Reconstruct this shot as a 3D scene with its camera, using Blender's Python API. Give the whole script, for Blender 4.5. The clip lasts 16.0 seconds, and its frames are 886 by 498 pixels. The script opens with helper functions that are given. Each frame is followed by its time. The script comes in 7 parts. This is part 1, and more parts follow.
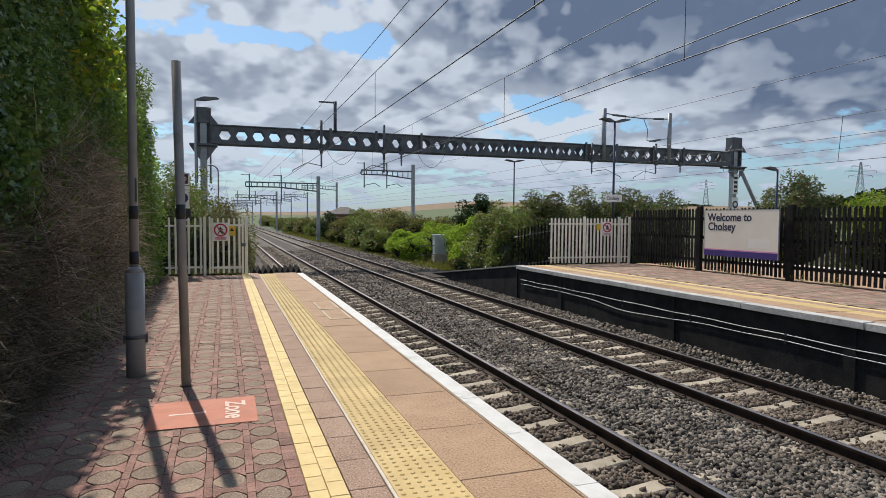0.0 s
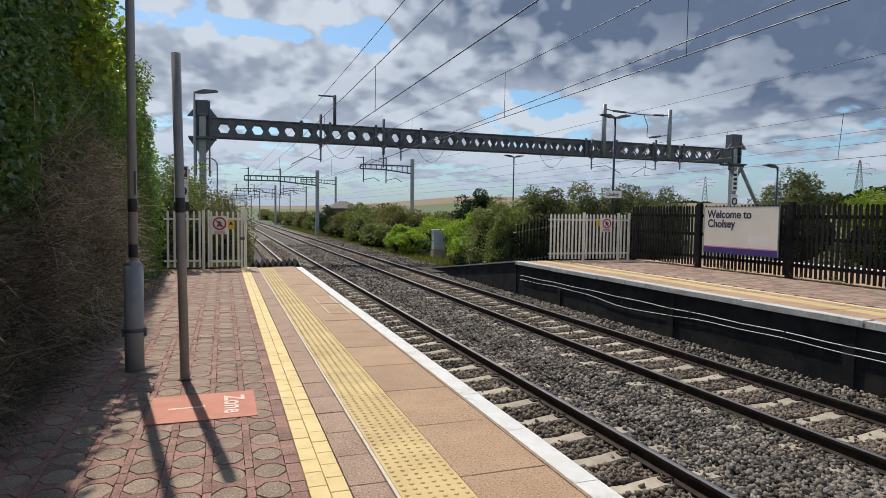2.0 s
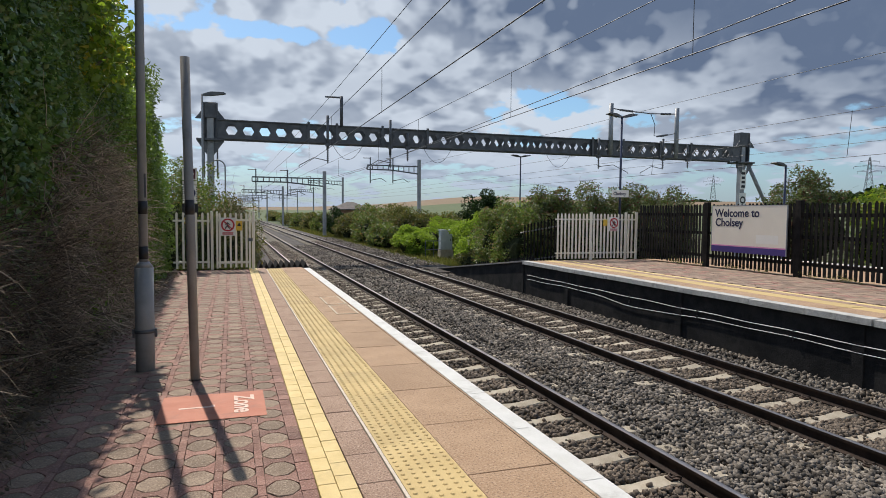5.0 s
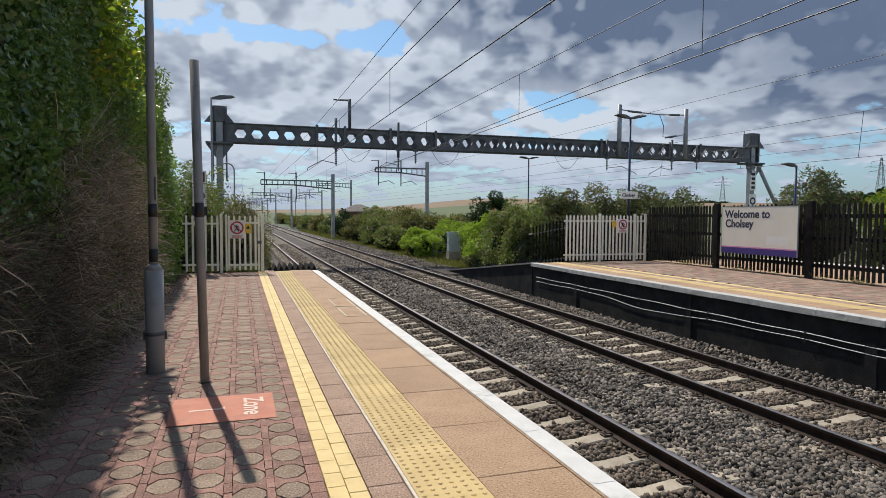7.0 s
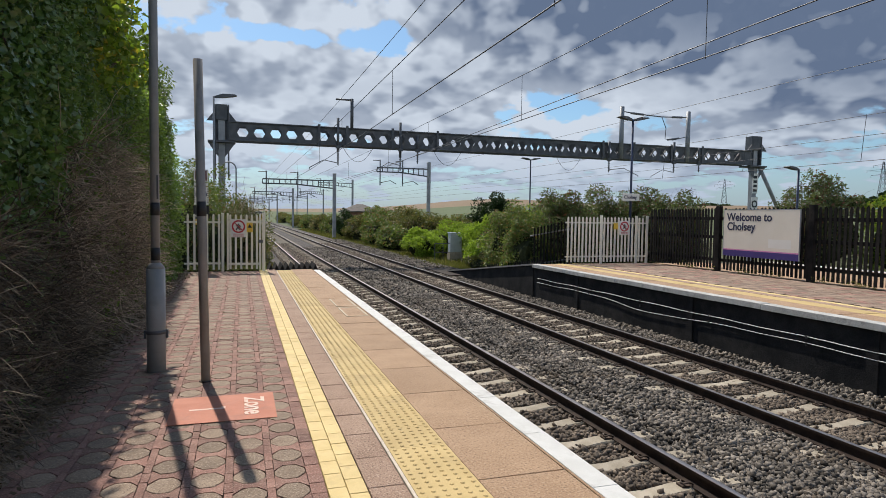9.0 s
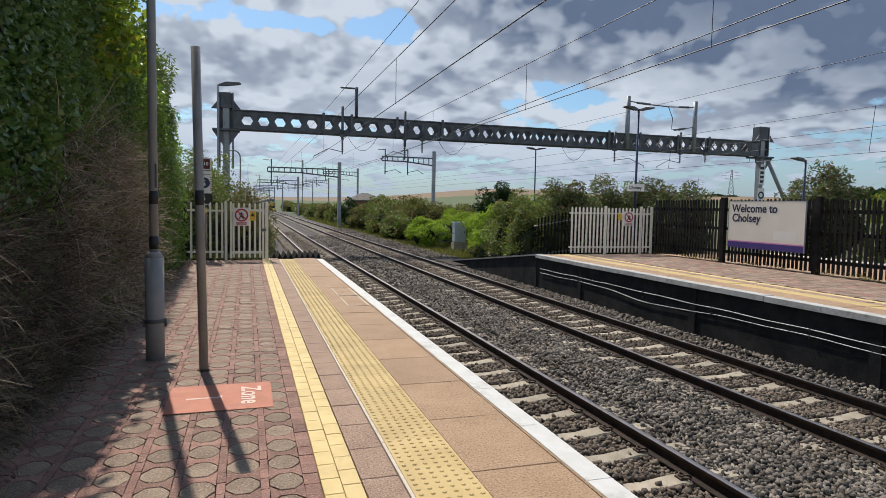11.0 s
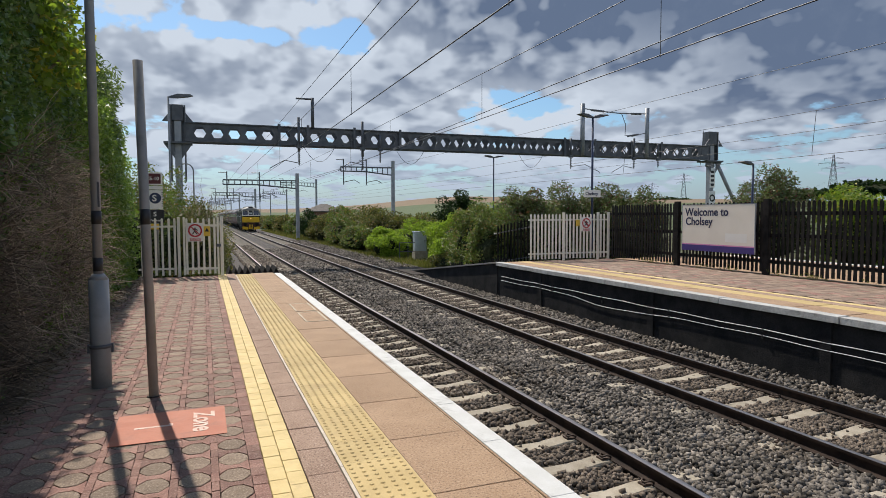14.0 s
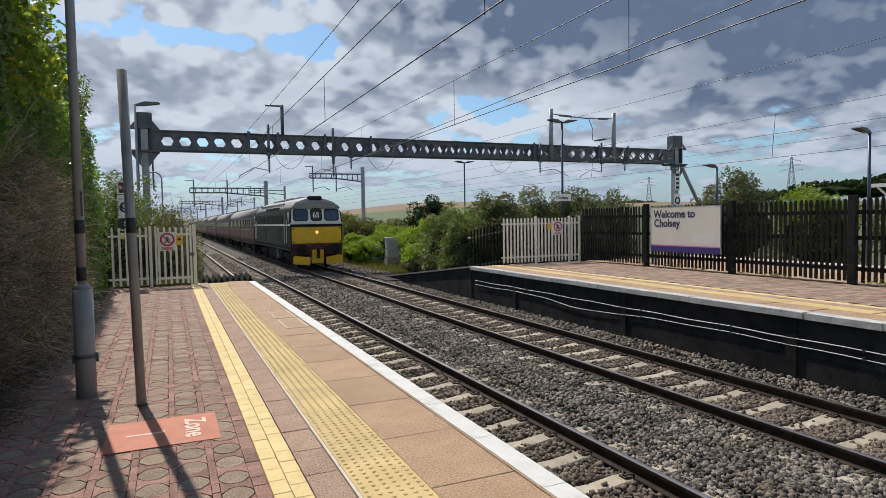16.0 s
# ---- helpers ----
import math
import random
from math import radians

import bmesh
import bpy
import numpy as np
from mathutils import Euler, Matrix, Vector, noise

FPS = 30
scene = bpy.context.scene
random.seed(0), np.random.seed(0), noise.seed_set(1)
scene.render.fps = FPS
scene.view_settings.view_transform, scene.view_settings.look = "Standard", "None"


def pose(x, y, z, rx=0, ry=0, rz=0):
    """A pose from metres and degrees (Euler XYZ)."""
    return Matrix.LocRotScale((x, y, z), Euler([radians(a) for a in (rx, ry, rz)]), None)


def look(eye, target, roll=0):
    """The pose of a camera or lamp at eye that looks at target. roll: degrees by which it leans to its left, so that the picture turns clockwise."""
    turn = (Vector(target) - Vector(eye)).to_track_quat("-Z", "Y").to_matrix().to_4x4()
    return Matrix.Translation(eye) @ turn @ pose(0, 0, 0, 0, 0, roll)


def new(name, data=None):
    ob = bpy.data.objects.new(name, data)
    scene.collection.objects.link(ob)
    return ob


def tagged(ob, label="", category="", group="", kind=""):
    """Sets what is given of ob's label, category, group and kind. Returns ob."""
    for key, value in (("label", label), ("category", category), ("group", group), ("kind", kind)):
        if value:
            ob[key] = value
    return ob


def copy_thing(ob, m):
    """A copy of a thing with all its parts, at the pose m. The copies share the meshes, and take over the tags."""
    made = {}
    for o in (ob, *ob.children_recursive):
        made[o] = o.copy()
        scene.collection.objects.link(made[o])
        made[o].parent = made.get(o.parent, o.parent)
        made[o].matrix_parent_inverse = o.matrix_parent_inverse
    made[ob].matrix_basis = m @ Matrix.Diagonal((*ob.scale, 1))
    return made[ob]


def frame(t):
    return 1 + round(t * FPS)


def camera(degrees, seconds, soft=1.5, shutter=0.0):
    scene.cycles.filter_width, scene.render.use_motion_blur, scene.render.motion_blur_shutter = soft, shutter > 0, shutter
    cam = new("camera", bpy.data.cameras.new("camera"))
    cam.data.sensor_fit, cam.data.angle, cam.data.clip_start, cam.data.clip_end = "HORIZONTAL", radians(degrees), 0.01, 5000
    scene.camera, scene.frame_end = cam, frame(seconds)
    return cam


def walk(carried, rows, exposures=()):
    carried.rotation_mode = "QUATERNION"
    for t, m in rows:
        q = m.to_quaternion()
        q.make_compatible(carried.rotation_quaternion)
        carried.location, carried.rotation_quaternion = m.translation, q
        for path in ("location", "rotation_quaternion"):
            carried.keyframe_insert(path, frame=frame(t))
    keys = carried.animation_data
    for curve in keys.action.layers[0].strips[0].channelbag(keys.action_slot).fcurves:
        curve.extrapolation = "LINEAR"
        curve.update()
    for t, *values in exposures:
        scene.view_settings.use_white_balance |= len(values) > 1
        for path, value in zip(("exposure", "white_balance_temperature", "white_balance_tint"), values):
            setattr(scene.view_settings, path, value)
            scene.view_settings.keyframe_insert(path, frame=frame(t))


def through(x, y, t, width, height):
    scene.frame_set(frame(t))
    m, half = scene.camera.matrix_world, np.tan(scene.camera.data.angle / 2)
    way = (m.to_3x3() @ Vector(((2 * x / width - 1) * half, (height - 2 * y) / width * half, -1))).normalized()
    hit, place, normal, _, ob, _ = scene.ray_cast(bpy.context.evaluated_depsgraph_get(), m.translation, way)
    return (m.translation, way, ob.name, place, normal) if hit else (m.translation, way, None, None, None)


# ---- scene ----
cam = camera(70.7, 16.0, 0.8)
PATH = [
    (0, (-0.015, 0.259, 1.56), (0.644, 2.144, 1.464), 0.4),
    (0.5, (-0.016, 0.242, 1.571), (0.643, 2.128, 1.473), 0.3),
    (1, (-0.02, 0.269, 1.562), (0.647, 2.152, 1.464), 0.4),
    (1.5, (-0.016, 0.241, 1.567), (0.634, 2.129, 1.455), 0.8),
    (2, (-0.024, 0.289, 1.561), (0.639, 2.172, 1.449), 0.8),
    (2.5, (-0.021, 0.235, 1.567), (0.646, 2.117, 1.452), 1.0),
    (3, (-0.015, 0.225, 1.567), (0.65, 2.107, 1.452), 0.5),
    (3.5, (-0.016, 0.231, 1.568), (0.64, 2.117, 1.455), 0.3),
    (4, (-0.022, 0.239, 1.568), (0.63, 2.127, 1.457), 0.5),
    (6.5, (-0.038, 0.266, 1.559), (0.586, 2.162, 1.445), 0.2),
    (7, (-0.035, 0.265, 1.562), (0.582, 2.165, 1.457), 0.3),
    (7.5, (-0.036, 0.242, 1.571), (0.583, 2.141, 1.466), 0.8),
    (8, (-0.04, 0.248, 1.57), (0.579, 2.147, 1.464), 0.7),
    (8.5, (-0.043, 0.267, 1.566), (0.574, 2.167, 1.462), 0.7),
    (11, (0.025, 0.287, 1.577), (0.623, 2.19, 1.439), 1.1),
    (11.5, (0.086, 0.307, 1.574), (0.687, 2.205, 1.39), -0.3),
    (12, (0.136, 0.322, 1.619), (0.867, 2.18, 1.506), 2.1),
    (12.5, (0.115, 0.356, 1.598), (0.885, 2.199, 1.496), 2.7),
    (13, (0.106, 0.289, 1.608), (0.857, 2.14, 1.504), 2.0),
    (13.5, (0.086, 0.31, 1.614), (0.817, 2.168, 1.505), 0.1),
    (14, (0.083, 0.352, 1.618), (0.798, 2.216, 1.508), -0.2),
    (14.5, (0.074, 0.377, 1.618), (0.796, 2.238, 1.5), 0.3),
    (15, (0.06, 0.384, 1.615), (0.822, 2.229, 1.495), -0.3),
    (15.5, (0.024, 0.372, 1.616), (0.864, 2.186, 1.539), -0.5),
    (16, (-0.095, 0.272, 1.608), (0.709, 2.101, 1.515), -1.0),
]
walk(cam, [(t, look(eye, target, roll)) for t, eye, target, roll in PATH])

# ---- light ----
SUN_EL, SUN_AZ = 50.5, -10.0            # degrees up; degrees from +y towards +x
sd = Vector((math.sin(radians(SUN_AZ)) * math.cos(radians(SUN_EL)), math.cos(radians(SUN_AZ)) * math.cos(radians(SUN_EL)), math.sin(radians(SUN_EL))))
sun = new("sun", bpy.data.lights.new("sun", "SUN"))
sun.data.energy, sun.data.angle, sun.data.color = 5.0, radians(0.6), (1.0, 0.93, 0.83)
sun.matrix_world = look(sd * 60, (0, 0, 0))


class Nodes:
    """Short hand for building node trees."""

    def __init__(self, tree):
        self.t, self.l = tree, tree.links
        tree.nodes.clear()

    def put(self, sock, v):
        if isinstance(v, bpy.types.NodeSocket):
            self.l.new(v, sock)
        elif v is not None:
            sock.default_value = v

    def n(self, kind, **kw):
        nd = self.t.nodes.new(kind)
        for k, v in kw.items():
            if k in nd.inputs:
                self.put(nd.inputs[k], v)
        return nd

    def math(self, op, a, b=0.0, c=0.0, clamp=False):
        nd = self.t.nodes.new("ShaderNodeMath")
        nd.operation, nd.use_clamp = op, clamp
        for s, v in zip(nd.inputs, (a, b, c)):
            self.put(s, v)
        return nd.outputs[0]

    def mix(self, f, a, b, blend="MIX"):
        nd = self.t.nodes.new("ShaderNodeMix")
        nd.data_type, nd.blend_type = "RGBA", blend
        self.put(nd.inputs[0], f)
        self.put(nd.inputs[6], a if isinstance(a, bpy.types.NodeSocket) else (*a[:3], 1))
        self.put(nd.inputs[7], b if isinstance(b, bpy.types.NodeSocket) else (*b[:3], 1))
        return nd.outputs[2]

    def ramp(self, f, lo, hi):
        nd = self.t.nodes.new("ShaderNodeMapRange")
        nd.interpolation_type, nd.clamp = "SMOOTHSTEP", True
        self.put(nd.inputs[0], f)
        nd.inputs[1].default_value, nd.inputs[2].default_value = lo, hi
        return nd.outputs[0]

    def noise(self, vec, scale, detail=4.0, rough=0.55, dist=0.0):
        nd = self.t.nodes.new("ShaderNodeTexNoise")
        self.put(nd.inputs["Vector"], vec)
        for k, v in (("Scale", scale), ("Detail", detail), ("Roughness", rough), ("Distortion", dist)):
            nd.inputs[k].default_value = v
        return nd.outputs["Fac"]

    def comb(self, x, y, z):
        nd = self.t.nodes.new("ShaderNodeCombineXYZ")
        for s, v in zip(nd.inputs, (x, y, z)):
            self.put(s, v)
        return nd.outputs[0]


def make_world():
    w = bpy.data.worlds.new("sky")
    scene.world = w
    w.use_nodes = True
    g = Nodes(w.node_tree)
    sky = g.n("ShaderNodeTexSky")
    sky.sky_type, sky.sun_disc = "NISHITA", False
    sky.sun_elevation, sky.sun_rotation = radians(SUN_EL), radians(SUN_AZ)
    blue = g.mix(1.0, sky.outputs[0], (0.078, 0.102, 0.118), "MULTIPLY")
    co = g.n("ShaderNodeTexCoord").outputs["Generated"]
    sep = g.n("ShaderNodeSeparateXYZ", Vector=co)
    x, y, z = sep.outputs
    az = g.math("ARCTAN2", x, y)
    el = g.math("ARCSINE", z)

    def mass(a, e, ra, re, k):
        """A broad heap of cloud round an azimuth and a height, in degrees."""
        u = g.math("DIVIDE", g.math("SUBTRACT", az, radians(a)), radians(ra))
        v = g.math("DIVIDE", g.math("SUBTRACT", el, radians(e)), radians(re))
        d = g.math("ADD", g.math("MULTIPLY", u, u), g.math("MULTIPLY", v, v))
        return g.math("MULTIPLY", g.math("EXPONENT", g.math("MULTIPLY", d, -1.0)), k)

    heaps = [(-5, 11.0, 6, 2.8, 0.20), (6, 11.4, 8, 2.9, 0.20), (17, 10.8, 7, 3.6, 0.20), (4, 18.8, 8, 2.6, 0.18), (-13, 18, 8, 5, -0.22),
             (1, 15.3, 9, 0.9, -0.17), (14, 15.0, 3.5, 1.2, -0.16), (36, 17.5, 19, 5.2, 0.42), (60, 16, 14, 6, 0.40), (27, 10.2, 2.2, 1.0, -0.12), (31, 12.2, 7, 1.8, 0.14),
             (47, 10.5, 8, 2.2, 0.18), (37, 8.8, 5, 0.9, -0.10), (24, 5.0, 40, 3.2, 0.10)]
    bias = g.math("MULTIPLY", g.ramp(el, 0.5, 1.0), -0.12)           # the zenith is clearer
    for hp in heaps:
        bias = g.math("ADD", mass(*hp), bias)

    def density(da, de, fine):
        e = g.math("ADD", el, de)
        # towards the horizon the layers lie flatter
        v = g.math("MULTIPLY", g.math("LOGARITHM", g.math("ADD", g.math("MAXIMUM", e, -0.02), 0.075), math.e), 0.5)
        p = g.comb(g.math("ADD", az, da), v, 3.7)
        big = g.noise(p, 4.2, 3.0, 0.5, 0.2)
        small = g.noise(p, 11.0, 9.0 if fine else 3.0, 0.58, 0.15)
        vor = g.t.nodes.new("ShaderNodeTexVoronoi")
        vor.feature = "SMOOTH_F1"
        g.put(vor.inputs["Vector"], p)
        vor.inputs["Scale"].default_value, vor.inputs["Detail"].default_value, vor.inputs["Roughness"].default_value = 22.0, 2.5 if fine else 1.0, 0.5
        puff = g.math("MULTIPLY", g.math("SUBTRACT", 0.45, vor.outputs["Distance"]), 0.20)
        d = g.math("ADD", g.math("MULTIPLY", big, 0.50), g.math("MULTIPLY", small, 0.50))
        return g.math("ADD", g.math("ADD", d, puff), bias)

    d0, d1, d2 = density(0.0, 0.0, True), density(0.0, 0.0, False), density(-0.008, 0.030, False)
    cover = g.ramp(d0, 0.42, 0.485)
    thick = g.ramp(d1, 0.46, 0.88)
    under = g.ramp(g.math("SUBTRACT", d2, d1), -0.10, 0.105)      # more cloud above than here: an underside
    grey = g.math("ADD", g.math("ADD", g.math("MULTIPLY", thick, 0.40), g.math("ADD", mass(42, 18.5, 22, 5.2, 0.70), mass(56, 11.0, 16, 7, 0.52))), g.math("MULTIPLY", g.math("SUBTRACT", under, 0.33), 0.66), clamp=True)
    wisp = g.math("MULTIPLY", g.math("SUBTRACT", g.noise(co, 26.0, 5.0, 0.6), 0.5), 0.12)
    grey = g.math("ADD", grey, wisp, clamp=True)
    behind = g.ramp(y, 0.2, -0.6)                                # clouds facing the sun, behind the viewer, are whiter
    cloud = g.mix(grey, (0.62, 0.69, 0.79), (0.125, 0.172, 0.270))
    cloud = g.mix(behind, cloud, (1.05, 1.05, 1.05))
    col = g.mix(cover, blue, cloud)
    haze = g.math("SUBTRACT", 1.0, g.ramp(el, 0.0, 0.14))
    col = g.mix(g.math("MULTIPLY", haze, 0.58), col, (0.31, 0.40, 0.545))
    bg = g.n("ShaderNodeBackground", Color=col, Strength=1.0)
    out = g.n("ShaderNodeOutputWorld")
    g.l.new(bg.outputs[0], out.inputs[0])


make_world()
scene.view_settings.exposure = 0.0


# ---- materials ----
def surf(name, c1, c2, scale=6.0, rough=0.7, bump=0.1, metal=0.0, fine=90.0, grain=0.25, rand=0.0, island=0.0, spec=0.4, stain=None, world=False, speck=None):
    """A surface of two tones, mottled at two scales, with relief; rand and island vary it from piece to piece."""
    m = bpy.data.materials.new(name)
    m.use_nodes = True
    g = Nodes(m.node_tree)
    co = g.n("ShaderNodeNewGeometry").outputs["Position"] if world else g.n("ShaderNodeTexCoord").outputs["Object"]
    big = g.ramp(g.noise(co, scale, 5.0, 0.6), 0.34, 0.66)
    small = g.noise(co, fine, 3.0, 0.6)
    col = g.mix(big, c1, c2)
    val = g.math("ADD", g.math("MULTIPLY", g.math("SUBTRACT", small, 0.5), 2.0 * grain), 1.0)
    if rand:
        r = g.n("ShaderNodeObjectInfo").outputs["Random"]
        val = g.math("MULTIPLY", val, g.math("ADD", g.math("MULTIPLY", g.math("SUBTRACT", r, 0.5), 2 * rand), 1.0))
    if island:
        r = g.n("ShaderNodeNewGeometry").outputs["Random Per Island"]
        val = g.math("MULTIPLY", val, g.math("ADD", g.math("MULTIPLY", g.math("SUBTRACT", r, 0.5), 2 * island), 1.0))
    col = g.mix(1.0, col, g.comb(val, val, val), "MULTIPLY")
    if stain:
        sm = g.ramp(g.noise(co, stain[3], 6.0, 0.65, 0.3), 0.52, 0.72)
        col = g.mix(g.math("MULTIPLY", sm, stain[4]), col, stain[:3])
    if speck:                                            # chips of aggregate: pale ones and dark pits
        chips = g.noise(co, speck[3], 2.0, 0.7)
        col = g.mix(g.math("MULTIPLY", g.ramp(chips, 0.56, 0.66), speck[4]), col, speck[:3])
        col = g.mix(g.math("MULTIPLY", g.ramp(chips, 0.44, 0.34), speck[4]), col, (0.05, 0.032, 0.025))
    b = g.n("ShaderNodeBsdfPrincipled")
    g.put(b.inputs["Base Color"], col)
    g.put(b.inputs["Roughness"], g.math("ADD", g.math("MULTIPLY", g.math("SUBTRACT", small, 0.5), 0.25), rough, clamp=True))
    b.inputs["Metallic"].default_value = metal
    b.inputs["Specular IOR Level"].default_value = spec
    if bump:
        bp = g.n("ShaderNodeBump", Strength=bump, Distance=0.01, Height=g.math("ADD", small, g.math("MULTIPLY", big, 0.5)))
        g.l.new(bp.outputs[0], b.inputs["Normal"])
    out = g.n("ShaderNodeOutputMaterial")
    g.l.new(b.outputs[0], out.inputs[0])
    return m


def leafy(name, dark, light, through=0.35, rough=0.45, autumn=None, gloss=0.16):
    """Leaves: each its own green, letting some light through."""
    m = bpy.data.materials.new(name)
    m.use_nodes = True
    g = Nodes(m.node_tree)
    r = g.n("ShaderNodeNewGeometry").outputs["Random Per Island"]
    co = g.n("ShaderNodeTexCoord").outputs["Object"]
    patch = g.noise(co, 1.1, 3.0)
    f = g.math("ADD", g.math("MULTIPLY", r, 0.6), g.math("MULTIPLY", g.math("SUBTRACT", patch, 0.35), 1.0), clamp=True)
    col = g.mix(f, dark, light)
    if autumn:
        col = g.mix(g.ramp(g.math("FRACT", g.math("MULTIPLY", r, 13.7)), 0.8, 0.95), col, autumn)
    b = g.n("ShaderNodeBsdfPrincipled")
    g.put(b.inputs["Base Color"], col)
    b.inputs["Roughness"].default_value, b.inputs["Specular IOR Level"].default_value = rough + 0.12, gloss
    t = g.n("ShaderNodeBsdfTranslucent", Color=g.mix(1.0, col, (1.35, 1.45, 0.75), "MULTIPLY"))
    mx = g.n("ShaderNodeMixShader")
    mx.inputs[0].default_value = through
    g.l.new(b.outputs[0], mx.inputs[1])
    g.l.new(t.outputs[0], mx.inputs[2])
    out = g.n("ShaderNodeOutputMaterial")
    g.l.new(mx.outputs[0], out.inputs[0])
    return m


def glow(name, col, power):
    m = bpy.data.materials.new(name)
    m.use_nodes = True
    g = Nodes(m.node_tree)
    e = g.n("ShaderNodeEmission", Color=(*col, 1), Strength=power)
    g.l.new(e.outputs[0], g.n("ShaderNodeOutputMaterial").inputs[0])
    return m


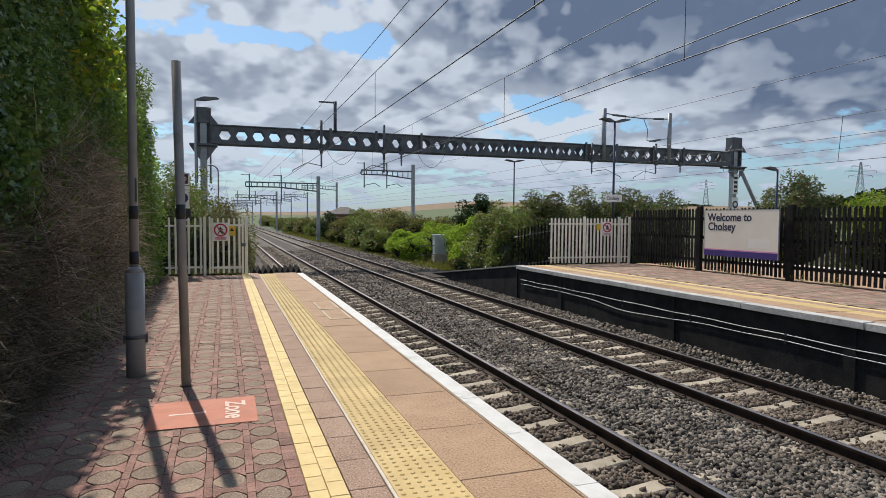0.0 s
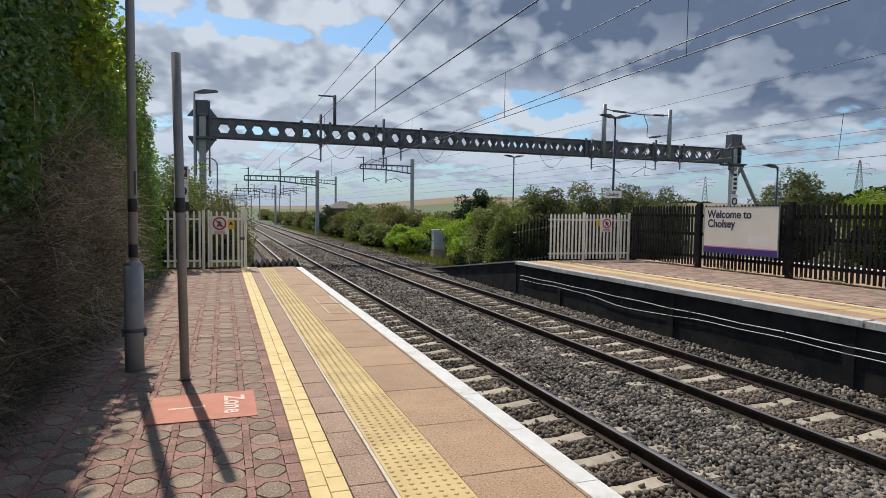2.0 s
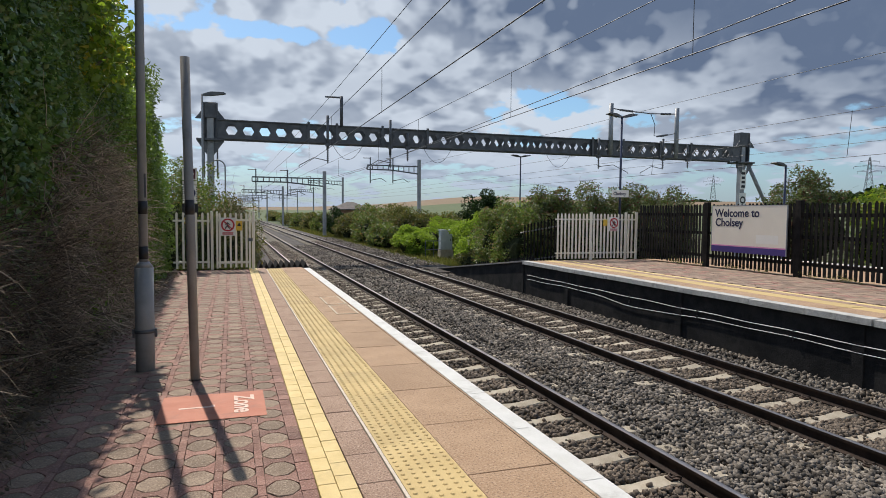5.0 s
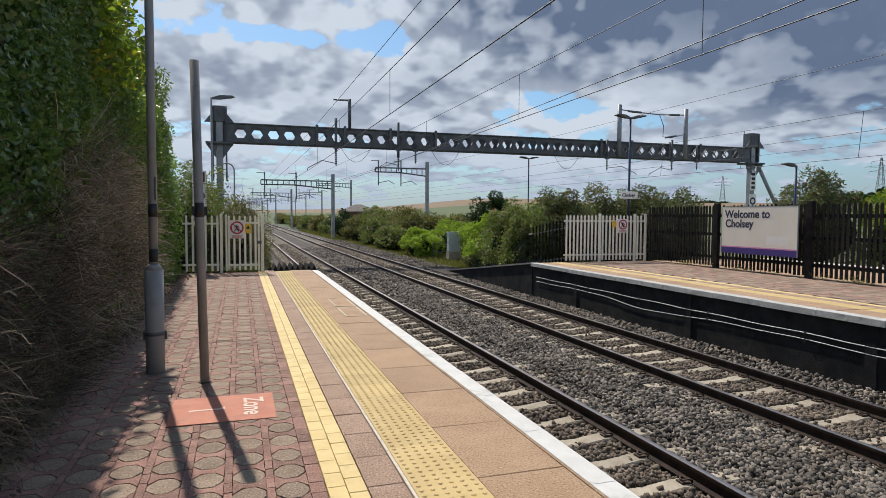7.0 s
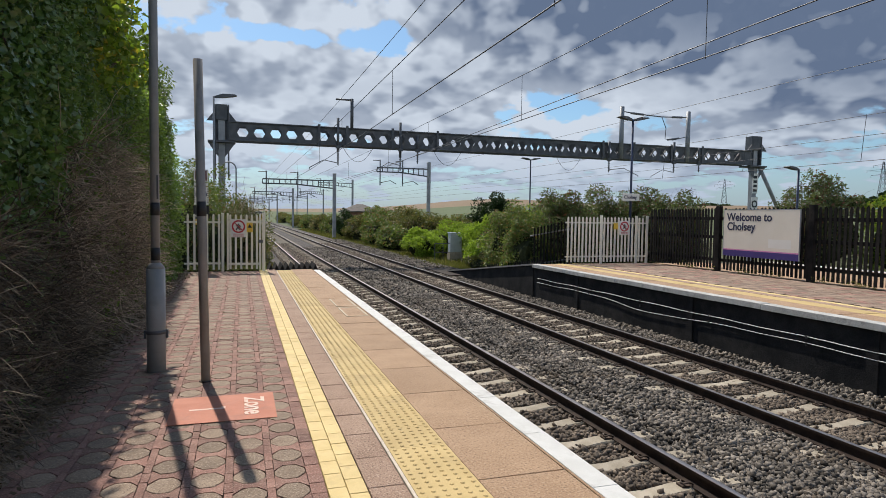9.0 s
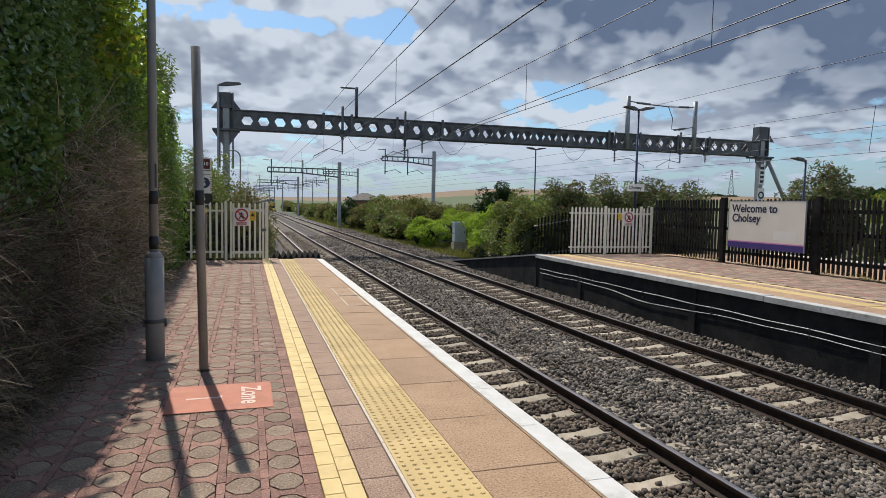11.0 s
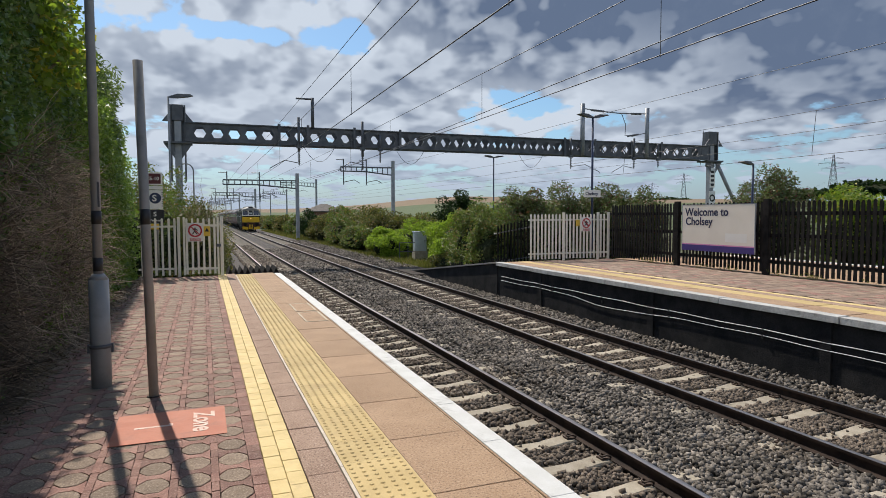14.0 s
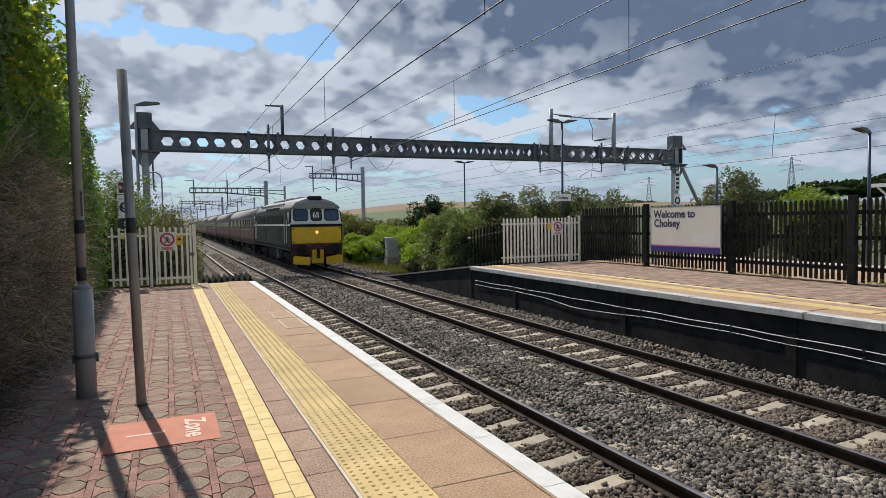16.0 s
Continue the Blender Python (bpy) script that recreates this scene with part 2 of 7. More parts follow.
M = dict(
    paver=surf("grey_paver", (0.235, 0.168, 0.118), (0.31, 0.230, 0.165), 5, 0.85, 0.5, fine=130, grain=0.5, rand=0.18, island=0.18, stain=(0.13, 0.088, 0.066, 2.2, 0.45), world=True, speck=(0.52, 0.42, 0.33, 75.0, 0.55)),
    red_brick=surf("red_paver", (0.225, 0.112, 0.086), (0.30, 0.168, 0.130), 6, 0.85, 0.4, fine=130, grain=0.45, rand=0.15, island=0.25, stain=(0.12, 0.068, 0.055, 2.5, 0.5), world=True, speck=(0.46, 0.33, 0.27, 80.0, 0.55)),
    far_block=surf("buff_paving_block", (0.235, 0.165, 0.12), (0.30, 0.215, 0.16), 6, 0.85, 0.3, fine=60, grain=0.3, island=0.3, stain=(0.16, 0.10, 0.075, 1.5, 0.5)),
    joint=surf("joint_sand", (0.022, 0.015, 0.012), (0.05, 0.034, 0.026), 8, 0.95, 0.3, fine=200, stain=(0.03, 0.045, 0.015, 3.0, 0.4)),
    yellow_block=surf("yellow_paint_block", (0.58, 0.43, 0.18), (0.64, 0.485, 0.22), 4, 0.7, 0.15, fine=120, grain=0.10, rand=0.06, island=0.07, stain=(0.40, 0.29, 0.14, 5.0, 0.4), world=True),
    brown_slab=surf("red_granite_slab", (0.30, 0.195, 0.140), (0.37, 0.25, 0.182), 3, 0.9, 0.5, fine=110, grain=0.5, rand=0.04, stain=(0.24, 0.15, 0.11, 1.6, 0.3), world=True, speck=(0.58, 0.45, 0.36, 70.0, 0.62)),
    tactile=surf("buff_tactile", (0.48, 0.345, 0.145), (0.54, 0.395, 0.175), 3, 0.75, 0.15, fine=140, grain=0.18, rand=0.07, stain=(0.36, 0.26, 0.125, 2.3, 0.45), world=True),
    tan_slab=surf("tan_coping_slab", (0.335, 0.212, 0.126), (0.395, 0.258, 0.158), 2.5, 0.85, 0.4, fine=75, grain=0.5, rand=0.07, stain=(0.25, 0.158, 0.10, 1.3, 0.45), world=True, speck=(0.54, 0.40, 0.28, 62.0, 0.55)),
    white_edge=surf("white_edge_paint", (0.56, 0.55, 0.52), (0.62, 0.61, 0.585), 5, 0.6, 0.12, fine=90, grain=0.08, stain=(0.27, 0.25, 0.22, 4.0, 0.55), world=True),
    edge_worn=surf("worn_white_edge", (0.40, 0.39, 0.37), (0.50, 0.49, 0.47), 3, 0.8, 1.0, fine=22, grain=0.25, stain=(0.17, 0.16, 0.15, 5.0, 0.6), world=True),
    mortar=surf("pale_mortar", (0.46, 0.38, 0.28), (0.54, 0.46, 0.35), 5, 0.9, 0.2, stain=(0.26, 0.19, 0.13, 3.0, 0.6)),
    white_line=surf("white_line_paint", (0.52, 0.44, 0.36), (0.60, 0.52, 0.43), 9, 0.7, 0.1, stain=(0.36, 0.26, 0.19, 6, 0.6), world=True),
    zone=surf("zone_mark_red", (0.42, 0.135, 0.075), (0.47, 0.17, 0.10), 5, 0.7, 0.2, fine=110, grain=0.25, stain=(0.27, 0.12, 0.085, 4, 0.5)),
    zone_letter=surf("zone_letter_paint", (0.66, 0.46, 0.37), (0.74, 0.55, 0.46), 9, 0.7, 0.1, stain=(0.5, 0.24, 0.16, 14, 0.6)),
    concrete=surf("sleeper_concrete", (0.30, 0.255, 0.19), (0.40, 0.345, 0.27), 4, 0.9, 0.3, fine=70, grain=0.22, rand=0.14, stain=(0.17, 0.125, 0.085, 3, 0.6)),
    # near-black brick tone with slightly paler random patches
    wall_dark=surf("dark_brick_wall", (0.013, 0.013, 0.014), (0.026, 0.025, 0.025), 2.5, 0.9, 0.4, fine=40, grain=0.5, spec=0.15, stain=(0.05, 0.046, 0.042, 1.2, 0.4)),
    ballast_bed=surf("ballast_bed", (0.03, 0.026, 0.023), (0.12, 0.10, 0.088), 14, 0.95, 1.0, fine=30, grain=0.9),
    stone=surf("ballast_stone", (0.108, 0.094, 0.080), (0.185, 0.160, 0.135), 1.2, 0.9, 0.3, fine=60, grain=0.25, island=0.8, spec=0.2, stain=(0.19, 0.135, 0.085, 0.8, 0.45)),
    stone_brown=surf("dusty_ballast_stone", (0.105, 0.08, 0.06), (0.175, 0.138, 0.105), 1.5, 0.9, 0.3, fine=60, grain=0.2, island=0.55),
    rail=surf("rusty_rail", (0.022, 0.014, 0.011), (0.042, 0.026, 0.019), 5, 0.8, 0.2, fine=60, grain=0.3, spec=0.2),
    railhead=surf("polished_railhead", (0.42, 0.36, 0.32), (0.52, 0.46, 0.42), 3, 0.33, 0.03, metal=1.0, fine=40, grain=0.1),
    clip=surf("rusty_clip", (0.045, 0.028, 0.02), (0.08, 0.05, 0.035), 20, 0.7, 0.2),
    steel=surf("galvanised_steel", (0.075, 0.08, 0.09), (0.12, 0.125, 0.135), 2.0, 0.55, 0.06, metal=0.2, fine=30, grain=0.14, stain=(0.06, 0.058, 0.06, 1.0, 0.4)),
    steel_light=surf("pale_galvanised_steel", (0.24, 0.25, 0.265), (0.32, 0.33, 0.345), 1.5, 0.5, 0.05, metal=0.2, fine=30, grain=0.1),
    lamp_grey=surf("grey_lamp_paint", (0.23, 0.235, 0.24), (0.27, 0.275, 0.28), 3, 0.5, 0.05, fine=60, grain=0.08, stain=(0.16, 0.155, 0.15, 4, 0.4)),
    post_grey=surf("grey_post_paint", (0.22, 0.205, 0.19), (0.27, 0.25, 0.235), 4, 0.5, 0.05, fine=60, grain=0.1, stain=(0.13, 0.115, 0.10, 5, 0.4)),
    black=surf("black_band", (0.018, 0.018, 0.02), (0.03, 0.03, 0.032), 5, 0.5, 0.05),
    wire=surf("tarnished_wire", (0.05, 0.05, 0.055), (0.08, 0.08, 0.085), 5, 0.5, 0.0, metal=0.5),
    insulator=surf("grey_insulator", (0.10, 0.10, 0.11), (0.15, 0.15, 0.16), 5, 0.4, 0.0),
    navy=surf("navy_post_paint", (0.025, 0.035, 0.075), (0.035, 0.05, 0.10), 5, 0.4, 0.03),
    fence_white=surf("cream_fence_paint", (0.78, 0.74, 0.62), (0.84, 0.80, 0.69), 3, 0.6, 0.1, fine=50, grain=0.08, rand=0.05, stain=(0.55, 0.47, 0.33, 3.0, 0.4)),
    fence_black=surf("black_stained_timber", (0.008, 0.0075, 0.0075), (0.019, 0.017, 0.016), 4, 0.9, 0.4, fine=60, grain=0.4, rand=0.3, spec=0.15, stain=(0.03, 0.026, 0.024, 2.5, 0.4)),
    sign_white=surf("sign_cream", (0.70, 0.64, 0.55), (0.74, 0.68, 0.59), 1.2, 0.45, 0.0, fine=30, grain=0.03, stain=(0.60, 0.53, 0.44, 1.2, 0.3)),
    sign_patch=surf("sign_patch", (0.72, 0.69, 0.64), (0.76, 0.73, 0.68), 2, 0.45, 0.0, grain=0.03),
    sign_purple=surf("sign_purple", (0.045, 0.028, 0.15), (0.055, 0.034, 0.18), 2, 0.4, 0.0, grain=0.03),
    sign_pink=surf("sign_pink", (0.62, 0.22, 0.42), (0.66, 0.25, 0.46), 2, 0.4, 0.0, grain=0.03),
    navy_ink=surf("navy_lettering", (0.018, 0.018, 0.05), (0.022, 0.022, 0.06), 5, 0.45, 0.0, grain=0.0),
    white=surf("white_panel", (0.74, 0.72, 0.68), (0.80, 0.78, 0.74), 3, 0.5, 0.02, grain=0.04),
    red=surf("prohibition_red", (0.45, 0.03, 0.04), (0.52, 0.04, 0.05), 6, 0.5, 0.0, grain=0.04),
    maroon_panel=surf("maroon_panel", (0.10, 0.022, 0.025), (0.13, 0.03, 0.032), 6, 0.5, 0.0, grain=0.04),
    yellow=surf("warning_yellow", (0.75, 0.48, 0.05), (0.80, 0.54, 0.07), 6, 0.5, 0.0, grain=0.05),
    cable=surf("pale_cable", (0.52, 0.52, 0.52), (0.62, 0.62, 0.62), 6, 0.5, 0.0),
    cabinet=surf("grey_cabinet_paint", (0.42, 0.45, 0.46), (0.50, 0.53, 0.54), 3, 0.5, 0.04, fine=40, grain=0.08, stain=(0.3, 0.3, 0.27, 2, 0.4)),
    hut_brick=surf("hut_brick", (0.20, 0.115, 0.085), (0.28, 0.16, 0.12), 2, 0.9, 0.3, fine=20, grain=0.3),
    hut_roof=surf("hut_roof_slate", (0.10, 0.085, 0.075), (0.15, 0.13, 0.115), 2, 0.85, 0.3, fine=20, grain=0.2),
    bark=surf("bark", (0.10, 0.075, 0.05), (0.17, 0.13, 0.09), 8, 0.9, 0.6, fine=50, grain=0.4),
    twig=surf("dead_twig", (0.19, 0.145, 0.10), (0.44, 0.355, 0.26), 1.5, 0.9, 0.1, fine=30, grain=0.3, island=0.6),
    old_twig=surf("old_twig", (0.07, 0.055, 0.038), (0.20, 0.155, 0.11), 1.5, 0.9, 0.1, fine=30, grain=0.3, island=0.7),
    # near-black tone standing in for shade inside the foliage; also the hedge soil
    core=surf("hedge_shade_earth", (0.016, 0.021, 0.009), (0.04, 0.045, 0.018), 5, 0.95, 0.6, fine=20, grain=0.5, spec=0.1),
    ivy=leafy("ivy_leaf", (0.05, 0.105, 0.032), (0.19, 0.28, 0.085), 0.36, 0.16, gloss=0.75),
    hedge_leaf=leafy("hedge_leaf", (0.065, 0.115, 0.024), (0.23, 0.32, 0.07), 0.46, 0.22, gloss=0.55),
    sycamore=leafy("sycamore_leaf", (0.07, 0.12, 0.016), (0.23, 0.31, 0.045), 0.50, 0.28, (0.34, 0.29, 0.04), gloss=0.5),
    willow=leafy("willow_leaf", (0.06, 0.10, 0.035), (0.17, 0.22, 0.085), 0.42, 0.25, gloss=0.5),
    bright_leaf=leafy("bright_shrub_leaf", (0.11, 0.17, 0.022), (0.34, 0.44, 0.065), 0.42, 0.45),
    shrub_leaf=leafy("shrub_leaf", (0.048, 0.075, 0.018), (0.18, 0.225, 0.06), 0.36, 0.35, (0.22, 0.13, 0.06), gloss=0.35),
    bramble=leafy("bramble_leaf", (0.05, 0.06, 0.018), (0.185, 0.18, 0.058), 0.32, 0.45, (0.25, 0.17, 0.08), gloss=0.25),
    buddleia=leafy("buddleia_leaf", (0.045, 0.068, 0.026), (0.18, 0.21, 0.08), 0.30, 0.35, (0.17, 0.06, 0.05), gloss=0.4),
    dark_tree=leafy("dark_tree_leaf", (0.010, 0.026, 0.008), (0.035, 0.06, 0.016), 0.25, 0.5),
    grass=leafy("dry_grass_blade", (0.07, 0.08, 0.022), (0.19, 0.18, 0.065), 0.35, 0.6, (0.25, 0.2, 0.1)),
    litter=leafy("leaf_litter", (0.09, 0.068, 0.045), (0.30, 0.235, 0.16), 0.1, 0.8),
    loco_green=surf("loco_green", (0.027, 0.030, 0.017), (0.042, 0.044, 0.026), 1.5, 0.6, 0.03, fine=20, grain=0.2, spec=0.05, stain=(0.055, 0.05, 0.04, 1.5, 0.5)),
    loco_roof=surf("loco_roof_grey", (0.20, 0.197, 0.18), (0.26, 0.253, 0.235), 1.5, 0.6, 0.05, fine=20, grain=0.15, stain=(0.11, 0.105, 0.095, 1.2, 0.6)),
    loco_yellow=surf("loco_yellow", (0.66, 0.385, 0.008), (0.74, 0.44, 0.015), 2, 0.45, 0.03, fine=20, grain=0.06, stain=(0.45, 0.27, 0.04, 2.5, 0.35)),
    loco_white=surf("loco_ivory", (0.66, 0.64, 0.58), (0.72, 0.70, 0.64), 2, 0.5, 0.02, grain=0.05, stain=(0.45, 0.43, 0.38, 2.5, 0.35)),
    loco_dark=surf("grimy_underframe", (0.012, 0.0105, 0.010), (0.025, 0.021, 0.019), 3, 0.85, 0.3, fine=30, grain=0.3, spec=0.15, stain=(0.055, 0.042, 0.032, 2, 0.4)),
    beam_red=surf("bufferbeam_red", (0.042, 0.014, 0.012), (0.065, 0.02, 0.017), 3, 0.6, 0.1, grain=0.2),
    train_glass=surf("train_window_glass", (0.03, 0.042, 0.075), (0.055, 0.075, 0.125), 1.0, 0.12, 0.0, grain=0.05, spec=0.6),
    maroon=surf("coach_maroon", (0.075, 0.024, 0.022), (0.10, 0.034, 0.030), 1.0, 0.55, 0.02, fine=15, grain=0.12, spec=0.2, stain=(0.10, 0.055, 0.045, 1.0, 0.4)),
    coach_roof=surf("coach_roof", (0.20, 0.185, 0.18), (0.25, 0.235, 0.23), 1.0, 0.6, 0.03, fine=15, grain=0.1, spec=0.2, stain=(0.13, 0.115, 0.11, 0.8, 0.5)),
    headlight=glow("headlight_glow", (1.0, 0.60, 0.16), 1.3),
)


# ---- building helpers ----
def box(bm, x0, x1, y0, y1, z0, z1):
    v = [bm.verts.new(p) for p in ((x0, y0, z0), (x1, y0, z0), (x1, y1, z0), (x0, y1, z0), (x0, y0, z1), (x1, y0, z1), (x1, y1, z1), (x0, y1, z1))]
    for f in ((3, 2, 1, 0), (4, 5, 6, 7), (0, 1, 5, 4), (1, 2, 6, 5), (2, 3, 7, 6), (3, 0, 4, 7)):
        bm.faces.new([v[i] for i in f])


def rod(bm, p, q, r0, r1=None, n=8, caps=True):
    """A round bar from p to q."""
    p, q, r1 = Vector(p), Vector(q), r0 if r1 is None else r1
    a = (q - p).normalized()
    u = a.orthogonal().normalized()
    w = a.cross(u)
    ring = [[bm.verts.new(c + (u * math.cos(k * math.tau / n) + w * math.sin(k * math.tau / n)) * r) for k in range(n)] for c, r in ((p, r0), (q, r1))]
    for k in range(n):
        f = bm.faces.new((ring[0][k], ring[0][(k + 1) % n], ring[1][(k + 1) % n], ring[1][k]))
        f.smooth = n > 6
    if caps:
        bm.faces.new(ring[0][::-1])
        bm.faces.new(ring[1])


def tube(bm, pts, r, n=6):
    """One bent bar through the points."""
    pts = [Vector(p) for p in pts]
    rows, u = [], None
    for k, p in enumerate(pts):
        a = (pts[min(k + 1, len(pts) - 1)] - pts[max(k - 1, 0)]).normalized()
        u = a.orthogonal().normalized() if u is None else (u - a * u.dot(a)).normalized()
        w = a.cross(u)
        rows.append([bm.verts.new(p + (u * math.cos(i * math.tau / n) + w * math.sin(i * math.tau / n)) * r) for i in range(n)])
    for a, b in zip(rows, rows[1:]):
        for i in range(n):
            bm.faces.new((a[i], a[(i + 1) % n], b[(i + 1) % n], b[i])).smooth = True
    bm.faces.new(rows[0][::-1])
    bm.faces.new(rows[-1])


def slab(bm, poly, z0, z1):
    """A flat piece with the outline poly (x, y, counter-clockwise) from z0 to z1."""
    lo, hi = [bm.verts.new((*p, z0)) for p in poly], [bm.verts.new((*p, z1)) for p in poly]
    bm.faces.new(hi)
    bm.faces.new(lo[::-1])
    for k in range(len(poly)):
        j = (k + 1) % len(poly)
        bm.faces.new((lo[k], lo[j], hi[j], hi[k]))


def prism(bm, poly, y0, y1):
    """The outline poly (x, z) drawn along y."""
    a, b = [bm.verts.new((p[0], y0, p[1])) for p in poly], [bm.verts.new((p[0], y1, p[1])) for p in poly]
    bm.faces.new(a)
    bm.faces.new(b[::-1])
    for k in range(len(poly)):
        j = (k + 1) % len(poly)
        bm.faces.new((a[j], a[k], b[k], b[j]))


def mesh_of(name, bm, mat):
    bmesh.ops.recalc_face_normals(bm, faces=bm.faces)
    me = bpy.data.meshes.new(name)
    bm.to_mesh(me)
    bm.free()
    me.materials.append(mat)
    return me


def part(name, bm, mat, parent=None, label="", bevel=0.0):
    ob = new(name, mesh_of(name, bm, mat))
    if parent:
        ob.parent = parent
    if label:
        ob["label"] = label
    if bevel:
        md = ob.modifiers.new("bevel", "BEVEL")
        md.width, md.segments, md.limit_method = bevel, 2, "ANGLE"
    return ob


def boxes(name, mat, parent, *bs, label="", bevel=0.0):
    bm = bmesh.new()
    for b in bs:
        box(bm, *b)
    return part(name, bm, mat, parent, label, bevel)


def rods(name, mat, parent, *rs, label="", n=10):
    bm = bmesh.new()
    for r in rs:
        rod(bm, *r, n=n)
    return part(name, bm, mat, parent, label)


def thing(name, label, category, group="", at=None):
    ob = tagged(new(name), label, category, group)
    if at is not None:
        ob.matrix_basis = at
    return ob


def np_mesh(name, verts, faces, mat):
    """A mesh from arrays; all faces have the same number of corners."""
    me = bpy.data.meshes.new(name)
    n, k = faces.shape
    me.vertices.add(len(verts))
    me.vertices.foreach_set("co", np.ascontiguousarray(verts, np.float32).ravel())
    me.loops.add(n * k)
    me.loops.foreach_set("vertex_index", np.ascontiguousarray(faces, np.int32).ravel())
    me.polygons.add(n)
    me.polygons.foreach_set("loop_start", np.arange(0, n * k, k, dtype=np.int32))
    me.update(calc_edges=True)
    me.materials.append(mat)
    return me


def letters(name, text, size, mat, parent, m, label="", depth=0.002):
    """Lettering with the built-in font, as a mesh, lying in the plane of the pose m."""
    cu = bpy.data.curves.new(name, "FONT")
    cu.body, cu.size, cu.extrude, cu.offset = text, size, depth, size * 0.022
    tmp = bpy.data.objects.new(name, cu)
    me = bpy.data.meshes.new_from_object(tmp)
    bpy.data.objects.remove(tmp)
    me.transform(m)
    me.materials.clear()
    me.materials.append(mat)
    ob = new(name, me)
    ob.parent = parent
    if label:
        ob["label"] = label
    return ob


RNG = np.random.default_rng(7)


def frames(n, up=0.4):
    """Random directions a (along a leaf) and b (across it)."""
    a = RNG.normal(size=(n, 3))
    a[:, 2] = a[:, 2] * 0.6 - up
    a /= np.linalg.norm(a, axis=1)[:, None]
    b = np.cross(a, RNG.normal(size=(n, 3)))
    b /= np.linalg.norm(b, axis=1)[:, None] + 1e-9
    return a, b


def leaf_mesh(name, pts, size, mat, slim=0.6, droop=0.3):
    """One folded leaf at each point."""
    n = len(pts)
    a, b = frames(n, droop)
    c = np.cross(a, b)
    s = (size * RNG.uniform(0.6, 1.3, n))[:, None]
    w = s * slim * 0.5
    v = np.stack([pts, pts + a * s * 0.45 + b * w + c * w * 0.5, pts + a * s, pts + a * s * 0.45 - b * w + c * w * 0.5], 1).reshape(-1, 3)
    i = np.arange(n)[:, None] * 4
    f = np.concatenate([i + [0, 1, 2], i + [0, 2, 3]], 0)
    return np_mesh(name, v, f, mat)


def twig_mesh(name, pts, length, mat, out=(1, 0, 0.1), spread=0.8, r=0.004, segs=3):
    """Thin bent twigs starting at the points."""
    n = len(pts)
    d = np.array(out) + RNG.normal(size=(n, 3)) * spread
    d /= np.linalg.norm(d, axis=1)[:, None]
    ln = (length * RNG.uniform(0.4, 1.4, n) / segs)[:, None]
    rows, p = [], pts.copy()
    for k in range(segs + 1):
        u = np.cross(d, [0.3, 0.2, 0.93])
        u /= np.linalg.norm(u, axis=1)[:, None] + 1e-9
        w = np.cross(d, u)
        rr = r * (1 - 0.75 * k / segs)
        rows.append(np.stack([p + u * rr, p - u * rr * 0.5 + w * rr * 0.87, p - u * rr * 0.5 - w * rr * 0.87], 1))
        p = p + d * ln
        d = d + RNG.normal(size=(n, 3)) * 0.28 + np.array([0, 0, -0.08])
        d /= np.linalg.norm(d, axis=1)[:, None]
    v = np.stack(rows, 1).reshape(-1, 3)
    base = (np.arange(n) * 3 * (segs + 1))[:, None, None, None] + (np.arange(segs) * 3)[None, :, None, None]
    q = np.array([[k, (k + 1) % 3, 3 + (k + 1) % 3, 3 + k] for k in range(3)])[None, None]
    return np_mesh(name, v, (base + q).reshape(-1, 4), mat)


def lumps(n, centre, radii, clumps, tight=0.3, low=0.0):
    """Points gathered in clumps over an ellipsoid's upper shell."""
    k = RNG.normal(size=(clumps, 3))
    k /= np.linalg.norm(k, axis=1)[:, None]
    k[:, 2] = np.where(k[:, 2] < -0.85, -k[:, 2], k[:, 2])
    k *= RNG.uniform(0.55, 1.0, (clumps, 1))
    pick = RNG.integers(0, clumps, n)
    off = RNG.normal(size=(n, 3))
    off /= np.linalg.norm(off, axis=1)[:, None]
    off *= RNG.uniform(0.5, 1.0, (n, 1)) ** 0.6 * tight * RNG.uniform(0.7, 1.3, clumps)[pick][:, None]
    p = (k[pick] + off) * np.array(radii) + np.array(centre)
    return p[p[:, 2] > low]


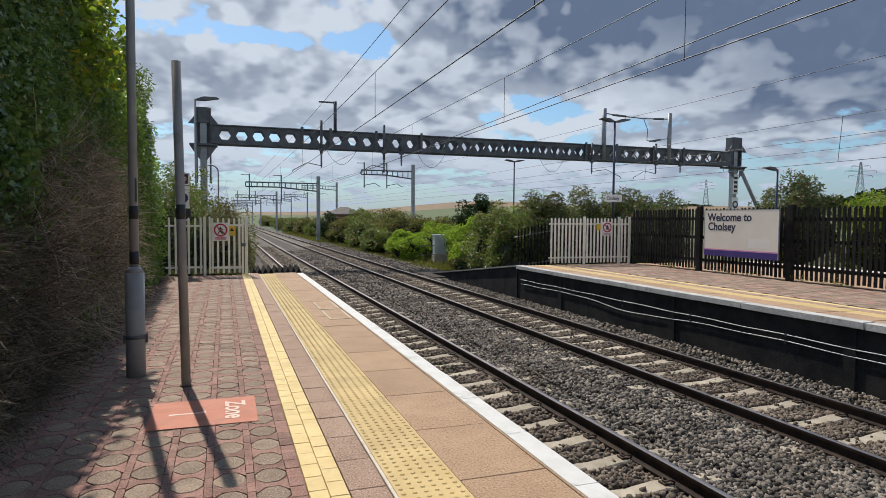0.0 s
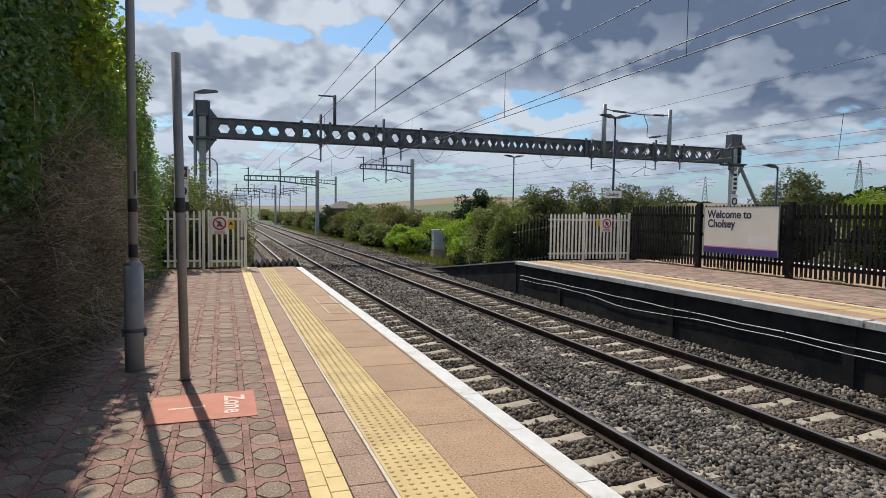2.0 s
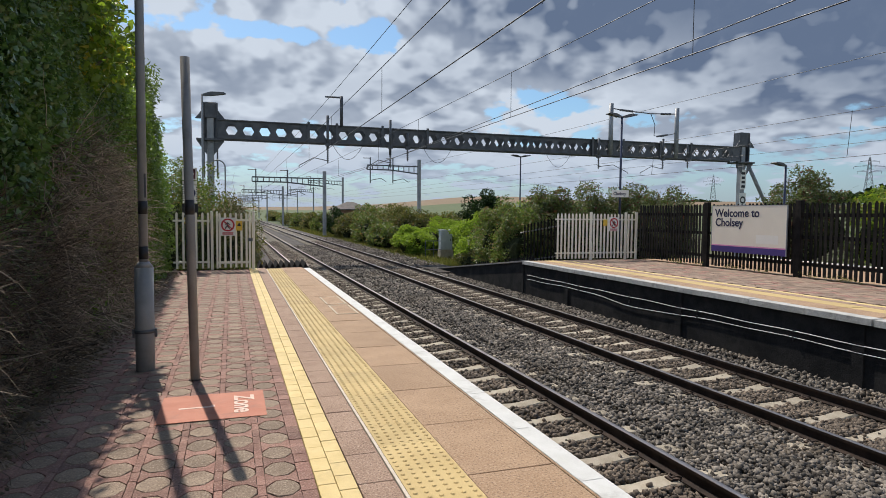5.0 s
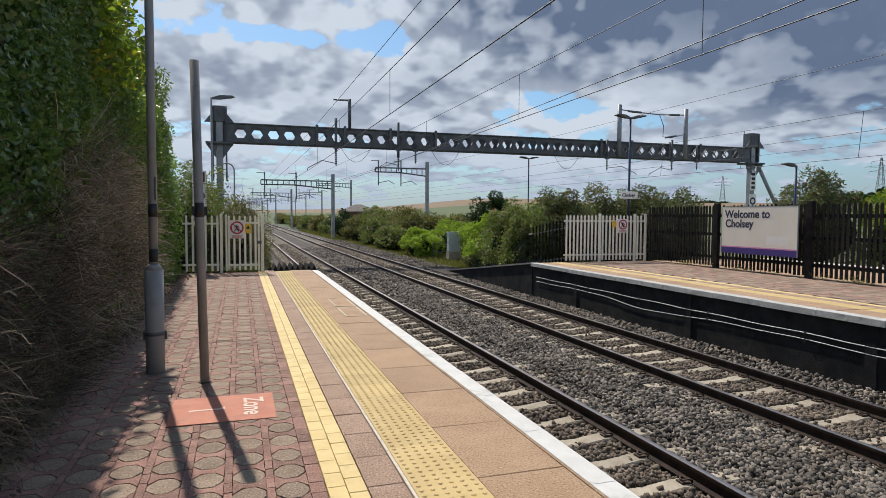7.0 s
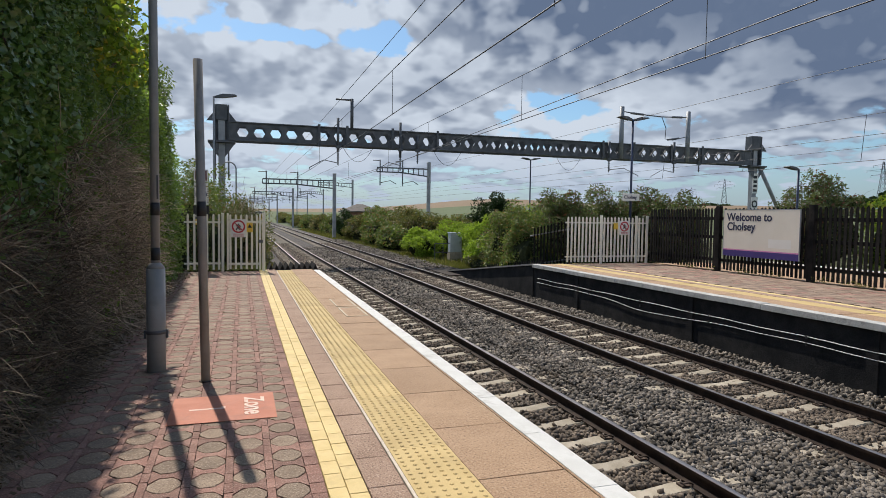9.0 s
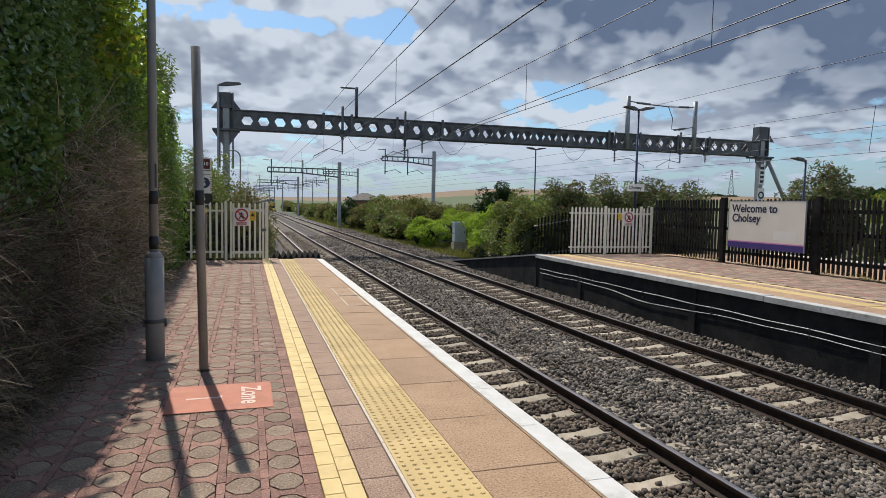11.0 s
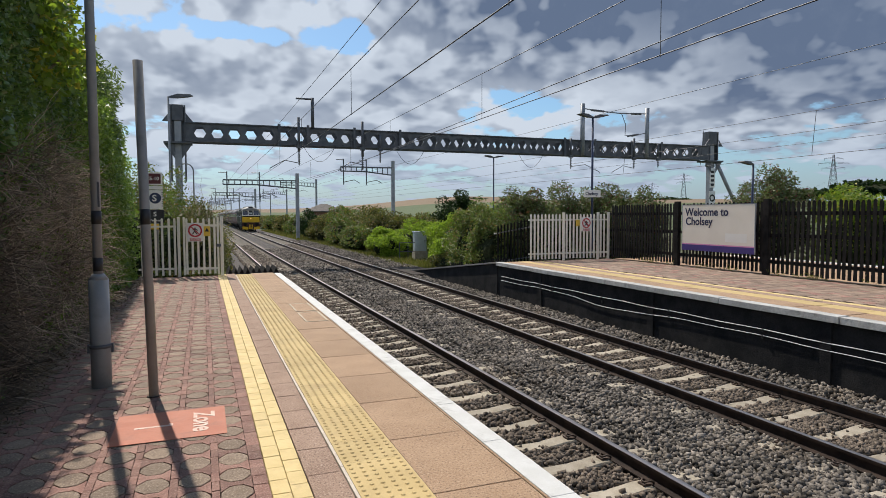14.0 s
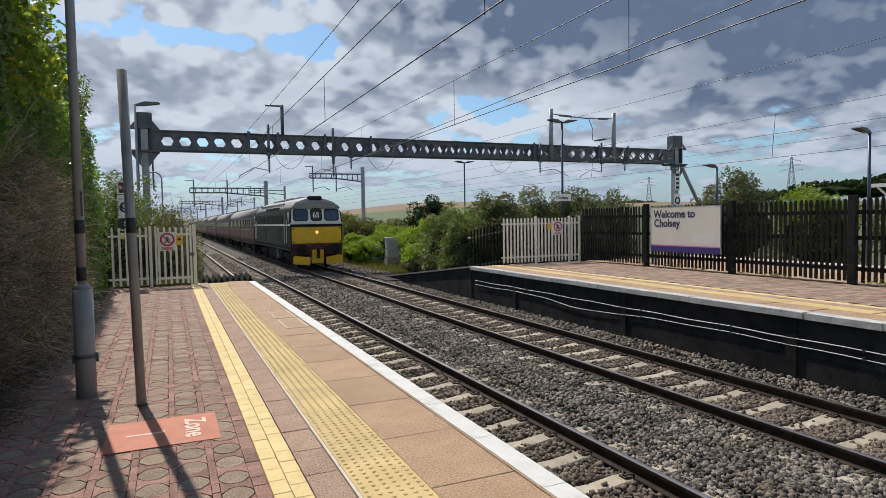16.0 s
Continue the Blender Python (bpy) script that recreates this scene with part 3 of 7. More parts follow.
def bush(name, label, cat, base, radii, n, leaf, mat, clumps=40, tight=0.3, slim=0.55, trunk=0.05, group="", twigs=0):
    """A shrub or tree: stems and limbs under a crown of many leaves; base on the ground, radii of the crown."""
    root = thing(name, label, cat, group, pose(*base))
    h = radii[2]
    pts = lumps(int(n * 1.9), (0, 0, h * 0.95), radii, clumps, tight, 0.02)
    leaf *= 0.95
    ob = new("crown", leaf_mesh("crown", pts, leaf, M[mat], slim))
    ob.parent = root
    # added dark blob within the crown, coloured as the shade between leaves
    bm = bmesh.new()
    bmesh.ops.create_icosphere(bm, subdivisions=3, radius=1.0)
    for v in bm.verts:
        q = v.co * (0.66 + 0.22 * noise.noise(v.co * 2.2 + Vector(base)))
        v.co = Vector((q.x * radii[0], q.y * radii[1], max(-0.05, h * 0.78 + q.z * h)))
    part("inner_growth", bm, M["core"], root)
    bm = bmesh.new()
    for k in range(7):
        a = k * 2.4 + base[1]
        tip = Vector((math.cos(a) * radii[0] * 0.6, math.sin(a) * radii[1] * 0.6, h * (1.0 + 0.5 * math.sin(k * 1.7))))
        mid = tip * 0.5 + Vector((0, 0, h * 0.15))
        rod(bm, (0.03 * k, 0, -0.1), mid, trunk, trunk * 0.6, 6)
        rod(bm, mid, tip, trunk * 0.6, trunk * 0.2, 6)
    part("trunk", bm, M["bark"], root)
    if twigs:
        p = lumps(twigs, (0, 0, h), (radii[0] * 0.8, radii[1] * 0.8, h * 0.8), clumps, tight, 0.02)
        tw = new("dead_wood", twig_mesh("dead_wood", p, h * 0.45, M["twig"], (0, 0, 0.9), 0.5, 0.006))
        tw.parent = root
    return root


# ---- the ground and far country ----
RAIL_Z = -0.93
TRACKS = (3.52, 7.27)


def make_ground():
    """One sheet to the horizon: flat by the line, rising to low hills."""
    ys = np.concatenate([np.linspace(-60, 60, 25), np.geomspace(70, 4000, 46)])
    ax = np.concatenate([np.linspace(0, 40, 12), np.geomspace(48, 4200, 44)])
    xs = np.concatenate([-ax[:0:-1], ax])
    X, Y = np.meshgrid(xs, ys)
    d = np.hypot(np.maximum(X, 0) * 0.9, np.maximum(Y, 0))
    az = np.degrees(np.arctan2(X, np.maximum(Y, 1)))
    tall = 0.011 + 0.019 * np.exp(-((az - 23) / 9.0) ** 2) + 0.0135 * np.exp(-((az - 42) / 13.0) ** 2) + 0.008 * np.exp(-((az - 62) / 8.0) ** 2)
    t = np.clip((d - 160) / 800, 0, 1)
    t = t * t * (3 - 2 * t)
    Z = -1.45 + t * tall * 950 + np.sin(X * 0.011) * np.cos(Y * 0.008) * 1.2 * t
    v = np.stack([X, Y, Z], -1).reshape(-1, 3)
    r, c = X.shape
    i = (np.arange(r - 1)[:, None] * c + np.arange(c - 1)[None]).reshape(-1, 1)
    f = i + np.array([0, 1, c + 1, c])
    m = bpy.data.materials.new("fields")
    m.use_nodes = True
    g = Nodes(m.node_tree)
    co = g.n("ShaderNodeNewGeometry").outputs["Position"]
    sep = g.n("ShaderNodeSeparateXYZ", Vector=co)
    wob = g.math("MULTIPLY", g.noise(co, 0.01, 3.0), 60.0)
    dist = g.math("ADD", g.math("ADD", sep.outputs[1], g.math("MULTIPLY", sep.outputs[0], 0.35)), wob)
    stubble = g.mix(g.noise(co, 0.03, 5.0), (0.17, 0.115, 0.066), (0.24, 0.165, 0.092))
    wave = g.t.nodes.new("ShaderNodeTexWave")
    g.put(wave.inputs["Vector"], co)
    wave.inputs["Scale"].default_value, wave.inputs["Distortion"].default_value = 0.035, 1.5
    stubble = g.mix(g.math("MULTIPLY", wave.outputs["Fac"], 0.35), stubble, (0.13, 0.088, 0.052))
    green = g.mix(g.noise(co, 0.05, 5.0), (0.06, 0.085, 0.03), (0.10, 0.125, 0.045))
    rough = g.mix(g.noise(co, 0.7, 5.0), (0.04, 0.05, 0.017), (0.10, 0.10, 0.038))
    col = g.mix(g.ramp(dist, 118.0, 130.0), rough, green)
    col = g.mix(g.ramp(dist, 600.0, 625.0), col, stubble)
    b = g.n("ShaderNodeBsdfPrincipled", Roughness=0.95)
    g.put(b.inputs["Base Color"], col)
    bp = g.n("ShaderNodeBump", Strength=0.6, Distance=0.1, Height=g.noise(co, 3.0, 5.0))
    g.l.new(bp.outputs[0], b.inputs["Normal"])
    g.l.new(b.outputs[0], g.n("ShaderNodeOutputMaterial").inputs[0])
    tagged(new("ground", np_mesh("ground", v, f, m)), "scrubby lineside ground rising to green and stubble fields", "ground", kind="structure")


make_ground()


def make_trackbed():
    bm = bmesh.new()
    prof = [(1.6, -1.6), (11.2, -1.6), (10.9, -1.38), (9.6, -1.15), (8.4, -1.15), (5.9, -1.15), (5.4, -1.10), (4.9, -1.15), (2.2, -1.15), (1.6, -1.15)]
    prism(bm, prof, -40, 700)
    tagged(part("trackbed", bm, M["ballast_bed"]), "bed of dark crushed ballast under both tracks", "trackbed", kind="structure")


make_trackbed()


def scatter_stones():
    """Broken ballast stones, dense where the track is near."""
    def lay(n, x0, x1, y0, y1, size, mat, name, sink=0.3, power=1.0):
        x = RNG.uniform(x0, x1, n)
        y = y0 + (y1 - y0) * RNG.uniform(0, 1, n) ** power
        top = np.where((x > 4.95) & (x < 5.9), -1.085, -1.12) + RNG.uniform(-0.02, 0.02, n)
        top = np.where(x > 8.5, top - (x - 8.5) * 0.02, top)
        s = size * RNG.uniform(0.55, 1.3, n)
        # the sleepers show between the stones
        first = np.where(x < 5.4, 2.55, 2.9)
        off = np.abs((y - first + 0.35) % 0.70 - 0.35)
        end = np.minimum(np.abs(x - TRACKS[0]), np.abs(x - TRACKS[1]))
        bare = (off < 0.125) & (end < 1.27) & (RNG.uniform(0, 1, n) < np.where(end > 0.80, 0.6, 0.97))
        x, y, top, s = x[~bare], y[~bare], top[~bare], s[~bare]
        n = len(x)
        cube = np.array([(-1, -1, -1), (1, -1, -1), (1, 1, -1), (-1, 1, -1), (-1, -1, 1), (1, -1, 1), (1, 1, 1), (-1, 1, 1)], float) * 0.5
        v = cube[None] * RNG.uniform(0.45, 1.25, (n, 8, 3)) * (s[:, None] * np.array([1.0, 1.0, 0.75]))[:, None, :]
        q = RNG.normal(size=(n, 4))
        q /= np.linalg.norm(q, axis=1)[:, None]
        w, a, b, c = q.T
        R = np.stack([1 - 2 * (b * b + c * c), 2 * (a * b - c * w), 2 * (a * c + b * w), 2 * (a * b + c * w), 1 - 2 * (a * a + c * c), 2 * (b * c - a * w),
                      2 * (a * c - b * w), 2 * (b * c + a * w), 1 - 2 * (a * a + b * b)], -1).reshape(n, 3, 3)
        v = np.einsum("nij,nkj->nki", R, v) + np.stack([x, y, top + s * (0.5 - sink)], -1)[:, None, :]
        f = np.array([(3, 2, 1, 0), (4, 5, 6, 7), (0, 1, 5, 4), (1, 2, 6, 5), (2, 3, 7, 6), (3, 0, 4, 7)])
        f = (np.arange(n)[:, None, None] * 8 + f[None]).reshape(-1, 4)
        tagged(new(name, np_mesh(name, v.reshape(-1, 3), f, M[mat])), "loose broken grey ballast stones between the rails", "ballast", kind="stuff")

    lay(29000, 4.36, 6.44, 3.0, 20.0, 0.053, "stone", "ballast", power=1.6)          # heap between the tracks
    lay(6500, 4.36, 6.44, 20.0, 52.0, 0.085, "stone", "ballast", power=1.4)
    lay(22000, 2.1, 4.22, 3.0, 22.0, 0.055, "stone_brown", "ballast", 0.62, 1.6)       # between the sleepers
    lay(22000, 6.56, 7.98, 4.0, 24.0, 0.052, "stone_brown", "ballast", 0.62, 1.5)
    lay(7000, 8.06, 9.33, 4.0, 26.0, 0.058, "stone", "ballast", 0.35, 1.5)
    lay(5000, 2.1, 4.2, 22.0, 60.0, 0.08, "stone_brown", "ballast", 0.62, 1.4)
    lay(6000, 6.5, 8.0, 24.0, 60.0, 0.08, "stone_brown", "ballast", 0.62, 1.4)
    lay(5000, 8.06, 10.6, 26.0, 70.0, 0.09, "stone", "ballast", 0.4, 1.4)


scatter_stones()


def make_rails():
    foot, web = 0.07, 0.010
    for xc in TRACKS:
        for sx in (-0.7525, 0.7525):
            x = xc + sx
            rail = thing("rail", "rust-brown steel running rail with a polished head", "rail", "running rails")
            bm = bmesh.new()
            z = RAIL_Z
            prism(bm, [(x - foot, z - 0.159), (x + foot, z - 0.159), (x + foot, z - 0.148), (x + web, z - 0.128), (x + web, z - 0.045), (x + 0.035, z - 0.036), (x + 0.035, z - 0.006),
                       (x - 0.035, z - 0.006), (x - 0.035, z - 0.036), (x - web, z - 0.045), (x - web, z - 0.128), (x - foot, z - 0.148)], -40, 700)
            part("rail_body", bm, M["rail"], rail)
            bm = bmesh.new()
            prism(bm, [(x - 0.034, z - 0.010), (x + 0.034, z - 0.010), (x + 0.032, z - 0.002), (x + 0.015, z), (x - 0.015, z), (x - 0.032, z - 0.002)], -40, 700)
            part("rail_head", bm, M["railhead"], rail, "polished running surface")


make_rails()


def sleeper_shape(bm, x=0.0, y=0.0):
    """A concrete sleeper that dips in the middle."""
    sec = [(-1.26, 0.0), (-0.95, 0.0), (-0.55, 0.0), (-0.25, -0.035), (0.25, -0.035), (0.55, 0.0), (0.95, 0.0), (1.26, 0.0)]
    rows = []
    for sx, dz in sec:
        zt = RAIL_Z - 0.162 + dz
        rows.append([bm.verts.new((x + sx, y + sy, zz)) for sy, zz in ((-0.14, zt - 0.17), (-0.115, zt - 0.015), (-0.10, zt), (0.10, zt), (0.115, zt - 0.015), (0.14, zt - 0.17))])
    for a, b in zip(rows, rows[1:]):
        for k in range(6):
            bm.faces.new((a[k], a[(k + 1) % 6], b[(k + 1) % 6], b[k]))
    bm.faces.new(rows[0])
    bm.faces.new(rows[-1][::-1])


def make_sleepers():
    bm = bmesh.new()
    sleeper_shape(bm)
    me = mesh_of("sleeper", bm, M["concrete"])
    bm = bmesh.new()
    z = RAIL_Z - 0.158
    tube(bm, [(0.0, -0.035, z), (0.05, -0.055, z + 0.035), (0.085, -0.02, z + 0.03), (0.085, 0.03, z + 0.03), (0.04, 0.05, z + 0.045), (-0.02, 0.035, z + 0.02)], 0.010, 5)
    box(bm, 0.02, 0.11, -0.05, 0.05, z - 0.004, z + 0.016)
    clip = mesh_of("rail_clip", bm, M["clip"])
    for xc, first, pitch in ((TRACKS[0], 2.55, 0.70), (TRACKS[1], 2.9, 0.70)):
        for k in range(62):
            y = first + k * pitch
            s = tagged(new("sleeper", me), "weathered pale concrete sleeper bedded in ballast", "sleeper", "sleepers")
            s.matrix_basis = pose(xc, y, RNG.uniform(-0.006, 0.006), 0, 0, RNG.uniform(-0.5, 0.5))
            if k < 22:
                for sx in (-0.7525, 0.7525):
                    for side in (-1, 1):
                        c = new("rail_clip", clip)
                        c.parent = s
                        c.matrix_basis = pose(sx + side * 0.055, 0, 0, 0, 0, 0 if side > 0 else 180)
        bm = bmesh.new()
        for k in range(62, 190):
            sleeper_shape(bm, xc, first + k * pitch)
        tagged(part("sleepers_beyond", bm, M["concrete"]), "far run of concrete sleepers along the line", "sleepers", kind="stuff")


make_sleepers()


# ---- the near platform ----
PLAT_END = 18.45


def make_near_platform():
    bm = bmesh.new()
    box(bm, -1.62, 2.02, -9, PLAT_END, -1.5, -0.03)
    plat = tagged(part("platform_near", bm, M["joint"]), "paved station platform with painted edge", "platform", kind="structure")
    # joint bed under the paving is the body itself; strips of pieces lie on it
    def run(name, mat, x0, x1, y0, y1, pitch, gap=0.004, top=0.0, jit=0.0015, first=0.0):
        bm = bmesh.new()
        w = x1 - x0
        slab(bm, [(-w / 2 + gap, -pitch / 2 + gap), (w / 2 - gap, -pitch / 2 + gap), (w / 2 - gap, pitch / 2 - gap), (-w / 2 + gap, pitch / 2 - gap)], -0.035, 0.0)
        bmesh.ops.bevel(bm, geom=[e for e in bm.edges if all(v.co.z > -0.01 for v in e.verts)], offset=0.003, segments=1, affect="EDGES")
        me = mesh_of(name, bm, M[mat])
        y = y0 + first
        while y < y1 - pitch * 0.4:
            ob = new(name, me)
            ob.parent = plat
            ob.matrix_basis = pose((x0 + x1) / 2, y + pitch / 2, top + RNG.uniform(-jit, jit), RNG.uniform(-0.15, 0.15), RNG.uniform(-0.15, 0.15), 0)
            y += pitch

    run("yellow_block", "yellow_block", 0.42, 0.531, 2.4, PLAT_END, 0.2, 0.002, 0.002)
    run("yellow_block", "yellow_block", 0.531, 0.642, 2.3, PLAT_END, 0.2, 0.002, 0.002)
    run("granite_slab", "brown_slab", 0.645, 0.868, 2.4, PLAT_END, 0.45, 0.004)
    run("line_strip", "white_line", 0.869, 0.893, 2.4, PLAT_END, 0.93, 0.001, 0.003)
    run("coping_slab", "tan_slab", 1.296, 1.878, 0.89, PLAT_END, 0.93, 0.0045)
    run("coping_slab", "tan_slab", 1.880, 1.900, 0.89, PLAT_END, 0.93, 0.002, 0.001)
    run("edge_stone", "white_edge", 1.901, 2.07, 0.6, PLAT_END, 0.93, 0.0012, 0.004, 0.001)
    boxes("mortar_bed", M["mortar"], plat, (1.294, 1.8785, 0.89, PLAT_END - 0.01, -0.034, -0.0065))
    # blister tiles
    bm = bmesh.new()
    box(bm, -0.2, 0.2, -0.2, 0.2, -0.035, 0.0)
    for i in range(6):
        for j in range(6):
            cx, cy = -0.167 + i * 0.0667, -0.167 + j * 0.0667
            lo = [bm.verts.new((cx + 0.017 * math.cos(a), cy + 0.017 * math.sin(a), 0.0)) for a in np.linspace(0, math.tau, 6, endpoint=False)]
            hi = [bm.verts.new((cx + 0.010 * math.cos(a), cy + 0.010 * math.sin(a), 0.006)) for a in np.linspace(0, math.tau, 6, endpoint=False)]
            bm.faces.new(hi)
            for k in range(6):
                bm.faces.new((lo[k], lo[(k + 1) % 6], hi[(k + 1) % 6], hi[k]))
    me = mesh_of("tactile_tile", bm, M["tactile"])
    y = 2.5
    while y < PLAT_END - 0.2:
        ob = new("tactile_tile", me)
        ob.parent = plat
        ob.matrix_basis = pose(1.0945, y, RNG.uniform(-0.001, 0.0015))
        y += 0.4003
    # octagon pavers with red fillers
    px, py = 0.2355, 0.277
    ow, ol, ch, cv = 0.190, 0.212, 0.052, 0.070

    def octagon(cx, cy, g=0.003):
        a, b = ow / 2 - g, ol / 2 - g
        return [(cx - a + ch, cy - b), (cx + a - ch, cy - b), (cx + a, cy - b + cv), (cx + a, cy + b - cv), (cx + a - ch, cy + b), (cx - a + ch, cy + b), (cx - a, cy + b - cv), (cx - a, cy - b + cv)]

    def worn(poly, amount):
        """The outline with chipped, uneven edges."""
        out = []
        for p, q in zip(poly, poly[1:] + poly[:1]):
            out.append((p[0] + RNG.uniform(-1, 1) * amount, p[1] + RNG.uniform(-1, 1) * amount))
            out.append(((p[0] + q[0]) / 2 + RNG.uniform(-1, 1) * amount, (p[1] + q[1]) / 2 + RNG.uniform(-1, 1) * amount))
        return out

    shapes = []
    for k in range(10):
        bm = bmesh.new()
        slab(bm, worn(octagon(0, 0, 0.0045), 0.0028), -0.035, 0.0)
        bmesh.ops.bevel(bm, geom=[e for e in bm.edges if all(v.co.z > -0.01 for v in e.verts)], offset=0.004, segments=1, affect="EDGES")
        shapes.append(mesh_of("octagon_paver", bm, M["paver"]))
    far, red = bmesh.new(), bmesh.new()
    rows = int((PLAT_END - 2.4) / py)
    g = 0.003
    for c in range(8):
        x = 0.235 - c * px
        for r in range(rows):
            y = 2.45 + r * py
            dz = RNG.uniform(-0.0025, 0.0025)
            if y < 8.6 and x > -1.35:
                ob = new("octagon_paver", shapes[(r * 7 + c * 3) % 10])
                ob.parent = plat
                ob.matrix_basis = pose(x, y, dz, RNG.uniform(-0.4, 0.4), RNG.uniform(-0.4, 0.4), 0)
            else:
                slab(far, worn(octagon(x, y, 0.0045), 0.0025), -0.02, dz)
            # bow-tie between rows, blocks between columns
            a, b = ow / 2 - g, ol / 2 + g
            u0, u1 = y + b, y + py - b
            slab(red, worn([(x - a + ch, u0), (x + a - ch, u0), (x + a, u0 - cv + 0.006), (x + a, u1 + cv - 0.006), (x + a - ch, u1), (x - a + ch, u1), (x - a, u1 + cv - 0.006), (x - a, u0 - cv + 0.006)], 0.002), -0.02, dz * 0.6)
            for xa, xb in ((x - a - g - (px - ow), x - a - g),) + (((x + a + g, 0.416),) if c == 0 else ()):
                for ya, yb in ((y - 0.068, y + 0.068), (y + 0.073, y + py - 0.073)):
                    slab(red, worn([(xa, ya), (xb, ya), (xb, yb), (xa, yb)], 0.002), -0.02, RNG.uniform(-0.002, 0.002))
    ob = part("octagon_pavers_beyond", far, M["paver"], plat)
    ob["kind"] = "stuff"
    ob = part("red_blocks", red, M["red_brick"], plat)
    ob["kind"] = "stuff"
    # stone border by the hedge
    bm = bmesh.new()
    box(bm, -0.03, 0.03, -0.45, 0.45, -0.04, 0.012)
    me = mesh_of("border_stone", bm, M["bark"])
    for k in range(18):
        ob = new("border_stone", me)
        ob.parent = plat
        ob.matrix_basis = pose(-1.47, 2.8 + k * 0.91, RNG.uniform(-0.004, 0.004), 0, 0, RNG.uniform(-0.4, 0.4))
    # drain covers let into the slabs
    for (x0, x1, y0, y1) in ((1.50, 1.85, 10.95, 11.9), (1.50, 1.85, 9.85, 10.8)):
        cover = thing("drain_cover", "flush recessed cover set in the tan platform slabs", "drain cover", "platform covers")
        bm = bmesh.new()
        for b in ((x0, x1, y0, y0 + 0.03), (x0, x1, y1 - 0.03, y1), (x0, x0 + 0.03, y0 + 0.03, y1 - 0.03), (x1 - 0.03, x1, y0 + 0.03, y1 - 0.03)):
            box(bm, *b, 0.002, 0.007)
        part("cover_frame", bm, M["mortar"], cover)
        boxes("cover_plate", M["tan_slab"], cover, (x0 + 0.032, x1 - 0.032, y0 + 0.032, y1 - 0.032, 0.001, 0.005))
    # zone mark
    mark = thing("zone_mark", "faded red painted zone mark with pale lettering on the paving", "floor marking")
    boxes("paint_panel", M["zone"], mark, (-0.58, 0.215, 5.18, 5.885, 0.0035, 0.0065))
    letters("word", "Zone", 0.22, M["zone_letter"], mark, pose(-0.02, 5.77, 0.0085, 0, 0, -90), "pale word", 0.001)
    boxes("numeral", M["zone_letter"], mark, (-0.44, -0.17, 5.50, 5.53, 0.0068, 0.0085), (-0.20, -0.17, 5.53, 5.56, 0.0068, 0.0085), label="pale numeral one")
    # dark ridged trespass boards past the platform's end
    guard = thing("trespass_guard", "row of dark ridged anti-trespass boards beside the platform end", "trespass guard")
    for k in range(9):
        bm = bmesh.new()
        for j in range(5):
            y = PLAT_END + 0.1 + j * 0.24
            prism(bm, [(0.68 + k * 0.155, -0.02), (0.825 + k * 0.155, -0.02), (0.75 + k * 0.155, 0.15)], y, y + 0.2)
        box(bm, 0.675 + k * 0.155, 0.828 + k * 0.155, PLAT_END + 0.06, PLAT_END + 1.3, -0.2, -0.02)
        part("ridged_board", bm, M["wall_dark"], guard)
    boxes("support", M["wall_dark"], guard, (0.66, 2.05, PLAT_END + 0.06, PLAT_END + 1.3, -1.5, -0.2))


make_near_platform()


# ---- the far island platform ----
FAR_X, FAR_END = 9.28, 19.35


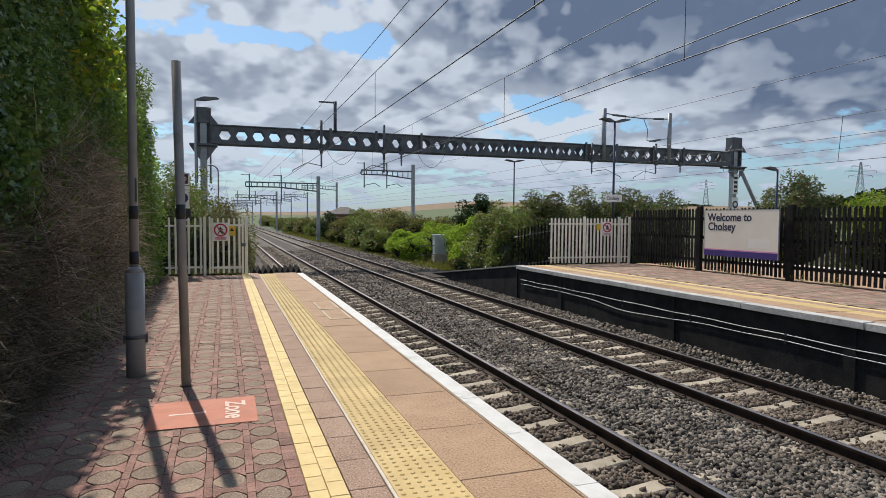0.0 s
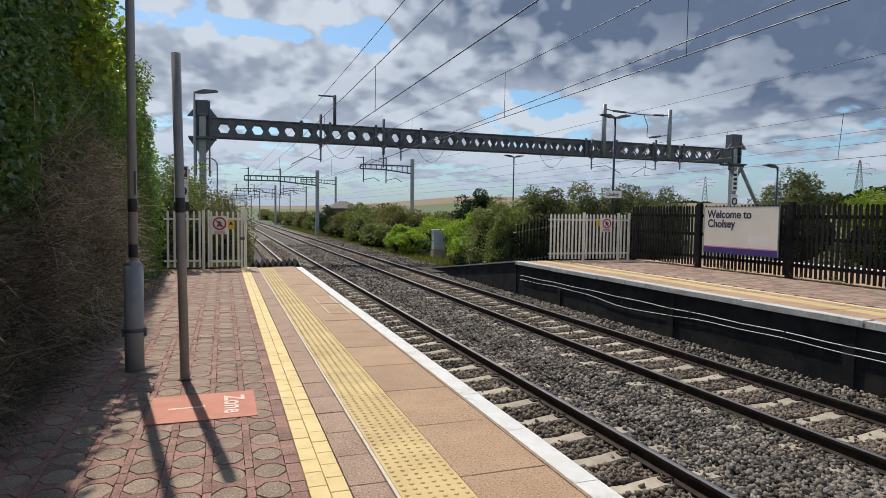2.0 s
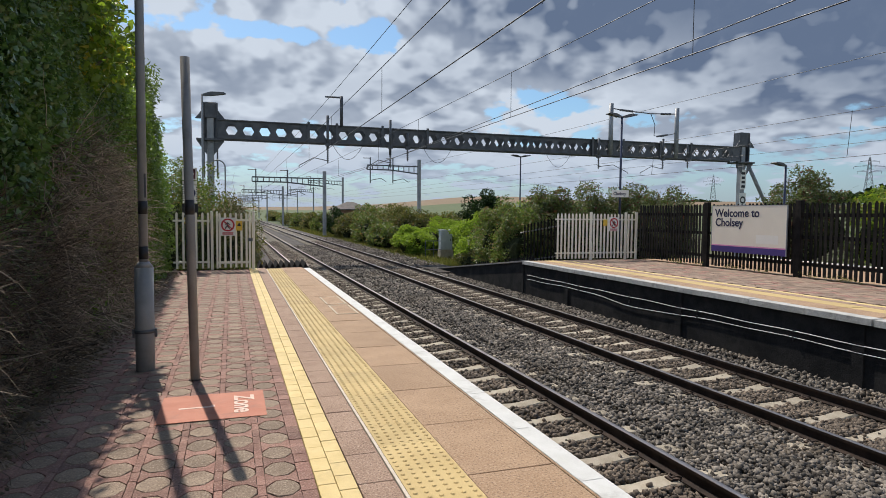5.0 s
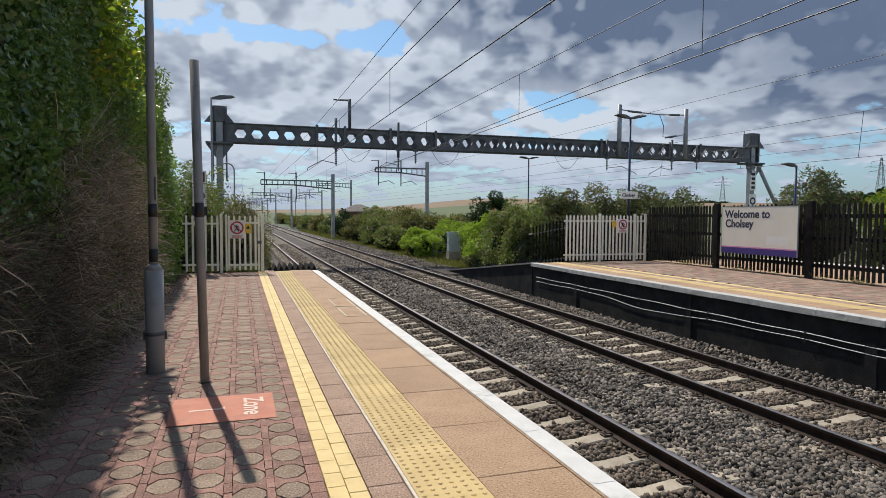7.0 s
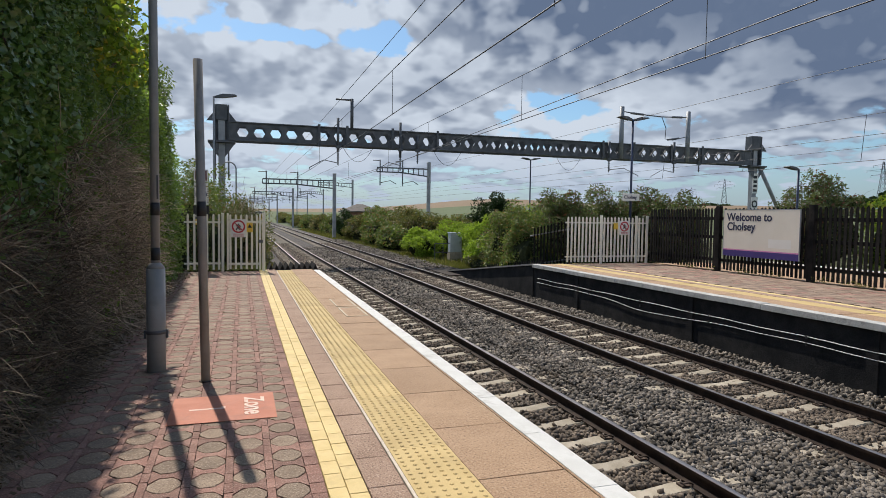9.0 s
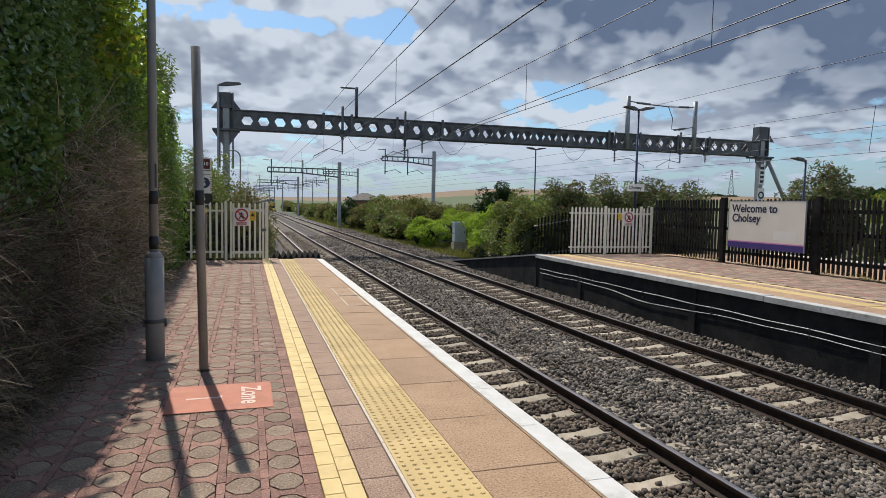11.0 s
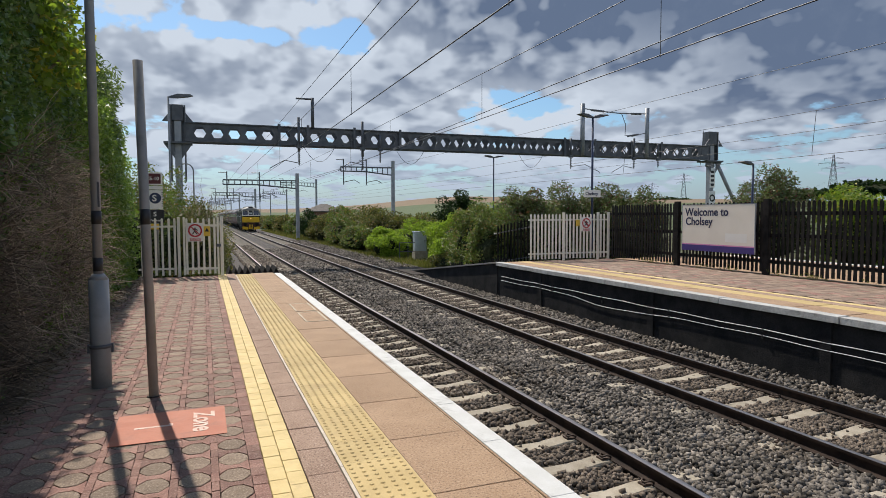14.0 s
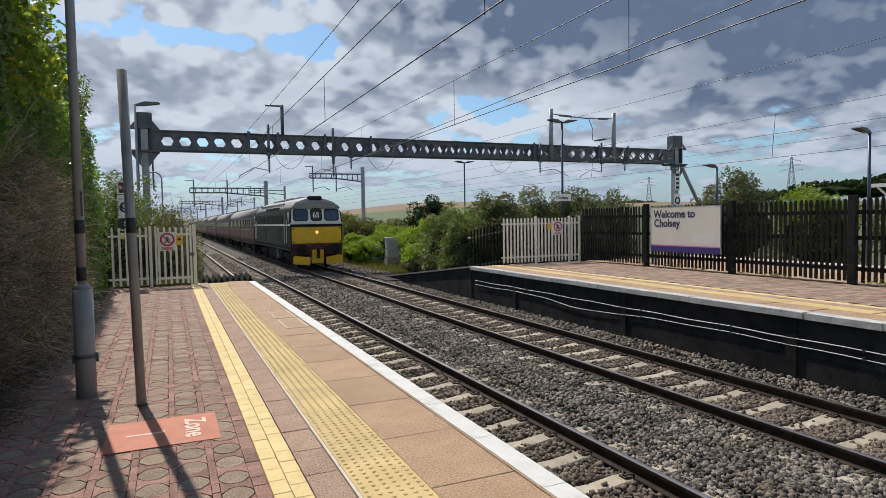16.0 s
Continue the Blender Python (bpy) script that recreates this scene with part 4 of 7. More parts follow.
def make_far_platform():
    bm = bmesh.new()
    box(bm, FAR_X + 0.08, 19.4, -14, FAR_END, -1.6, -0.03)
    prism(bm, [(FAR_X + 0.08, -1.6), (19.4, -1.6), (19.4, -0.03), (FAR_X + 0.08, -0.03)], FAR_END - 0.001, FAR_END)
    plat = tagged(part("platform_far", bm, M["wall_dark"]), "island platform with a near-black brick face and white edge", "platform", kind="structure")

    def run(name, mat, x0, x1, pitch, top=0.0, gap=0.003, z0=-0.04, group=1):
        bm = bmesh.new()
        box(bm, x0 + gap, x1 - gap, -pitch / 2 + gap, pitch / 2 - gap, z0, 0)
        bmesh.ops.bevel(bm, geom=[e for e in bm.edges if all(v.co.z > -0.01 for v in e.verts)], offset=0.006, segments=1, affect="EDGES")
        me = mesh_of(name, bm, M[mat])
        y = FAR_END
        while y > -3:
            ob = new(name, me)
            ob.parent = plat
            ob.matrix_basis = pose(0, y - pitch / 2, top + RNG.uniform(-0.004, 0.004), 0, 0, RNG.uniform(-0.12, 0.12))
            y -= pitch

    run("edge_stone", "edge_worn", FAR_X, FAR_X + 0.26, 1.22, 0.004, 0.008, -0.11)
    run("coping_slab", "tan_slab", FAR_X + 0.27, FAR_X + 0.80, 0.93)
    run("tactile_tile", "tactile", FAR_X + 0.805, FAR_X + 1.205, 0.8)
    run("granite_slab", "brown_slab", FAR_X + 1.21, FAR_X + 1.48, 0.9)
    run("yellow_block", "yellow_block", FAR_X + 1.485, FAR_X + 1.66, 0.8, 0.002)
    bm1, bm2 = bmesh.new(), bmesh.new()
    y, k = FAR_END, 0
    while y > -4:
        x = FAR_X + 1.67 + (0.11 if k % 2 else 0)
        while x < 13.75:
            box(bm1 if RNG.random() < 0.82 else bm2, x + 0.003, x + 0.217, y - 0.197, y - 0.003, -0.04, RNG.uniform(-0.002, 0.002))
            x += 0.22
        y, k = y - 0.2, k + 1
    for b, mt in ((bm1, "far_block"), (bm2, "red_brick")):
        ob = part("paving_blocks", b, M[mt], plat)
        ob["kind"] = "stuff"
    boxes("far_paving", M["tan_slab"], plat, (14.1, 18.9, -14, FAR_END, -0.03, 0.0))
    boxes("edge_stone", M["white_edge"], plat, (18.9, 19.4, -14, FAR_END, -0.03, 0.004))
    # piers of paler brick that stand a little proud of the face
    for y in (16.5, 11.6, 7.4, 3.2):
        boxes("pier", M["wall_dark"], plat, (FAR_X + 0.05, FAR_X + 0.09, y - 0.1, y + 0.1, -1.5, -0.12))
    # cables clipped along the face
    for z, r, sag in ((-0.45, 0.009, 0.01), (-0.575, 0.008, 0.04)):
        cable = thing("wall_cable", "pale cable clipped along the dark platform face", "cable", "platform cables")
        bm = bmesh.new()
        pts = [(FAR_X + 0.055, yy, z + sag * math.sin(yy * 0.9) * 0.4 - (0.10 * math.exp(-((yy - 13.2) / 1.4) ** 2) if sag > 0.03 else 0) + 0.008 * math.sin(yy * 3.1)) for yy in np.arange(-3, FAR_END - 0.1, 0.45)]
        tube(bm, pts, r, 6)
        part("sheath", bm, M["cable"], cable)
        for yy in np.arange(-1, FAR_END, 2.4):
            boxes("clip", M["black"], cable, (FAR_X + 0.04, FAR_X + 0.072, yy - 0.015, yy + 0.015, z - 0.03, z + 0.03))
    # ramp down from the end
    ramp = thing("platform_ramp", "dark concrete ramp going down from the platform end", "ramp")
    bm = bmesh.new()
    lo, hi = 28.6, FAR_END + 0.004
    vs = [bm.verts.new(p) for p in ((FAR_X + 0.05, hi, -1.6), (12.4, hi, -1.6), (12.4, lo, -1.6), (FAR_X + 0.05, lo, -1.6), (FAR_X + 0.05, hi, -0.04), (12.4, hi, -0.04), (12.4, lo, -1.06), (FAR_X + 0.05, lo, -1.06))]
    for f in ((3, 2, 1, 0), (4, 5, 6, 7), (0, 1, 5, 4), (1, 2, 6, 5), (2, 3, 7, 6), (3, 0, 4, 7)):
        bm.faces.new([vs[i] for i in f])
    part("ramp_body", bm, M["wall_dark"], ramp)
    bm = bmesh.new()
    for k in range(9):
        y0 = hi + k * 1.02
        z0, z1 = -0.03 - (y0 - hi) * 0.1103, -0.03 - (y0 + 1.0 - hi) * 0.1103
        vs = [bm.verts.new(p) for p in ((FAR_X, y0, z0), (FAR_X + 0.3, y0, z0), (FAR_X + 0.3, y0 + 1, z1), (FAR_X, y0 + 1, z1), (FAR_X, y0, z0 + 0.05), (FAR_X + 0.3, y0, z0 + 0.05), (FAR_X + 0.3, y0 + 1, z1 + 0.05), (FAR_X, y0 + 1, z1 + 0.05))]
        for f in ((3, 2, 1, 0), (4, 5, 6, 7), (0, 1, 5, 4), (1, 2, 6, 5), (2, 3, 7, 6), (3, 0, 4, 7)):
            bm.faces.new([vs[i] for i in f])
    part("ramp_edge", bm, M["post_grey"], ramp)
    boxes("foot_slab", M["joint"], ramp, (8.75, 10.3, 26.5, 30.5, -1.3, -1.03))


make_far_platform()


# ---- fences ----
def pale(bm, x, y, z0, z1, w, d, along="x"):
    """A pointed fence pale."""
    h = w * 0.5
    pts = [(-h, z0), (h, z0), (h, z1 - h * 1.2), (h * 0.35, z1), (-h * 0.35, z1), (-h, z1 - h * 1.2)]
    a = [bm.verts.new((x + p[0], y - d / 2, p[1]) if along == "x" else (x - d / 2, y + p[0], p[1])) for p in pts]
    b = [bm.verts.new((x + p[0], y + d / 2, p[1]) if along == "x" else (x + d / 2, y + p[0], p[1])) for p in pts]
    bm.faces.new(a)
    bm.faces.new(b[::-1])
    for k in range(6):
        j = (k + 1) % 6
        bm.faces.new((a[j], a[k], b[k], b[j]))


def sign_panel(parent, x, y, z0, z1, w, mat, name="panel"):
    return boxes(name, M[mat], parent, (x - w / 2, x + w / 2, y - 0.006, y, z0, z1), bevel=0.002)


def disc(name, mat, parent, x, y, z, r, inner=0.0, d=0.003, n=28):
    """A round plate or ring facing -y."""
    bm = bmesh.new()
    if inner:
        rows = [[bm.verts.new((x + q * math.cos(a), yy, z + q * math.sin(a))) for a in np.linspace(0, math.tau, n, endpoint=False)] for q, yy in ((r, y), (r, y - d), (inner, y - d), (inner, y))]
        for a, b in zip(rows, rows[1:]):
            for k in range(n):
                bm.faces.new((a[k], a[(k + 1) % n], b[(k + 1) % n], b[k]))
    else:
        rod(bm, (x, y, z), (x, y - d, z), r, r, n)
    return part(name, bm, M[mat], parent)


def no_entry(parent, x, y, zc, s=1.0):
    """The no-trespass plate: ring, bar, a plain stroke figure and a block of unreadable small print."""
    sign_panel(parent, x, y, zc - 0.27 * s, zc + 0.22 * s, 0.40 * s, "white", "plate")
    disc("prohibition_ring", "red", parent, x, y - 0.008, zc + 0.02 * s, 0.175 * s, 0.135 * s)
    bm = bmesh.new()
    rod(bm, (x - 0.1 * s, y - 0.010, zc + 0.12 * s), (x + 0.1 * s, y - 0.010, zc - 0.08 * s), 0.016 * s, n=6)
    part("prohibition_bar", bm, M["red"], parent)
    bm = bmesh.new()
    for p, q in (((0, 0.10), (-0.02, 0.0)), ((-0.02, 0.0), (-0.07, -0.08)), ((-0.02, 0.0), (0.05, -0.08)), ((0, 0.07), (0.06, 0.02)), ((0, 0.07), (-0.06, 0.03))):
        rod(bm, (x + p[0] * s, y - 0.012, zc + 0.0 + p[1] * s), (x + q[0] * s, y - 0.012, zc + q[1] * s), 0.014 * s, n=5)
    part("pictogram", bm, M["black"], parent)
    for k in range(3):
        boxes("print_bar", M["red"], parent, (x - 0.14 * s, x + 0.14 * s, y - 0.009, y - 0.0065, zc - (0.19 + k * 0.028) * s, zc - (0.177 + k * 0.028) * s))


def make_near_gate():
    y = 18.15
    fence = thing("platform_fence", "cream palisade fence across the platform end", "fence")
    for x in (-1.40, -1.24, -1.08, -0.92, -0.76, -0.62):
        bm = bmesh.new()
        pale(bm, x, y, 0.05, 1.55, 0.055, 0.02)
        part("pale", bm, M["fence_white"], fence)
    for z in (0.22, 1.33):
        boxes("fence_rail", M["fence_white"], fence, (-1.5, -0.58, y + 0.012, y + 0.05, z - 0.025, z + 0.025))
    boxes("post", M["fence_white"], fence, (-0.56, -0.49, y - 0.03, y + 0.05, 0.0, 1.58), bevel=0.006)
    gate = thing("platform_gate", "closed cream palisade gate with a no-trespass plate", "gate")
    for x in (-0.33, -0.19, -0.05, 0.09, 0.23, 0.36):
        bm = bmesh.new()
        pale(bm, x, y, 0.06, 1.55, 0.055, 0.02)
        part("pale", bm, M["fence_white"], gate)
    for z in (0.20, 1.35):
        boxes("gate_rail", M["fence_white"], gate, (-0.40, 0.44, y + 0.012, y + 0.05, z - 0.03, z + 0.03))
    boxes("stile", M["fence_white"], gate, (-0.42, -0.37, y - 0.02, y + 0.04, 0.04, 1.58), bevel=0.006)
    boxes("stile", M["fence_white"], gate, (0.42, 0.47, y - 0.02, y + 0.04, 0.04, 1.58), bevel=0.006)
    boxes("gate_post", M["fence_white"], gate, (0.50, 0.58, y - 0.03, y + 0.05, 0.0, 1.60), bevel=0.006)
    boxes("latch", M["steel"], gate, (0.40, 0.52, y - 0.04, y - 0.02, 0.78, 0.86))
    no_entry(gate, -0.12, y - 0.03, 1.20, 1.0)
    sign_panel(gate, 0.17, y - 0.03, 1.07, 1.33, 0.16, "yellow", "warning_plate")
    bm = bmesh.new()
    prism(bm, [(0.115, 1.19), (0.225, 1.19), (0.17, 1.29)], y - 0.042, y - 0.037)
    part("warning_triangle", bm, M["black"], gate)
    # stop boards behind the fence
    post = thing("car_stop_board", "stack of black and white car stop boards on a thin post", "railway sign")
    yy = 18.62
    rods("post", M["post_grey"], post, ((-1.06, yy + 0.03, 0), (-1.06, yy + 0.03, 2.75), 0.035))
    c = -1.09
    sign_panel(post, c, yy, 2.43, 2.76, 0.37, "white", "check_border")
    sign_panel(post, c, yy - 0.007, 2.46, 2.73, 0.29, "maroon_panel", "count_panel")
    letters("count", "5-10", 0.13, M["white"], post, pose(c - 0.13, yy - 0.014, 2.555, 90, 0, 0), "white figures")
    sign_panel(post, c, yy, 2.31, 2.40, 0.37, "white", "name_strip")
    sign_panel(post, c, yy, 1.80, 2.29, 0.37, "white", "check_border")
    disc("roundel", "navy", post, c, yy - 0.008, 2.08, 0.145)
    letters("stop_letter", "S", 0.24, M["white"], post, pose(c - 0.075, yy - 0.014, 2.0, 90, 0, 0), "white letter")
    for k in range(7):
        for x in (c - 0.17, c + 0.17):
            boxes("border_check", M["black"], post, (x - 0.014, x + 0.014, yy - 0.009, yy - 0.0065, 1.86 + k * 0.06, 1.885 + k * 0.06))
    sign_panel(post, c, yy, 1.42, 1.78, 0.40, "black", "stop_panel")
    letters("stop_letter", "S", 0.17, M["white"], post, pose(c - 0.055, yy - 0.010, 1.60, 90, 0, 0), "white letter")
    letters("words", "Car Stop", 0.075, M["white"], post, pose(c - 0.15, yy - 0.010, 1.47, 90, 0, 0), "small white words")
    sign_panel(post, c - 0.04, yy - 0.01, 1.25, 1.40, 0.22, "yellow", "warning_plate")


make_near_gate()


def make_far_fences():
    y = 19.28
    fence = thing("far_palisade", "cream palisade fence across the island platform end", "fence")
    x = 10.58
    while x < 13.7:
        bm = bmesh.new()
        pale(bm, x, y, 0.06, 1.62, 0.062, 0.02)
        part("pale", bm, M["fence_white"], fence)
        x += 0.142
    for z in (0.25, 1.42):
        boxes("fence_rail", M["fence_white"], fence, (10.5, 13.8, y + 0.012, y + 0.05, z - 0.025, z + 0.025))
    for px in (11.86, 13.28, 13.72):
        boxes("post", M["fence_white"], fence, (px - 0.05, px + 0.05, y - 0.045, y - 0.012, 0.0, 1.68), bevel=0.006)
    plate = thing("trespass_plate", "white no-trespass plate fixed to the palisade", "railway sign")
    no_entry(plate, 12.77, y - 0.05, 1.28, 1.0)
    plate = thing("warning_plate", "small yellow warning plate fixed to the palisade", "railway sign")
    sign_panel(plate, 12.42, y - 0.05, 1.2, 1.42, 0.17, "yellow", "plate")
    # the run that turns the corner behind the shrubs
    side = thing("ramp_palisade", "dark weathered palisade beside the ramp", "fence")
    for k in range(11):
        bm = bmesh.new()
        pale(bm, 10.72 - k * 0.06, 19.5 + k * 0.14, -0.05 - 0.02 * k, 1.5 - 0.03 * k, 0.06, 0.02)
        part("pale", bm, M["fence_black"], side)
    for z in (0.15, 1.2):
        bm = bmesh.new()
        rod(bm, (10.76, 19.45, z), (10.05, 21.1, z - 0.3), 0.025, n=6)
        part("fence_rail", bm, M["post_grey"], side)
    low = thing("ramp_railing", "low black railing along the ramp", "fence")
    for k in range(26):
        bm = bmesh.new()
        yy = 19.6 + k * 0.2
        pale(bm, FAR_X + 0.5, yy, -0.06 - (yy - 19.35) * 0.11, 0.16 - (yy - 19.35) * 0.11, 0.09, 0.03, "y")
        part("pale", bm, M["fence_black"], low)
    # black timber fence along the platform
    fx = 13.95
    py = [19.55, 15.99, 12.66, 9.38, 6.1, 2.9, -0.3]
    for a, b in zip(py, py[1:]):
        pan = thing("timber_fence_panel", "black-stained timber fence panel with pointed pales", "fence", "timber fence panels")
        n = int((a - b - 0.2) / 0.137)
        bm = bmesh.new()
        pale(bm, 0, 0, 0.07, 1.93, 0.080, 0.018, "y")
        me = mesh_of("pale", bm, M["fence_black"])
        for k in range(n):
            ob = new("pale", me)
            ob.parent = pan
            ob.matrix_basis = pose(fx, b + 0.17 + k * 0.137 + RNG.uniform(-0.008, 0.008), RNG.uniform(-0.015, 0.015), 0, 0, 0) @ pose(0, 0, 0, RNG.uniform(-0.5, 0.5))
        for z in (0.35, 1.05, 1.62):
            boxes("rail", M["fence_black"], pan, (fx + 0.012, fx + 0.06, b, a, z - 0.045, z + 0.045))
        boxes("post", M["fence_black"], pan, (fx - 0.06, fx + 0.06, b - 0.09, b + 0.09, 0.0, 2.0), bevel=0.01)
    return fx


FENCE_X = make_far_fences()


def make_welcome_sign():
    x = FENCE_X - 0.14
    y0, y1, z0, z1 = 15.62, 12.93, 0.52, 1.87
    s = thing("welcome_sign", "cream station welcome board with navy lettering and purple foot band", "station sign")
    boxes("board", M["sign_white"], s, (x, x + 0.03, y1, y0, z0 + 0.21, z1), bevel=0.004)
    boxes("purple_band", M["sign_purple"], s, (x - 0.002, x + 0.03, y1, y0, z0, z0 + 0.175))
    boxes("pink_line", M["sign_pink"], s, (x - 0.001, x + 0.03, y1, y0, z0 + 0.177, z0 + 0.208))
    boxes("frame", M["steel_light"], s, (x - 0.004, x + 0.034, y1 - 0.02, y1, z0, z1), (x - 0.004, x + 0.034, y0, y0 + 0.02, z0, z1), (x - 0.004, x + 0.034, y1 - 0.02, y0 + 0.02, z1, z1 + 0.018))
    m = pose(x - 0.003, y0 - 0.12, 1.56, 90, 0, -90)
    letters("lettering", "Welcome to", 0.325, M["navy_ink"], s, m, "navy words")
    m = pose(x - 0.003, y0 - 0.14, 1.285, 90, 0, -90)
    letters("lettering", "Cholsey", 0.325, M["navy_ink"], s, m, "navy words")
    boxes("patch", M["sign_patch"], s, (x - 0.002, x + 0.001, y1 + 0.25, y1 + 1.0, z0 + 0.30, z0 + 0.54))
    boxes("bracket", M["steel"], s, (x + 0.03, x + 0.13, y1 + 0.3, y1 + 0.36, z0, z1), (x + 0.03, x + 0.13, y0 - 0.36, y0 - 0.3, z0, z1))


make_welcome_sign()


# ---- posts and lamps on the near platform ----
def make_near_posts():
    lamp = thing("lamp_column", "tall grey steel lamp column with black bands on the platform", "lamp post")
    x, y = -0.848, 6.97
    rods("base_sleeve", M["lamp_grey"], lamp, ((x, y, 0), (x, y, 1.02), 0.088, 0.088), ((x, y, 1.02), (x, y, 1.075), 0.088, 0.05), n=24)
    rods("strap", M["steel"], lamp, ((x, y, 0.375), (x, y, 0.41), 0.096, 0.096), n=24)
    boxes("strap_lug", M["steel"], lamp, (x - 0.11, x - 0.09, y - 0.02, y + 0.02, 0.33, 0.41), (x + 0.09, x + 0.11, y - 0.02, y + 0.02, 0.33, 0.41))
    rods("shaft", M["lamp_grey"], lamp, ((x, y, 1.0), (x - 0.0, y, 6.0), 0.042, 0.038), n=18)
    for z in (1.1, 1.54):
        rods("band", M["black"], lamp, ((x, y, z), (x, y, z + 0.125), 0.0435, 0.0435), n=18)
    boxes("door_slot", M["steel"], lamp, (x + 0.02, x + 0.036, y - 0.042, y - 0.03, 1.70, 1.93))
    bm = bmesh.new()
    box(bm, x - 0.15, x + 0.15, y - 0.5, y + 0.1, 6.0, 6.08)
    part("lantern", bm, M["lamp_grey"], lamp, bevel=0.03)
    post = thing("sign_post", "plain grey tubular post with a black band on the paving", "post")
    x, y = -0.365, 6.443
    rods("tube", M["post_grey"], post, ((x, y, 0), (x - 0.052, y + 0.005, 2.965), 0.041, 0.041), n=18)
    rods("band", M["black"], post, ((x - 0.0265, y + 0.0025, 1.54), (x - 0.029, y + 0.0028, 1.675), 0.0425, 0.0425), n=18)
    rods("foot_collar", M["joint"], post, ((x, y, 0.001), (x, y, 0.006), 0.06, 0.05), n=16)


make_near_posts()


def platform_lamp(at, height, arms, label, mat="navy", size=1.0):
    """A column with one or two flat wing-like lanterns at its head."""
    lamp = thing("platform_lamp", label, "lamp post", "platform lamps", at)
    rods("shaft", M[mat], lamp, ((0, 0, 0), (0, 0, height), 0.05, 0.04), n=10)
    for sx in arms:
        bm = bmesh.new()
        top = [(0.03, 0.0), (0.25, 0.06), (0.60, 0.03), (0.66, -0.01), (0.55, -0.03), (0.25, -0.06), (0.03, -0.05)]
        a = [bm.verts.new((sx * p[0] * size, -0.14 * (0.4 + p[0]), height + p[1] * size + abs(p[0]) * 0.12)) for p in top]
        b = [bm.verts.new((sx * p[0] * size, 0.14 * (0.4 + p[0]), height + p[1] * size + abs(p[0]) * 0.12)) for p in top]
        bm.faces.new(a)
        bm.faces.new(b[::-1])
        for k in range(7):
            j = (k + 1) % 7
            bm.faces.new((a[j], a[k], b[k], b[j]))
        part("lantern", bm, M["steel"], lamp, "flat grey lantern")
    return lamp


lamp = platform_lamp(pose(14.42, 21.3, 0), 5.42, (-1, 1), "navy lamp column with two flat grey lanterns")
boxes("name_board", M["white"], lamp, (-0.40, 0.34, -0.08, -0.05, 2.28, 2.56), label="white station name board")
letters("lettering", "Cholsey", 0.175, M["navy_ink"], lamp, pose(-0.36, -0.082, 2.36, 90, 0, 0), "navy word")
platform_lamp(pose(17.42, 36.5, -1.3), 6.55, (-1, 1), "navy lamp column with two flat grey lanterns beyond the shrubs")
platform_lamp(pose(19.2, 18.0, 0), 3.45, (-1,), "dark lamp column with one lantern on the island platform", "navy", 0.9)
platform_lamp(pose(19.0, 12.2, 0), 4.0, (-1,), "navy lamp column with one lantern on the island platform")
platform_lamp(pose(-1.20, 30.0, -1.3), 8.05, (1,), "grey lamp column with one curved lantern by the gantry", "lamp_grey", 1.5)


def cctv_post():
    p = thing("camera_mast", "thin mast with a hooked top and a round camera", "mast", "", pose(-0.27, 30.5, -1.3))
    bm = bmesh.new()
    rod(bm, (0, 0, 0), (0, 0, 3.4), 0.06, n=8)
    pts = [(0, 0, 3.4), (0, 0, 4.9)] + [(-0.32 + 0.32 * math.cos(a), 0, 4.9 + 0.32 * math.sin(a)) for a in np.linspace(0.3, 2.7, 8)]
    tube(bm, pts, 0.03, 8)
    part("mast_tube", bm, M["lamp_grey"], p)
    bm = bmesh.new()
    rod(bm, (-0.62, 0, 4.78), (-0.62, 0, 5.02), 0.10, 0.07, 12)
    part("camera_housing", bm, M["white"], p)


cctv_post()


def shelter_post():
    s = thing("canopy_post", "white painted canopy post with a flared head", "post", "", pose(17.9, 10.9, 0))
    boxes("post", M["white"], s, (-0.05, 0.05, -0.05, 0.05, 0, 2.3))
    bm = bmesh.new()
    box(bm, -0.08, 0.08, -0.5, 0.5, 2.3, 2.4)
    for sy in (-1, 1):
        rod(bm, (0, 0, 1.95), (0, sy * 0.38, 2.3), 0.03, n=6)
    part("head", bm, M["white"], s)


shelter_post()


# ---- overhead line ----
GY = 36.0


def castellated(bm, x0, x1, y, z0, z1, first, pitch, hw, hh):
    """A web plate with a row of hexagonal holes, and its flanges."""
    d = 0.02
    zm = (z0 + z1) / 2

    def ring(cx, xa, xb):
        hexa = [(cx - hw, zm), (cx - hw * 0.5, zm - hh), (cx + hw * 0.5, zm - hh), (cx + hw, zm), (cx + hw * 0.5, zm + hh), (cx - hw * 0.5, zm + hh)]
        out = [(xa, zm), (xa, z0), (xb, z0), (xb, zm), (xb, z1), (xa, z1)]
        rows = [[bm.verts.new((p[0], yy, p[1])) for p in loop] for loop, yy in ((out, y - d), (hexa, y - d), (hexa, y + d), (out, y + d))]
        for a, b in zip(rows, rows[1:]):
            for k in range(6):
                bm.faces.new((a[k], a[(k + 1) % 6], b[(k + 1) % 6], b[k]))

    x, edge = first, x0
    while x + pitch / 2 <= x1:
        if x - pitch / 2 > edge + 0.01:
            box(bm, edge, x - pitch / 2, y - d, y + d, z0, z1)
        ring(x, x - pitch / 2, x + pitch / 2)
        edge = x + pitch / 2
        x += pitch
    if edge < x1:
        box(bm, edge, x1, y - d, y + d, z0, z1)
    for z in (z0, z1):
        box(bm, x0, x1, y - 0.13, y + 0.13, z - 0.025, z + 0.025)


